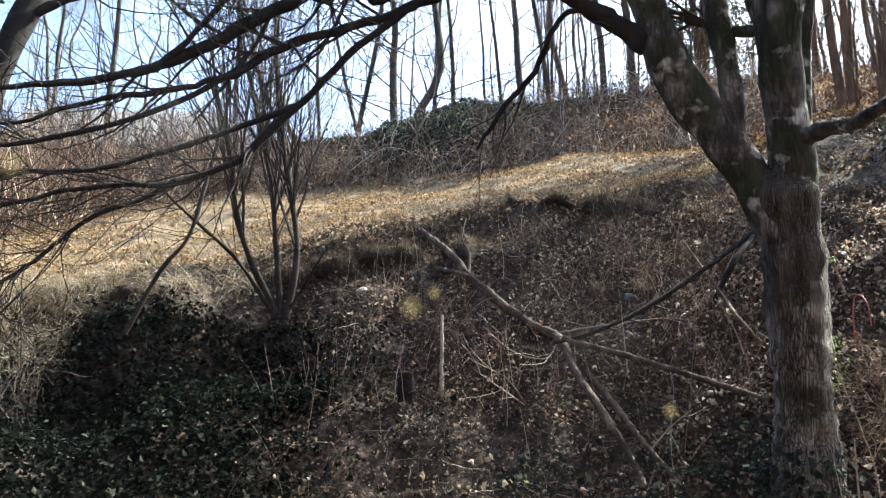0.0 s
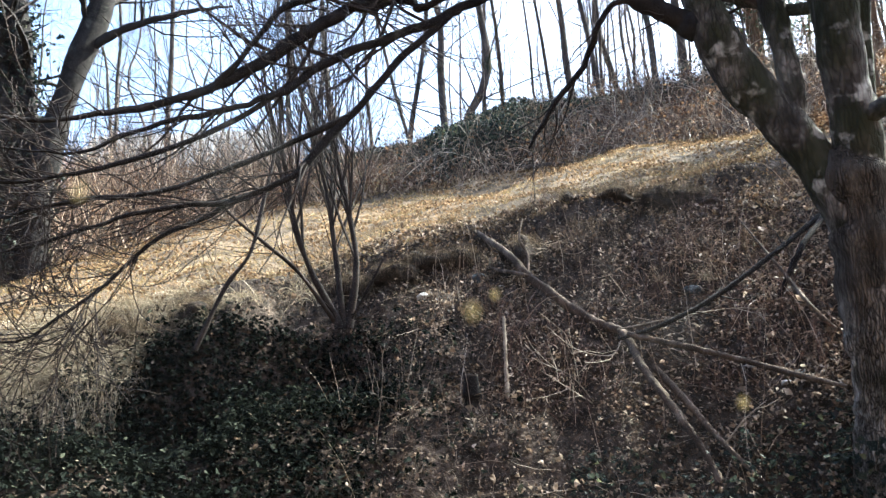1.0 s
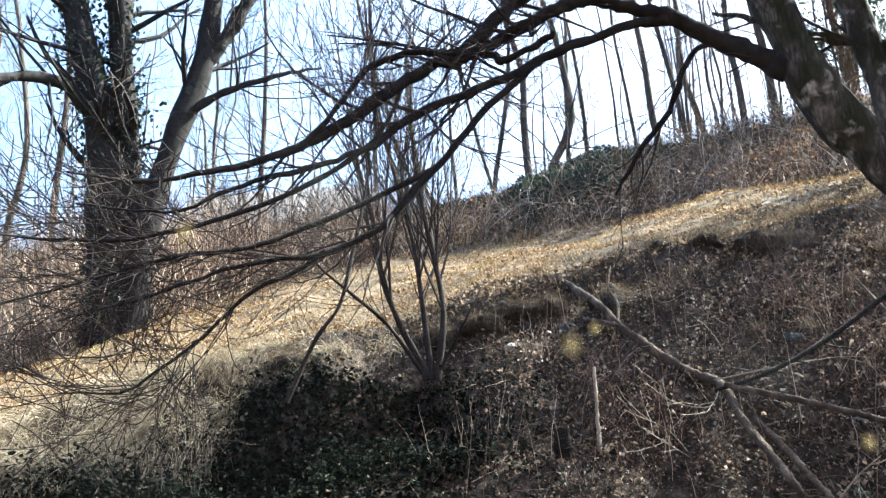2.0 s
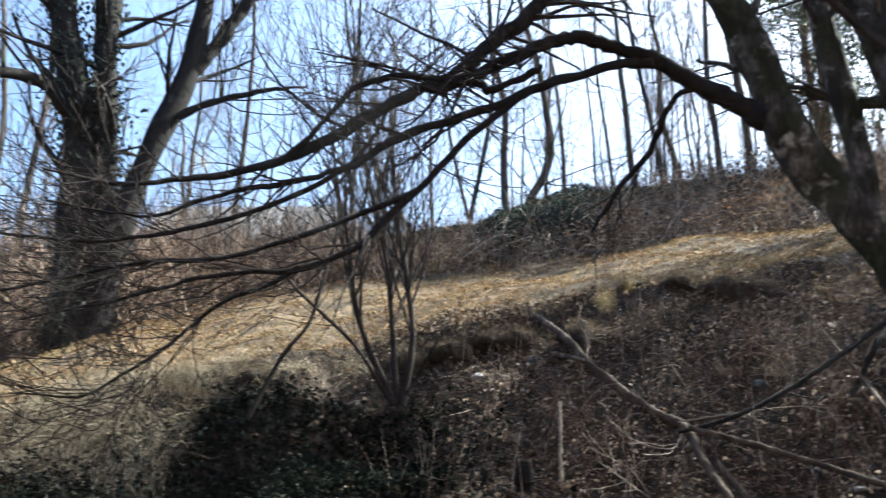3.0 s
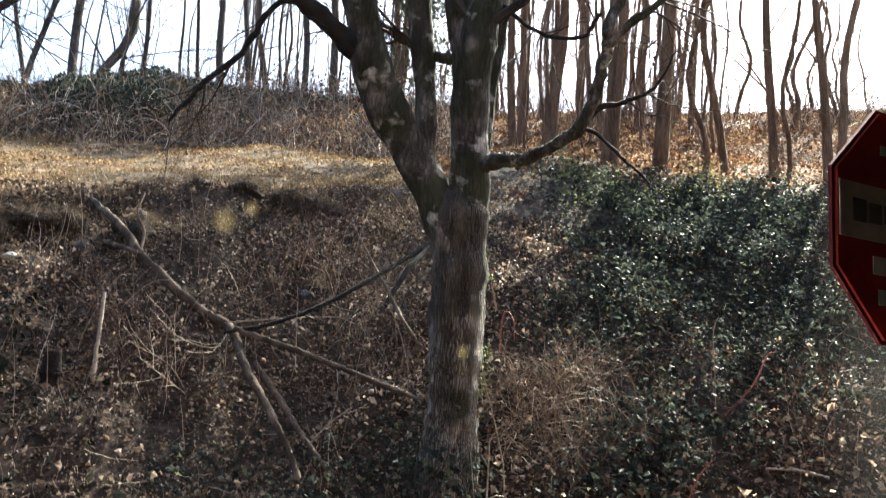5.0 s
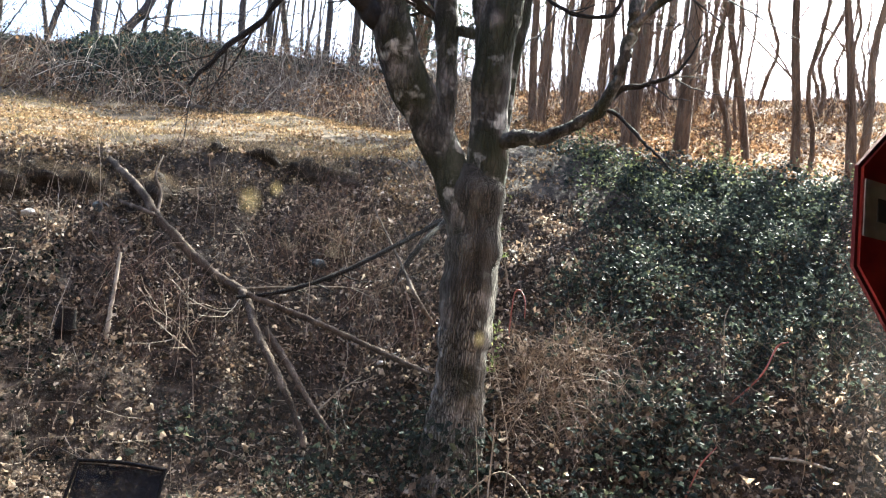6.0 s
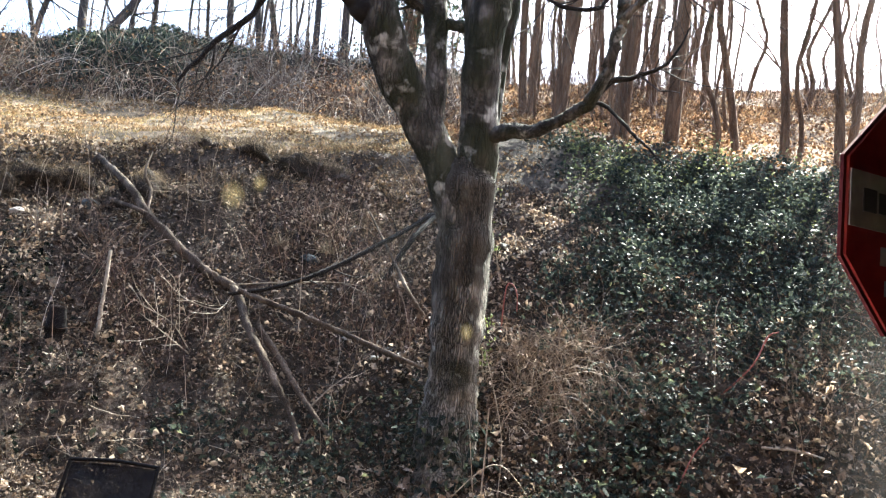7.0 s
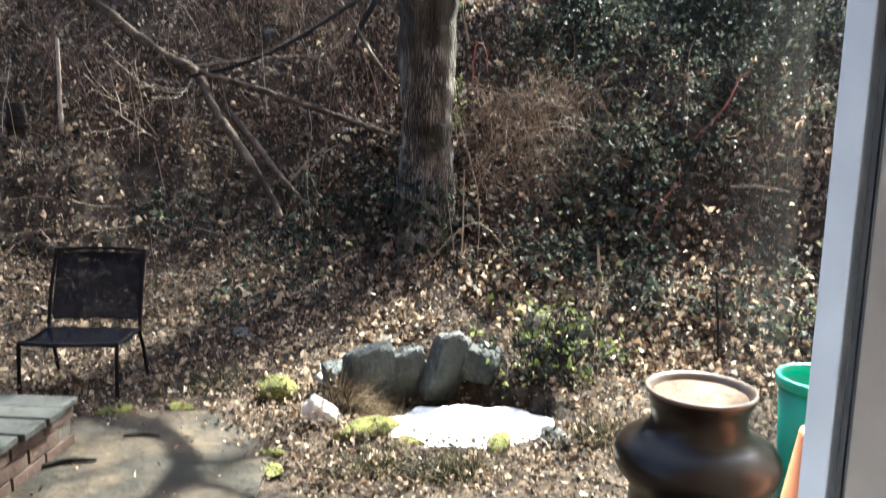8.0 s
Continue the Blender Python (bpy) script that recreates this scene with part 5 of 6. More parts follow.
    for n in range(7):
        a, d = radians(rng.uniform(29, 45)), rng.uniform(16, 22)
        plant(n + 3, d * math.sin(a), d * math.cos(a), rng.uniform(-3, 3), rng.uniform(0.19, 0.23), "straight bare tree back on the leaf-covered slope", "bare trees on the slope", 0.9)
    for n in range(84):
        a = radians(rng.uniform(-45, 30) if n % 8 else rng.uniform(30, 42))
        d = rng.uniform(25, 46)
        plant(n, d * math.sin(a), d * math.cos(a), rng.uniform(-4, 4), rng.uniform(0.08, 0.24), "slender bare tree far back in the wood", "bare trees far back", 0.8 if a > 0.25 and d < 33 else 1.0)
    for n in range(34):
        a = radians(rng.uniform(42, 63))
        d = rng.uniform(19, 38)
        plant(n, d * math.sin(a), d * math.cos(a), rng.uniform(-3, 3), rng.uniform(0.06, 0.2), "slender bare tree beyond the leaf-covered slope", "bare trees far back", 0.55 if d < 28 else 0.85)
    for n in range(44):
        a, d = radians(rng.uniform(12, 24) if n % 2 == 0 else rng.uniform(24, 44)), rng.uniform(22.5, 32)
        plant(n, d * math.sin(a), d * math.cos(a), rng.uniform(-3, 3), rng.uniform(0.06, 0.17), "bare tree close-grown on the ridge", "bare trees far back", 1.05)
    for ob in kinds + slim + dense + grey + slim_grey:
        for o in (*ob.children_recursive, ob):
            bpy.data.objects.remove(o)


def build_ivy_trees():
    """Two old trees at the terrace's low end: one with ivy on two trunks, one leaning."""
    rng = np.random.default_rng(31)
    g = float(land(-7.2, 13.2))
    tree = thing("tree", "old twin-trunked tree clad in ivy behind the thicket", "tree")
    rows = [[(-7.30, 13.1, g - 0.2, 0.42), (-7.40, 13.06, g + 0.8, 0.33), (-7.51, 13.02, 6.3, 0.30), (-7.77, 12.87, 7.93, 0.275), (-8.07, 12.68, 9.38, 0.26), (-8.41, 12.46, 11.37, 0.22), (-8.83, 12.17, 14.21, 0.11)], [(-7.08, 13.26, g + 0.1, 0.33), (-7.12, 13.24, 5.16, 0.27), (-7.22, 13.19, 6.9, 0.24), (-7.36, 13.11, 8.38, 0.222), (-7.45, 13.05, 10.18, 0.205), (-7.55, 13.0, 12.77, 0.14), (-7.6, 13.0, 15.5, 0.06)]]
    P, R = [], []
    for r in rows:
        limb("trunk", r, 40, 14, BRANCH, tree, rng, 0.07)
        p, q = smooth_path(r, 12)
        P.append(p)
        R.append(q)
    bough = [(-7.8, 12.85, 7.35, 0.13), (-7.91, 12.19, 7.67, 0.112), (-8.15, 11.42, 7.50, 0.098), (-8.36, 10.64, 7.06, 0.073), (-8.56, 9.83, 6.81, 0.03)]
    limb("limb", bough, 24, 9, BRANCH, tree, rng, 0.07)
    P, R = np.array(P), np.array(R)
    bp, br = smooth_path(bough, 12)
    A = sprout(rng, np.concatenate([P, bp[None]]), np.concatenate([R, br[None]]), 46, (1.0, 3.2), (35, 75), 0.2, 0.35, 0.3, 6, 0.3, 1.0, 0.3, 0.008)
    B = sprout(rng, A[0], A[1], 220, (0.4, 1.4), (25, 60), 0.2, 0.35, 0.5, 5, 0.2, 1.0, 0.3, 0.005)
    C = sprout(rng, B[0], B[1], 600, (0.25, 0.8), (20, 60), 0.1, 0.35, 0.6, 4, 0.2, 1.0, 0.4, 0.004)
    tagged(part("branches", joined([tubes(*A, 5), tubes(*B, 4), tubes(*C, 3)]), BRANCH, tree), kind="stuff")
    k = rng.integers(0, 2, 4200)
    t = rng.beta(1.0, 1.5, 4200) * 10.9
    i, f = t.astype(int), (t % 1)[:, None]
    c = P[k, i] * (1 - f) + P[k, i + 1] * f
    w = rng.normal(size=(4200, 3)) * np.array([1, 1, 0.3])
    w /= np.linalg.norm(w, axis=1, keepdims=True)
    at = c + w * (R[k, i][:, None] + rng.exponential(0.10, (4200, 1)))
    part("ivy", leaf_cloud(rng, at, w, 0.085), IVY, tree, "dark ivy on the trunks")["kind"] = "stuff"
    lean = thing("tree", "bare tree leaning out of the thicket", "tree")
    rows = [(-6.95, 13.1, float(land(-6.95, 13.1)) - 0.2, 0.30), (-6.85, 13.1, 4.6, 0.255), (-6.67, 13.13, 5.54, 0.238), (-6.30, 13.32, 7.14, 0.225), (-5.92, 13.49, 8.48, 0.215), (-5.79, 13.54, 9.61, 0.175), (-5.71, 13.58, 11.16, 0.148), (-5.67, 13.59, 13.78, 0.08)]
    side = [(-6.0, 13.45, 8.3, 0.17), (-5.39, 13.60, 9.30, 0.142), (-4.89, 13.68, 10.26, 0.12), (-4.31, 13.87, 11.79, 0.07)]
    low = [(-6.25, 13.35, 7.35, 0.09), (-5.56, 13.42, 7.78, 0.068), (-4.55, 13.69, 8.21, 0.045), (-3.70, 13.84, 8.35, 0.02)]
    P, R = [], []
    for nm, r in (("trunk", rows), ("limb", side), ("limb", low)):
        limb(nm, r, 36, 12, BRANCH, lean, rng, 0.06)
        p, q = smooth_path(r, 10)
        P.append(p)
        R.append(q)
    A = sprout(rng, np.array(P), np.array(R), 34, (0.8, 2.8), (30, 70), 0.25, 0.35, 0.3, 6, 0.35, 1.0, 0.3, 0.008)
    B = sprout(rng, A[0], A[1], 170, (0.4, 1.3), (25, 60), 0.2, 0.35, 0.5, 5, 0.2, 1.0, 0.3, 0.005)
    C = sprout(rng, B[0], B[1], 420, (0.25, 0.8), (20, 60), 0.1, 0.35, 0.6, 4, 0.2, 1.0, 0.4, 0.004)
    tagged(part("branches", joined([tubes(*A, 5), tubes(*B, 4), tubes(*C, 3)]), BRANCH, lean), kind="stuff")


# ---- ground cover ----
def stuff(name, data, material, label, category):
    tagged(part(name, data, material), label, category, kind="stuff")


def build_cover():
    rng = np.random.default_rng(41)
    up = np.array([0, 0, 1.0])

    def dry(at):
        """Off the pond, nearly off the patio, thinned so the shaded hollow stays dark."""
        dx, dy = at[:, 0] - 1.87, at[:, 1] - 3.07
        wet = ((0.9 * dx - 0.43 * dy) / 0.53) ** 2 + ((0.43 * dx + 0.9 * dy) / 0.40) ** 2 < rng.uniform(0.8, 1.1, len(at))
        paved = (at[:, 0] < 0.9) & (at[:, 1] < 3.72) & (rng.uniform(0, 1, len(at)) > 0.03 + 0.5 * np.exp(-((at[:, 0] - 0.9) / 0.1) ** 2) + 0.4 * np.exp(-((at[:, 1] - 3.75) / 0.12) ** 2))
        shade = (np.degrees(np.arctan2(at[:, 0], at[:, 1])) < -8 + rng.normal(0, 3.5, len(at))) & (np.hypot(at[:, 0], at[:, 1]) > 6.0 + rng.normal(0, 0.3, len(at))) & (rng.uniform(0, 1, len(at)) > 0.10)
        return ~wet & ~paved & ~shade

    # fallen leaves on the yard and the bank: whole ones in drifts, crumbled ones everywhere, pale ones mostly in the
    # yard and to the right
    at, nor = spots(rng, 118000, (-42, 64), (2.5, 9.7))
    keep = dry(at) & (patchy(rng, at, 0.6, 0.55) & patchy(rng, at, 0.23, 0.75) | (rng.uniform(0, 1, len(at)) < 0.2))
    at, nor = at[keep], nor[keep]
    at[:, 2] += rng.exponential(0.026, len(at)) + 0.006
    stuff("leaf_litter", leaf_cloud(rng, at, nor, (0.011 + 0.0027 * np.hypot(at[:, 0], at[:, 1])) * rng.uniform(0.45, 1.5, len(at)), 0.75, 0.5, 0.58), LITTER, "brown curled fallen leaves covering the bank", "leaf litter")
    at, nor = spots(rng, 150000, (-42, 64), (2.6, 9.8))
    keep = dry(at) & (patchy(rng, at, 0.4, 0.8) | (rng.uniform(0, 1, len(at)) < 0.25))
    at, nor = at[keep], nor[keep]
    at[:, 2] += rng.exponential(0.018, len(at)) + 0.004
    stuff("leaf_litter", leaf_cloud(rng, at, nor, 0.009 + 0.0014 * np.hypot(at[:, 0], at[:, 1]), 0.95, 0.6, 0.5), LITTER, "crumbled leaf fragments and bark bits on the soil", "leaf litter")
    at, nor = spots(rng, 46000, (24, 66), (4.2, 10.6))
    low = np.clip((9.2 - np.hypot(at[:, 0], at[:, 1])) / 2.6, 0.1, 1) * np.clip((44 - np.degrees(np.arctan2(at[:, 0], at[:, 1]))) / 8, 0.6, 1)
    keep = patchy(rng, at, 0.5, 0.72) & (rng.uniform(0, 1, len(at)) < low)
    at, nor = at[keep], nor[keep]
    at[:, 2] += rng.exponential(0.03, len(at)) + 0.01
    stuff("leaf_litter", leaf_cloud(rng, at, nor, 0.046 * rng.uniform(0.5, 1.4, len(at)), 0.7, 0.5, 0.62), LITTER, "brown fallen leaves lying between the ivy", "leaf litter")
    at, nor = spots(rng, 42000, (-30, 64), (2.4, 8.6))
    deg = np.degrees(np.arctan2(at[:, 0], at[:, 1]))
    d = np.hypot(at[:, 0], at[:, 1])
    keep = dry(at) & (patchy(rng, at, 0.5, 0.36) & (rng.uniform(0, 1, len(at)) < np.interp(deg, [-30, 5, 18, 30, 40], [0.05, 0.12, 0.4, 0.5, 0.5]) * np.clip((8.4 - d) / 1.6, 0.25, 1)) | ((d < 6.3) & patchy(rng, at, 0.35, 0.5) & (rng.uniform(0, 1, len(d)) < 0.35)))
    at, nor = at[keep], nor[keep]
    at[:, 2] += rng.exponential(0.03, len(at)) + 0.015
    stuff("leaf_litter", leaf_cloud(rng, at, nor, (0.008 + 0.0046 * np.hypot(at[:, 0], at[:, 1])) * rng.uniform(0.5, 1.5, len(at)), 0.7, 0.45, 0.55), PALE_LITTER, "pale curled leaves lying in drifts", "leaf litter")
    at, nor = spots(rng, 92000, (26, 66), (11.2, 23.5))
    at = at[patchy(rng, at, 1.4, 0.7) | (rng.uniform(0, 1, len(at)) < 0.3)]
    nor = np.tile(up, (len(at), 1))
    at[:, 2] += rng.exponential(0.02, len(at)) + 0.01
    stuff("leaf_litter", leaf_cloud(rng, at, nor, 0.045, 0.5, 0.5, 0.6), RUSTY, "brown fallen leaves on the wooded slope", "leaf litter")
    # ivy: the right-hand bank, the dark hollow, the yard's foot, the ridge
    at, nor = spots(rng, 104000, (25, 68), (4.8, 13.4))
    d, deg = np.hypot(at[:, 0], at[:, 1]), np.degrees(np.arctan2(at[:, 0], at[:, 1]))
    n1, n2 = drift(at[:, 0] * 0.8, at[:, 1] * 0.8, 7), drift(at[:, 0] * 3.0, at[:, 1] * 3.0, 9)
    lush = np.clip((d - 6.6) / 2.6, 0, 1) * np.clip((12.6 - d) / 1.2, 0, 1)
    chance = np.clip(1.7 * (n1 - 0.5) + 1.1 * (n2 - 0.5) + 0.34 + 0.6 * lush, 0.03, 1)
    chance *= np.clip((deg - 33) / 6 + 2.6 * (n1 - 0.5), 0, 1) * np.clip((11.9 + 1.0 * (n1 - 0.5) - d) / 0.7, 0, 1)
    # the vine heap smothers the ivy beside the tree
    chance *= 1 - 0.9 * np.exp(-(((at[:, 0] - 4.05) / 0.75) ** 2) - ((at[:, 1] - 5.5) / 0.6) ** 2)
    keep = rng.uniform(0, 1, len(d)) < chance
    at, nor, n1, n2 = at[keep], nor[keep], n1[keep], n2[keep]
    at[:, 2] += rng.gamma(2.0, 0.045, len(at)) * (0.35 + 1.5 * n2) + 0.22 * np.clip(n1 - 0.5, 0, 1)
    stuff("ivy", leaf_cloud(rng, at, nor * 0.6 + up * 0.5 + np.array([0, -0.3, 0]), 0.050, 0.65, 0.3, 0.72), IVY, "dark ivy carpeting the bank", "ivy")
    at, nor = spots(rng, 44000, (-40, 12), (5.4, 8.8))
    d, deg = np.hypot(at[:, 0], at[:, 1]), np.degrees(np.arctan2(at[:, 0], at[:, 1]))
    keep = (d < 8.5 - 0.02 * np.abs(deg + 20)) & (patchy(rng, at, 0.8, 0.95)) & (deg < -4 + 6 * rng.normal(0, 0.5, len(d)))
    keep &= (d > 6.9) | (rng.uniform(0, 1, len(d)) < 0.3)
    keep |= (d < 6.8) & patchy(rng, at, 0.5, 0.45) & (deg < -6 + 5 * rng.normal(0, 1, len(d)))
    at, nor = at[keep], nor[keep]
    at[:, 2] += rng.gamma(2.0, 0.045, len(at))
    stuff("ivy", leaf_cloud(rng, at, nor * 0.6 + up * 0.5, 0.05, 0.6), SHADED_IVY, "ivy with the hollow's shade in its leaf colour", "ivy")
    at, nor = spots(rng, 4200, (8, 34), (4.9, 6.6))
    at = at[patchy(rng, at, 0.5, 0.3)]
    at[:, 2] += rng.gamma(2.0, 0.045, len(at))
    stuff("ivy", leaf_cloud(rng, at, np.tile(up, (len(at), 1)), 0.045, 0.7), IVY, "sparse ivy sprigs at the bank's foot", "ivy")
    at, nor = spots(rng, 34000, (-12, 30), (20.4, 23.0))
    deg = np.degrees(np.arctan2(at[:, 0], at[:, 1]))
    mound = np.interp(deg, [-12, -5, 0, 5, 9, 14, 30], [0.3, 0.55, 0.7, 0.65, 0.5, 0.3, 0.25]) * (0.55 + 0.9 * drift(at[:, 0] * 0.9, at[:, 1] * 0.9))
    at[:, 2] += mound * rng.beta(3.0, 1.3, len(at))
    stuff("ivy", leaf_cloud(rng, at, np.tile([0, -0.4, 0.8], (len(at), 1)), 0.075, 0.7), IVY, "ivy mounding over the ridge", "ivy")
    at, nor = spots(rng, 26000, (-5, 10), (16.6, 22.0))
    d, deg = np.hypot(at[:, 0], at[:, 1]), np.degrees(np.arctan2(at[:, 0], at[:, 1]))
    heap = np.clip(1.15 - ((deg - 3) / 6.5) ** 2, 0, 1) * np.clip((d - 16.6) / 1.4, 0, 1) * (0.45 + 1.1 * drift(at[:, 0] * 0.7, at[:, 1] * 0.7, 2))
    keep = heap > 0.34 + 0.2 * rng.normal(0, 1, len(d))
    at[:, 2] += 0.85 * heap * rng.beta(2.0, 1.0, len(d))
    at = at[keep]
    stuff("ivy", leaf_cloud(rng, at, np.tile([0, -0.5, 0.7], (len(at), 1)), 0.085, 0.7), IVY, "dark ivy heaped over the brush below the ridge", "ivy")
    at, nor = spots(rng, 8200, (35, 58), (9.2, 11.9))
    keep = patchy(rng, at, 0.6, 0.42) & (rng.uniform(0, 1, len(at)) < np.clip((np.hypot(at[:, 0], at[:, 1]) - 8.9) / 2.4, 0.2, 1))
    at, nor = at[keep], nor[keep]
    at[:, 2] += 0.06 + rng.gamma(2.0, 0.05, len(at))
    stuff("ivy", leaf_cloud(rng, at, nor + up, 0.038, 0.7, 0.3, 0.6), SUNLIT_IVY, "pale yellow-green ivy leaves, sunlight painted into their colour", "ivy")
    # terrace grass and the straw that hangs over its edge
    at, nor = spots(rng, 60000, (-46, 31), (9.0, 16.6))
    d, deg = np.hypot(at[:, 0], at[:, 1]), np.degrees(np.arctan2(at[:, 0], at[:, 1]))
    keep = (d > np.interp(deg, AZ, EDGE_D) - 0.1) & (patchy(rng, at, 0.9, 0.55) | (rng.uniform(0, 1, len(d)) < 0.22))
    at, nor = at[keep], nor[keep]
    stuff("grass", blades(rng, at, nor + rng.normal(0, 0.8, at.shape), 0.075, 0.009, 1.2), TURF_BLADE, "short winter grass on the terrace", "grass")
    at, nor = spots(rng, 42000, (-46, -6), (7.4, 9.8))
    d, deg = np.hypot(at[:, 0], at[:, 1]), np.degrees(np.arctan2(at[:, 0], at[:, 1]))
    edge = np.interp(deg, AZ, EDGE_D)
    low = np.clip((-19 - deg) / 6, 0, 1)
    keep = (d > edge - 0.4 - 0.8 * low) & (d < edge + 0.4) & (patchy(rng, at, 0.45, 0.34) | ((rng.uniform(0, 1, len(d)) < 0.75 * low) & patchy(rng, at, 0.7, 0.75)))
    at, nor = at[keep], nor[keep]
    stuff("dry_grass", blades(rng, at, nor + np.array([0, -0.7, 0.1]) + rng.normal(0, 0.4, at.shape), 0.36 + 0.28 * low[keep], 0.007, 2.8, 6), PALE_STRAW, "long straw-coloured grass hanging over the bank", "grass")
    at, nor = spots(rng, 15000, (-10, 30), (8.3, 10.8))
    keep = patchy(rng, at, 0.35, 0.4)
    at, nor = at[keep], nor[keep]
    stuff("dry_grass", blades(rng, at, nor + np.array([0, -0.5, 0.3]) + rng.normal(0, 0.45, at.shape), 0.22, 0.005, 1.9, 5), DULL_STRAW, "tufts of dry grass along the eroded edge", "grass")
    at, nor = spots(rng, 52000, (-46, 34), (9.0, 16.6))
    keep = patchy(rng, at, 0.7, 0.6)
    at, nor = at[keep], nor[keep]
    at[:, 2] += 0.02 + rng.exponential(0.015, len(at))
    stuff("leaf_litter", leaf_cloud(rng, at, nor, 0.032, 0.6, 0.45), GOLD_LITTER, "scattered brown leaves on the terrace grass", "leaf litter")
    # leaf flecks, added to bring sunlit glints into the brush
    at, nor = spots(rng, 32000, (-46, 29), (15.6, 22.4))
    keep = patchy(rng, at, 0.9, 0.5)
    at, nor = at[keep], nor[keep]
    at[:, 2] += rng.gamma(2.0, 0.2, len(at))
    stuff("dead_leaves", leaf_cloud(rng, at, nor, 0.05, 1.0, 0.4), RUSTY, "dead leaves added to the brush as sunlit flecks", "dead leaves")
    at, nor = spots(rng, 8000, (-14, 28), (15.9, 21.5))
    keep = patchy(rng, at, 1.3, 0.22)
    at, nor = at[keep], nor[keep]
    at[:, 2] += rng.gamma(2.5, 0.16, len(at))
    stuff("ivy", leaf_cloud(rng, at, nor, 0.07, 0.9), IVY, "ivy climbing through the brush", "ivy")
    # brush on the rise behind the terrace, the thicket at its low end, saplings in the wood
    at, nor = spots(rng, 14000, (-14, 29), (15.7, 22.6))
    at = at[patchy(rng, at, 1.2, 0.6) & patchy(rng, at, 0.5, 0.8)]
    stuff("brush", tubes(*stems(rng, at, rng.normal(0, 0.5, at.shape) + up, 0.95, 0.006, 1.4, 0.5), 3), BRUSH, "tangled brown brush below the ridge", "brush")
    at, nor = spots(rng, 2100, (-14, 29), (15.7, 21.5))
    stuff("brush", tubes(*stems(rng, at, rng.normal(0, 0.8, at.shape) + up, 1.6, 0.0065, 2.4, 0.35, 8), 3), VINE, "pale arching canes in the brush", "brush")
    at, nor = spots(rng, 8000, (-50, -10), (14.6, 23))
    at = at[patchy(rng, at, 1.0, 0.75)]
    stuff("brush", tubes(*stems(rng, at, rng.normal(0, 0.4, at.shape) + up, 1.7, 0.0075, 0.7), 3), BRUSH, "tall brown thicket at the terrace's low end", "brush")
    at, nor = spots(rng, 2300, (27, 66), (13, 24))
    at = at[patchy(rng, at, 1.3, 0.6)]
    stuff("brush", tubes(*stems(rng, at, rng.normal(0, 0.45, at.shape) + up, 0.9, 0.005, 0.9, 0.5), 3), BRUSH, "thin brush among the trees on the slope", "brush")
    at, nor = spots(rng, 3000, (30, 66), (18, 25))
    at = at[patchy(rng, at, 1.6, 0.5)]
    stuff("brush", tubes(*stems(rng, at, rng.normal(0, 0.4, at.shape) + up, 1.5, 0.007, 0.8, 0.45, 6), 3), BRUSH, "tall thin brush along the crest of the slope", "brush")
    at, nor = spots(rng, 3000, (3, 29), (6.9, 9.8))
    log = np.abs(at[:, 0] - np.interp(at[:, 1], [6, 7.3, 8, 9.4], [1.9, 1.6, 0.9, 0.42])) < 0.25
    at = at[patchy(rng, at, 0.6, 0.45) & ~log]
    stuff("brambles", tubes(*stems(rng, at, rng.normal(0, 0.6, at.shape) + up, 0.42, 0.0032, 1.5), 3), BRAMBLE, "reddish dry brambles on the bank", "brambles")
    at, nor = spots(rng, 1200, (-16, 30), (5.2, 9.2))
    at = at[dry(at)]
    stuff("dry_stems", tubes(*stems(rng, at, rng.normal(0, 0.7, at.shape) + up * 0.7, 0.30, 0.0024, 1.2), 3), PALE_STEM, "thin dry stems among the leaves", "stems")
    at, nor = spots(rng, 120, (-8, 28), (6.2, 8.8))
    stuff("dry_stems", tubes(*stems(rng, at, rng.normal(0, 0.22, at.shape) + up, 0.62, 0.0036, 0.4, 0.2, 7), 3), VINE, "upright dead stalks on the bank", "stems")
    # twigs shed by the trees lie flat on the leaves
    at, nor = spots(rng, 900, (-20, 60), (4.6, 9.0))
    at = at[dry(at)]
    at[:, 2] += 0.03
    way = rng.normal(0, 1, at.shape)
    way[:, 2] = 0.08 + 0.45 * way[:, 1] * np.clip((np.hypot(at[:, 0], at[:, 1]) - 5.5) / 1.0, 0, 1)
    stuff("shed_twigs", tubes(*stems(rng, at, way, 0.34, 0.0026, 0.1, 0.45, 7), 4), PALE_STEM, "broken twigs lying on the leaves", "twigs")
    # a heap of vines beside the tree
    for n, ln, rad, fall, wander, label in ((800, 0.55, 0.0026, 1.7, 0.7, "tangled heap of pale dry vines beside the tree"), (420, 0.85, 0.0030, 2.4, 0.45, "long vines arching out of the heap beside the tree")):
        a, r = rng.uniform(0, 2 * np.pi, n), np.sqrt(rng.uniform(0, 1, n))
        x, y = 4.02 + 0.68 * r * np.cos(a) - 0.1 * r * np.sin(a), 5.48 + 0.55 * r * np.sin(a)
        at = np.stack([x, y, land(x, y)], 1)
        stuff("dry_vines", tubes(*stems(rng, at, rng.normal(0, 0.9, at.shape) + 0.8 * up, ln * (1 - 0.45 * r), rad, fall, wander, 11), 3), PALE_STEM if ln > 0.6 else VINE, label, "vines")
    at, nor = spots(rng, 220, (36, 64), (5.0, 11.0))
    at = at[patchy(rng, at, 0.6, 0.4)]
    stuff("dry_stems", tubes(*stems(rng, at, rng.normal(0, 0.5, at.shape) + up, 0.5, 0.0019, 0.9, 0.4, 7), 3), PALE_STEM, "thin pale stems in the ivy", "stems")
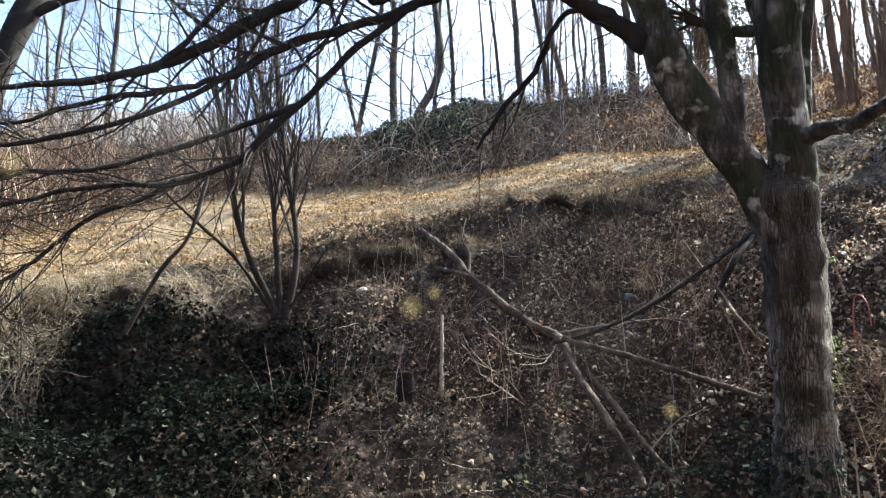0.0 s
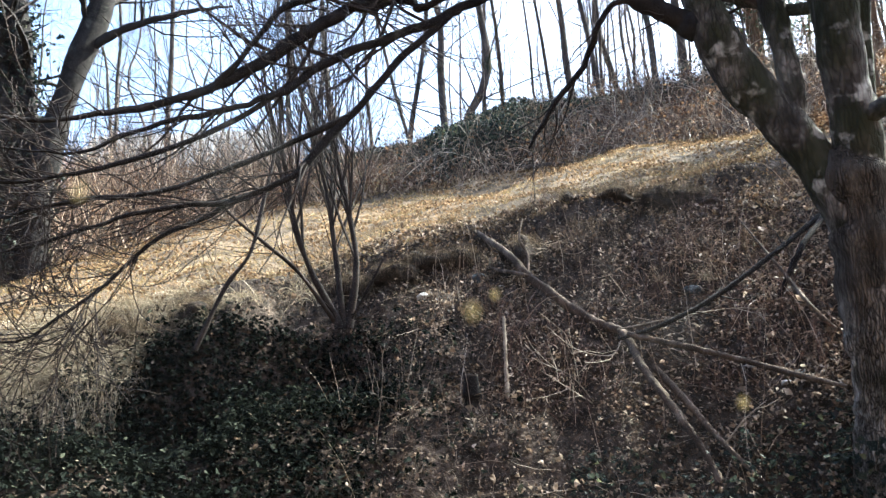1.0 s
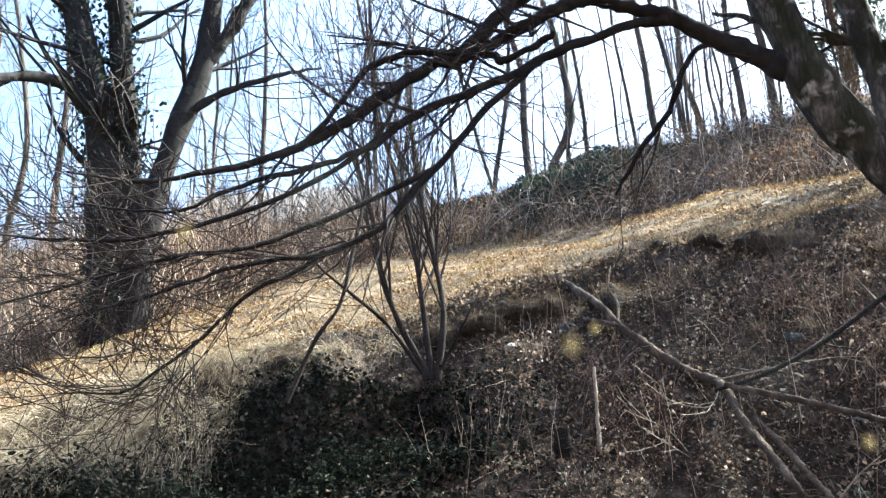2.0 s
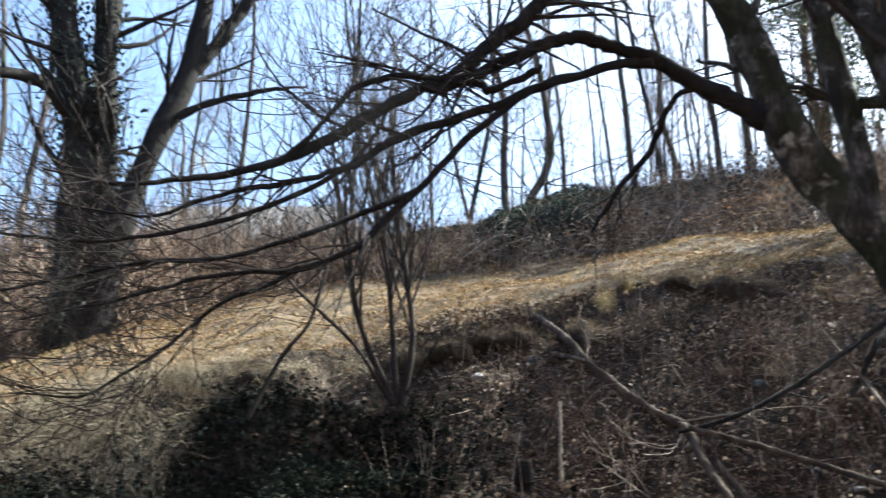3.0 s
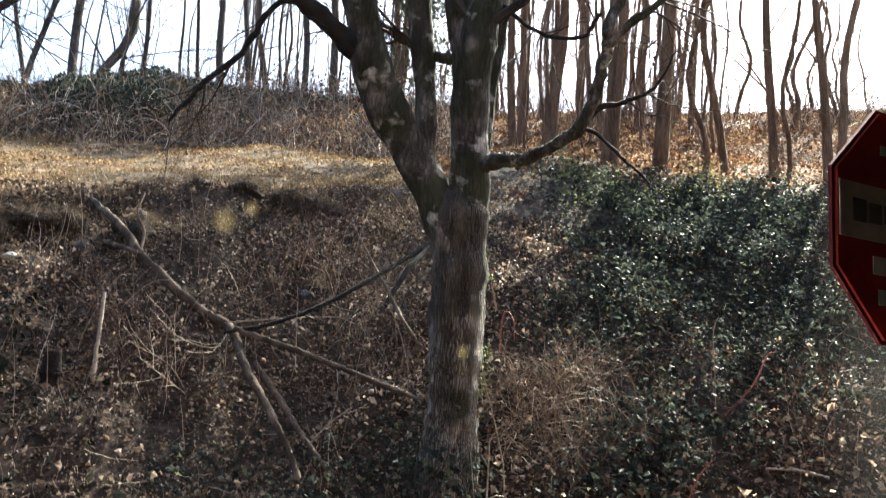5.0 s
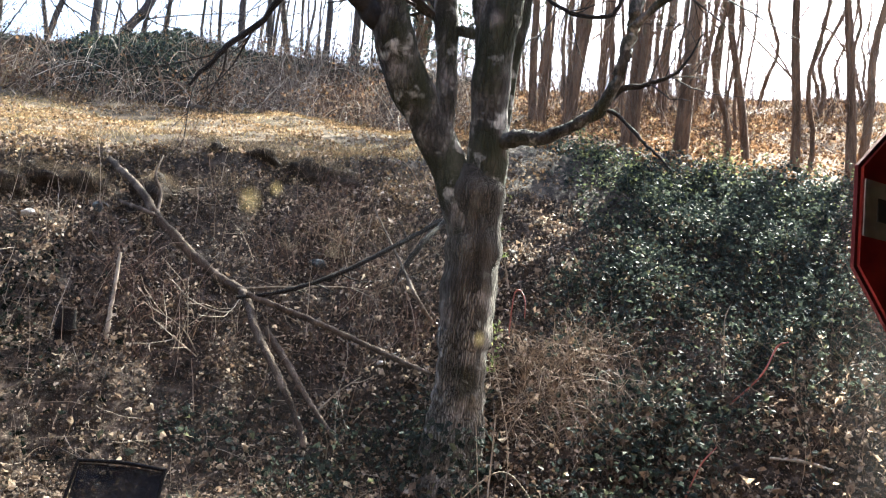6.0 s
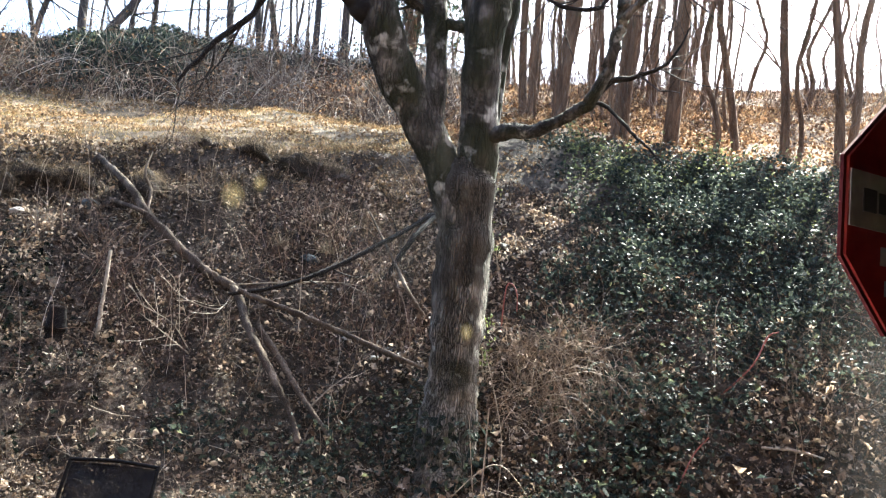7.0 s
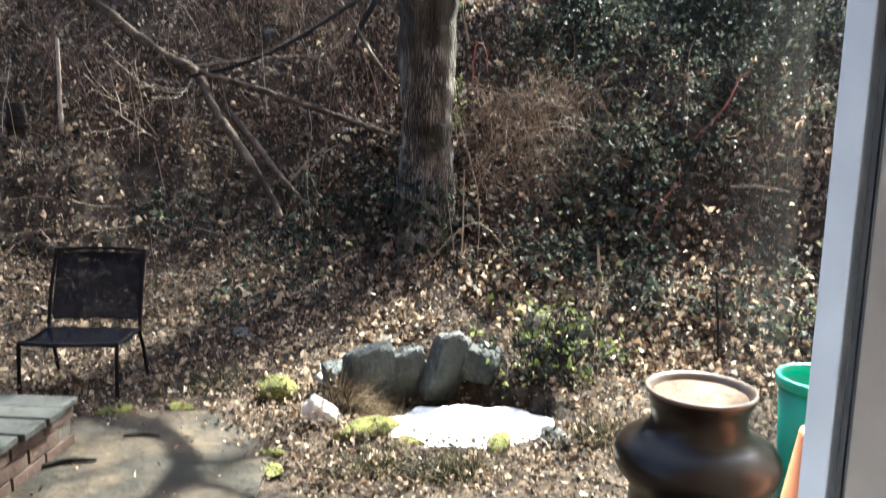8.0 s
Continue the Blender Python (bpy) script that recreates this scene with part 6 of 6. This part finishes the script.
    at, nor = spots(rng, 150, (50, 58), (6.4, 8.0))
    stuff("dry_stems", tubes(*stems(rng, at, rng.normal(0, 0.6, at.shape) + up, 0.7, 0.0019, 2.0, 0.5, 9), 3), PALE_STEM, "clump of pale arching stems in the ivy", "stems")


def build_turf_clumps():
    """Broken turf along the eroded edge: clods of soil with dry grass hanging over them."""
    rng = np.random.default_rng(45)
    for x, y, w, h in ((-0.55, 8.75, 0.26, 0.15), (-0.12, 8.95, 0.30, 0.19), (0.24, 9.0, 0.22, 0.18), (0.90, 8.72, 0.21, 0.24), (1.57, 9.4, 0.17, 0.12), (2.05, 9.15, 0.24, 0.13), (2.55, 9.0, 0.30, 0.17), (2.92, 8.95, 0.24, 0.15), (-1.0, 8.75, 0.24, 0.15), (-3.3, 8.2, 0.26, 0.15), (-2.6, 8.4, 0.24, 0.15)):
        z = float(land(x, y))
        clod = thing("turf_clump", "overhanging clump of soil and dry grass on the eroded edge", "turf clump", "turf clumps on the edge", at=(x, y, z))
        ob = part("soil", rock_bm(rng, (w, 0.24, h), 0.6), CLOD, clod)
        for p in ob.data.polygons:
            p.use_smooth = True
        n = int(1000 * w / 0.3)
        a = rng.uniform(0, 2 * np.pi, n)
        r = np.sqrt(rng.uniform(0, 1, n))
        at = np.stack([w * r * np.cos(a), 0.01 + 0.24 * r * np.sin(a), h * np.sqrt(1 - 0.85 * r * r)], 1)
        part("grass", blades(rng, at, rng.normal(0, 0.5, at.shape) + np.array([0, -0.6, 0.5]), 0.20, 0.004, 2.8, 5), DULL_STRAW, clod, "dry hanging grass")["kind"] = "stuff"


def build_bank_pieces():
    """Stones, a cut stump and two straw tufts on the bank."""
    rng = np.random.default_rng(46)
    for x, y, s, m, l in ((2.39, 7.67, 0.09, STONE, "mossy grey stone half buried in the bank"), (2.51, 6.73, 0.06, PALE_STONE, "pale stone lying in the leaves"), (2.80, 6.44, 0.075, STONE, "grey stone lying in the leaves"), (2.66, 6.40, 0.05, PALE_STONE, "small pale stone lying in the leaves"), (0.38, 8.55, 0.10, STONE, "dull grey stone below the eroded edge"), (0.60, 8.35, 0.05, PALE_STONE, "small pale stone below the eroded edge"), (-0.23, 8.36, 0.075, PALE_STONE, "pale angular stone on the dark soil")):
        ob = part("stone", rock_bm(rng, (s, 0.8 * s, 0.6 * s), 0.3), m)
        ob.matrix_basis = pose(x, y, float(land(x, y)) + 0.2 * s, rng.uniform(-15, 15), rng.uniform(-15, 15), rng.uniform(0, 180))
        tagged(ob, l, "stone", "stones on the bank")
    x, y = 0.19, 7.05
    stump = thing("stump", "short dark cut stump with a pale top", "tree stump", at=(x, y, float(land(x, y))))
    rows = [(0, 0.02, -0.4, 0.095), (0, 0.01, 0.02, 0.074), (0.004, 0, 0.12, 0.068), (0.0, 0, 0.27, 0.066)]
    limb("trunk", rows, 14, 14, BRANCH, stump, rng, 0.08)
    part("cut_top", lathe([(0.0, 0.2745), (0.05, 0.273), (0.064, 0.268), (0.066, 0.255)], 20), DEADWOOD, stump, "pale weathered cut face")
    for x, y in ((2.56, 7.72), (2.15, 7.86)):
        at = np.array([x, y, float(land(x, y))]) + rng.normal(0, 1, (130, 3)) * np.array([0.05, 0.04, 0])
        tagged(part("grass_tuft", blades(rng, at, rng.normal(0, 0.45, at.shape) + np.array([0, -0.3, 1.0]), 0.22, 0.004, 2.2, 6), PALE_STRAW), "bright tuft of dry straw on the bank", "grass tuft", "straw tufts on the bank")


def build_evergreen(seed, x, y):
    """A dark evergreen behind the maple, high on the slope."""
    rng = np.random.default_rng(seed)
    g = float(land(x, y))
    tree = thing("evergreen_tree", "dark ragged evergreen tree behind the bare maple", "tree", at=(x, y, g))
    rows = [(0, 0, -0.3, 0.15), (0.05, 0, 1.8, 0.12), (-0.1, 0.1, 4.4, 0.095), (0.1, 0, 7.4, 0.06), (0, 0, 9.8, 0.02)]
    limb("trunk", rows, 30, 10, FAR_BARK, tree, rng, 0.06)
    P, R = smooth_path(rows, 12)
    A = sprout(rng, P[None], R[None], 56, (0.9, 2.6), (50, 85), 0.2, 0.2, 0.25, 6, 0.12, 0.97, 0.25, 0.008)
    B = sprout(rng, A[0], A[1], 380, (0.4, 1.2), (25, 60), 0.1, 0.25, 0.5, 5, 0.25, 1.0, 0.3, 0.004)
    tagged(part("branches", joined([tubes(*A, 5), tubes(*B, 3)]), FAR_BARK, tree), kind="stuff")
    k, j = rng.integers(0, len(B[0]), 9000), rng.integers(1, 5, 9000)
    at = B[0][k, j] + rng.normal(0, 0.13, (9000, 3))
    tagged(part("leaves", leaf_cloud(rng, at, rng.normal(0, 1, at.shape), 0.10, 0.5, 0.2, 0.4), PINE, tree, "dark evergreen leaves"), kind="stuff")


build_evergreen(33, 9.3, 22.1)
build_evergreen(34, 11.2, 21.4)
build_turf_clumps()
build_main_tree()
build_shrub()
build_fallen()
build_woods()
build_ivy_trees()
build_cover()
build_bank_pieces()


# ---- the yard below the window ----
def set_rock(name, label, x, y, size, material, rng, turn=0.0, tilt=0.0, lift=0.5, category="stone", group="stones round the pond"):
    ob = part(name, rock_bm(rng, size), material)
    for p in ob.data.polygons:
        p.use_smooth = True
    ob.matrix_basis = pose(x, y, float(land(x, y)) + size[2] * lift, tilt, 0, turn)
    return tagged(ob, label, category, group)


def slab_bm(rng, size):
    """A rough upright slab: a box with broken corners and an uneven face."""
    bm = bmesh.new()
    bmesh.ops.create_cube(bm, size=2.0)
    bmesh.ops.subdivide_edges(bm, edges=bm.edges[:], cuts=7, use_grid_fill=True)
    seed = Vector(rng.uniform(0, 50, 3))
    skew = rng.uniform(-0.25, 0.25, 3)
    for v in bm.verts:
        c = v.co.copy()
        n = (abs(c.x) ** 5 + abs(c.y) ** 5 + abs(c.z) ** 5) ** 0.2
        c /= max(n, 0.75)
        c.x += skew[0] * c.z
        c.z += skew[1] * c.x
        c *= 1 + 0.16 * noise.noise(c * 1.1 + seed) + 0.07 * noise.noise(c * 3.5 + seed)
        v.co = Vector((c.x * size[0], c.y * size[1], c.z * size[2]))
    return bm


def build_pond():
    rng = np.random.default_rng(51)
    up = np.array([0, 0, 1.0])
    a = np.linspace(0, 2 * np.pi, 56, endpoint=False)
    r = 1 + 0.05 * np.sin(3 * a + 1) + 0.03 * np.sin(7 * a)
    u, v = 0.49 * r * np.cos(a), 0.36 * r * np.sin(a)
    ring = np.stack([1.87 + 0.9 * u + 0.43 * v, 3.07 - 0.43 * u + 0.9 * v, -0.055 + 0 * a], 1)
    V = np.vstack([[1.87, 3.07, -0.055], ring])
    F = np.array([[0, 1 + k, 1 + (k + 1) % 56] for k in range(56)])
    tagged(part("water", (V * np.array([1, 1, 1.35]), F), WATER), "dark water of the small garden pond", "pond", kind="structure")
    ring = np.stack([1.89 + 0.84 * (0.9 * u + 0.43 * v), 3.02 + 0.84 * (-0.43 * u + 0.9 * v), -0.055 + 0 * a], 1)
    ring[:, :2] += 0.02 * np.stack([np.sin(9 * a), np.cos(11 * a + 1)], 1)
    sheet_v = np.vstack([[1.89, 3.02, -0.055], ring, ring - np.array([0, 0, 0.012])])
    sheet_f = np.vstack([F, [[1 + k, 57 + k, 1 + (k + 1) % 56] for k in range(56)], [[57 + k, 57 + (k + 1) % 56, 1 + (k + 1) % 56] for k in range(56)]])
    tagged(part("ice_sheet", (sheet_v, sheet_f), ICE), "thin pale sheet of ice on the garden pond", "ice")
    for x, y, s, t, l in ((1.60, 3.55, (0.14, 0.05, 0.15), 12, "upright grey slab behind the pond"), (1.80, 3.58, (0.12, 0.05, 0.14), -5, "broad grey slab with a pale top behind the pond"), (2.02, 3.50, (0.13, 0.055, 0.19), 20, "tall grey slab behind the pond"), (2.24, 3.50, (0.12, 0.09, 0.09), 40, "low dark stone behind the pond"), (1.48, 3.62, (0.09, 0.08, 0.08), 0, "small grey stone at the pond's corner")):
        ob = part("slab_stone", slab_bm(rng, s), STONE)
        ob.matrix_basis = pose(x, y, max(float(land(x, y)), -0.06) + s[2] * 0.8, 12, 0, t)
        tagged(ob, l, "stone", "stones round the pond")
    for x, y, s, m, l in ((1.15, 3.67, (0.12, 0.10, 0.075), MOSS, "rounded mossy stone beside the pond"), (1.36, 3.06, (0.17, 0.09, 0.05), MOSS, "low mossy stone on the pond's rim"), (1.50, 2.93, (0.09, 0.07, 0.045), MOSS, "low mossy stone on the pond's rim"), (1.84, 2.71, (0.12, 0.06, 0.045), MOSS, "mossy stone on the pond's near rim"), (1.69, 2.78, (0.035, 0.03, 0.025), STONE, "small dark stone in the water's edge"), (2.05, 2.62, (0.10, 0.07, 0.04), STONE, "flat stone on the pond's near rim"), (1.45, 3.77, (0.10, 0.06, 0.06), PALE_STONE, "small pale stone above the pond"), (1.26, 4.62, (0.12, 0.07, 0.04), STONE, "flat grey stone in the leaves"), (2.92, 3.90, (0.15, 0.06, 0.10), MOSSY_STONE, "tilted mossy stone under the bush"), (3.10, 3.68, (0.10, 0.05, 0.09), MOSSY_STONE, "pale mossy stone leaning beside the bush"), (2.37, 3.72, (0.12, 0.1, 0.08), STONE, "grey stone under the bush")):
        set_rock("stone", l, x, y, s, m, rng, rng.uniform(0, 180), rng.uniform(-12, 12), 0.5)
    ob = part("white_stone", slab_bm(rng, (0.082, 0.04, 0.05)), WHITE_STONE)
    ob.matrix_basis = pose(1.23, 3.26, 0.05, 10, 38, -35)
    tagged(ob, "pointed white stone beside the pond", "stone", "stones round the pond")
    at = np.array([1.51, 3.36, 0.0]) + rng.normal(0, 1, (2400, 3)) * np.array([0.07, 0.05, 0])
    at[:, 2] = land(at[:, 0], at[:, 1]) + 0.03
    tagged(part("grass_tuft", blades(rng, at, rng.normal(0, 0.5, at.shape) + np.array([0, -0.2, 1.0]), 0.16, 0.008, 1.8, 5), DULL_STRAW), "dry grass tuft at the water's edge", "grass tuft")
    for x, y, n, l in ((1.50, 2.55, 360, "dark grassy plant in front of the pond"), (1.25, 2.72, 300, "dark grassy plant beside the patio's edge"), (2.25, 2.55, 320, "dark grassy plant at the water's near edge"), (0.92, 3.95, 260, "dark grassy plant behind the patio")):
        at = np.array([x, y, float(land(x, y))]) + rng.normal(0, 1, (n, 3)) * np.array([0.09, 0.06, 0])
        tagged(part("grassy_plant", blades(rng, at, rng.normal(0, 0.5, at.shape) + np.array([0, 0, 1.0]), 0.12, 0.006, 1.7, 5), GRASSY), l, "plant", "grassy plants round the pond")
    # evergreen bush over the pond's corner
    bush = thing("bush", "small yellow-green evergreen bush overhanging the pond", "bush", at=(2.58, 3.34, float(land(2.58, 3.34))))
    P, R = stems(rng, rng.normal(0, 0.09, (70, 3)) * np.array([1.2, 0.8, 0]), rng.normal(0, 0.55, (70, 3)) + np.array([0.05, -0.1, 1.0]), 0.42, 0.0045, 0.9, 0.5, 8)
    part("stems", tubes(P, R, 4), TWIG, bush)["kind"] = "stuff"
    # leaves sit on the outer half of the stems, the pale ones at the tips
    low, tip = rng.integers(2, 7, 620), rng.integers(5, 8, 210)
    for name, row, size, skin, label in (("leaves", low, 0.036, IVY, ""), ("new_leaves", tip, 0.036, SHRUB_LEAF, "pale tip leaves")):
        at = P[rng.integers(0, 70, len(row)), row] + rng.normal(0, 0.025, (len(row), 3))
        part(name, leaf_cloud(rng, at, rng.normal(0, 0.6, at.shape) + up, size, 0.7, wide=0.5), skin, bush, label)["kind"] = "stuff"


def build_urn():
    urn = thing("urn", "large dark brown glazed ceramic urn with a flared rim", "urn", at=(1.87, 1.67, -0.035))
    body = part("body", lathe([(0.0, 0.0), (0.17, 0.0), (0.19, 0.02), (0.2, 0.08), (0.205, 0.16), (0.2, 0.22), (0.196, 0.26), (0.2, 0.285), (0.214, 0.305), (0.236, 0.33), (0.252, 0.36), (0.255, 0.385), (0.246, 0.412), (0.222, 0.437), (0.19, 0.456), (0.164, 0.47), (0.15, 0.488), (0.144, 0.515), (0.146, 0.54), (0.154, 0.565), (0.164, 0.582), (0.168, 0.595)], 64), GLAZE, urn)
    part("rim", lathe([(0.168, 0.5945), (0.170, 0.601), (0.166, 0.607), (0.158, 0.606), (0.150, 0.597), (0.144, 0.588), (0.138, 0.578)], 64), GLAZE_RIM, body, "tan inner rim")
    part("soil", lathe([(0.143, 0.584), (0.10, 0.588), (0.04, 0.591), (0.0, 0.592)], 48), SOIL, urn, "dry soil filling")
    urn.rotation_euler = (0, 0, 0.3)


def build_bin():
    b = thing("bin", "teal green plastic bin beside the urn", "bin", at=(2.30, 1.55, -0.03))
    part("body", lathe([(0.0, 0.002), (0.098, 0.0), (0.104, 0.02), (0.136, 0.58), (0.133, 0.58), (0.10, 0.025), (0.0, 0.02)], 48), GREEN_PLASTIC, b)
    part("rim", lathe([(0.135, 0.572), (0.147, 0.576), (0.149, 0.603), (0.146, 0.61), (0.135, 0.609), (0.1325, 0.575)], 48), GREEN_PLASTIC, b)
    pot = thing("plant_pot", "upturned terracotta plant pot beside the urn", "plant pot", at=(1.95, 1.26, 0.0))
    part("body", lathe([(0.0, 0.56), (0.085, 0.56), (0.098, 0.55), (0.165, 0.10), (0.19, 0.10), (0.20, 0.0), (0.185, 0.0), (0.15, 0.1), (0.0, 0.54)], 40), TERRACOTTA, pot)


def tube_part(name, pts, radius, material, parent, label=""):
    P = np.array(pts, float)
    Q, _ = smooth_path(np.c_[P, np.full(len(P), radius)], 6 * len(P))
    return part(name, raw_mesh(name, *tubes(Q[None], np.full((1, len(Q)), radius), 8), smooth=True), material, parent, label)


def build_chair():
    """A low metal garden chair with mesh seat and back."""
    ch = thing("garden_chair", "black metal garden chair with dark mesh seat and back", "chair", at=(0.33, 4.18, float(land(0.33, 4.18))))
    w, seat, top = 0.23, 0.28, 0.66
    for s in (-w, w):
        tube_part("front_leg", [(s, -0.14, seat), (s, -0.15, 0.15), (s, -0.16, 0.0)], 0.0095, BLACK_METAL, ch)
        tube_part("back_leg", [(s, 0.16, seat), (s, 0.22, 0.15), (s, 0.26, 0.0)], 0.0095, BLACK_METAL, ch)
        tube_part("back_post", [(s, 0.17, seat - 0.02), (s, 0.22, 0.46), (s * 0.98, 0.30, top)], 0.0095, BLACK_METAL, ch)
        tube_part("side_rail", [(s, -0.14, seat), (s, 0.0, seat - 0.012), (s, 0.17, seat)], 0.0095, BLACK_METAL, ch)
    tube_part("top_rail", [(-w, 0.30, top), (0, 0.315, top + 0.01), (w, 0.30, top)], 0.0095, BLACK_METAL, ch)
    tube_part("front_rail", [(-w, -0.14, seat), (0, -0.145, seat - 0.005), (w, -0.14, seat)], 0.0095, BLACK_METAL, ch)

    def sheet(f, n=10):
        V = np.array([f(i / n, j / n) for i in range(n + 1) for j in range(n + 1)])
        V = np.vstack([V, V + np.array([0, 0.002, -0.004])])
        k = np.arange(n * (n + 1)).reshape(n, n + 1)[:, :-1].ravel()
        F = np.stack([k, k + 1, k + n + 2, k + n + 1], 1)
        return raw_mesh("sheet", V, np.vstack([F, F[:, ::-1] + (n + 1) ** 2]), True)

    part("seat", sheet(lambda u, v: ((2 * u - 1) * (w - 0.01), -0.14 + 0.32 * v, seat - 0.03 * math.sin(math.pi * v) * math.sin(math.pi * u))), SLING, ch)
    part("backrest", sheet(lambda u, v: ((2 * u - 1) * (w - 0.01), 0.18 + 0.125 * v + 0.02 * math.sin(math.pi * u), seat + 0.04 + (top - seat - 0.05) * v)), SLING, ch)
    ch.rotation_euler = (0, 0, radians(-28))


def build_patio():
    pts = [(-2.0, 0.42), (0.62, 0.42), (0.70, 1.6), (0.72, 2.6), (0.84, 2.82), (0.93, 3.0), (0.90, 3.3), (0.80, 3.62), (0.55, 3.74), (0.2, 3.80), (-0.6, 3.86), (-2.0, 3.86)]
    bm = bmesh.new()
    f = bm.faces.new([bm.verts.new((x, y, -0.06)) for x, y in pts])
    ext = bmesh.ops.extrude_face_region(bm, geom=[f])
    for v in ext["geom"]:
        if isinstance(v, bmesh.types.BMVert):
            v.co.z = 0.014
    bmesh.ops.recalc_face_normals(bm, faces=bm.faces[:])
    bmesh.ops.bevel(bm, geom=[e for e in bm.edges if e.verts[0].co.z > 0 and e.verts[1].co.z > 0], offset=0.008, segments=2, affect="EDGES")
    tagged(part("pavement", bm, PAVING), "worn tan concrete patio with stains and painted dappled shade", "patio", kind="structure")
    rng = np.random.default_rng(61)
    tagged(fallen("stick", "dark stick lying on the patio", [(0.10, 3.27, 0.024, 0.009), (0.19, 3.28, 0.026, 0.010), (0.29, 3.24, 0.024, 0.007)], BRANCH, rng, 6, 0.1), category="stick", group="")
    tagged(fallen("stick", "small dark stick lying on the patio", [(0.42, 3.45, 0.022, 0.006), (0.50, 3.43, 0.023, 0.007), (0.55, 3.38, 0.022, 0.004)], BRANCH, rng, 6, 0.1), category="stick", group="")
    for x, y, w in ((0.88, 2.86, 0.07), (0.93, 3.02, 0.06), (0.70, 3.72, 0.09), (0.42, 3.80, 0.10), (0.12, 3.86, 0.12)):
        set_rock("moss_pad", "bright yellow-green moss pad on the patio's edge", x, y, (w, 0.6 * w, 0.012), MOSS, rng, rng.uniform(0, 180), 0, 1.0, "moss", "moss pads on the patio")


def build_wall():
    """A low brick wall with slate coping at the patio's side."""
    wall = thing("low_wall", "low red brick wall with grey slate coping beside the patio", "wall", at=(0.235, 3.475, 0.0))
    wall.rotation_euler = (0, 0, math.atan2(-0.84, -0.54))
    # local x runs along the wall towards the house, local y to its outer side
    length, width = 2.2, 0.46
    part("core", box_bm((0.012, -width + 0.012, 0.0), (length - 0.012, -0.012, 0.186)), MORTAR, wall, "mortar bed")
    rng = np.random.default_rng(71)
    brick = raw_mesh("brick", *brick_arrays())
    brick.materials.append(BRICK)
    for c in range(3):
        for k in range(10):
            x = k * 0.222 + (0.111 if c % 2 else 0.0)
            if x + 0.21 > length:
                continue
            for y, turn in ((-0.05, 0), (-width + 0.05, 0)):
                b = new("brick", brick)
                b.parent = wall
                b.matrix_basis = pose(x + 0.106, y + rng.normal(0, 0.0015), 0.0315 + 0.0625 * c, 0, 0, rng.normal(0, 0.4))
        for k in range(2):
            b = new("brick", brick)
            b.parent = wall
            b.matrix_basis = pose(0.0505 + rng.normal(0, 0.001), -0.155 - 0.148 * k, 0.0315 + 0.0625 * c, 0, 0, 90)
    x = -0.02
    while x < length:
        w = rng.uniform(0.11, 0.17)
        bm = box_bm((x + 0.008, -width - 0.02 + rng.normal(0, 0.006), 0.188), (x + w - 0.008, 0.02 + rng.normal(0, 0.008), 0.216 + rng.normal(0, 0.003)), 0.005)
        part("coping_slab", bm, SLATE, wall)
        x += w


def brick_arrays():
    bm = box_bm((-0.105, -0.05, -0.028), (0.105, 0.05, 0.028), 0.004)
    bmesh.ops.triangulate(bm, faces=bm.faces[:])
    bm.verts.index_update()
    out = np.array([v.co[:] for v in bm.verts]), np.array([[v.index for v in f.verts] for f in bm.faces])
    bm.free()
    return out


def build_far_house():
    h = thing("house", "distant house with a grey roof behind bare trees", "house", at=(-13.0, 40.0, float(land(-13.0, 40.0))))
    part("wall", box_bm((-4.5, -3, -1.0), (4.5, 3, 5.6)), HOUSE_WALL, h)
    bm = bmesh.new()
    vs = [bm.verts.new(c) for c in ((-4.9, -3.4, 5.4), (4.9, -3.4, 5.4), (4.9, 3.4, 5.4), (-4.9, 3.4, 5.4), (-4.9, 0, 8.2), (4.9, 0, 8.2))]
    for q in ((0, 1, 5, 4), (2, 3, 4, 5), (0, 4, 3), (1, 2, 5), (3, 2, 1, 0)):
        bm.faces.new([vs[i] for i in q])
    bmesh.ops.recalc_face_normals(bm, faces=bm.faces[:])
    part("roof", bm, ROOF, h, "grey shingle roof")
    for x in (-2.8, 0.0, 2.8):
        for z in (1.0, 3.4):
            win = part("window", box_bm((x - 0.6, -3.06, z), (x + 0.6, -2.99, z + 1.4)), WHITE_VINYL, h)
            part("pane", box_bm((x - 0.5, -3.08, z + 0.1), (x + 0.5, -3.055, z + 1.3)), DARK_PANE, win)


def build_reeds():
    rng = np.random.default_rng(81)
    x, y = -1.55, 16.4
    at = np.array([x, y, 0]) + rng.normal(0, 1, (60, 3)) * np.array([0.35, 0.2, 0])
    at[:, 2] = land(at[:, 0], at[:, 1])
    tagged(part("reeds", blades(rng, at, rng.normal(0, 0.35, at.shape) + np.array([0.2, 0, 1.0]), 0.8, 0.02, 1.4, 6), STRAW), "clump of pale bent reeds at the terrace's edge", "reeds", kind="stuff")


build_pond()
build_urn()
build_bin()
build_chair()
build_patio()
build_far_house()
build_reeds()
build_wall()
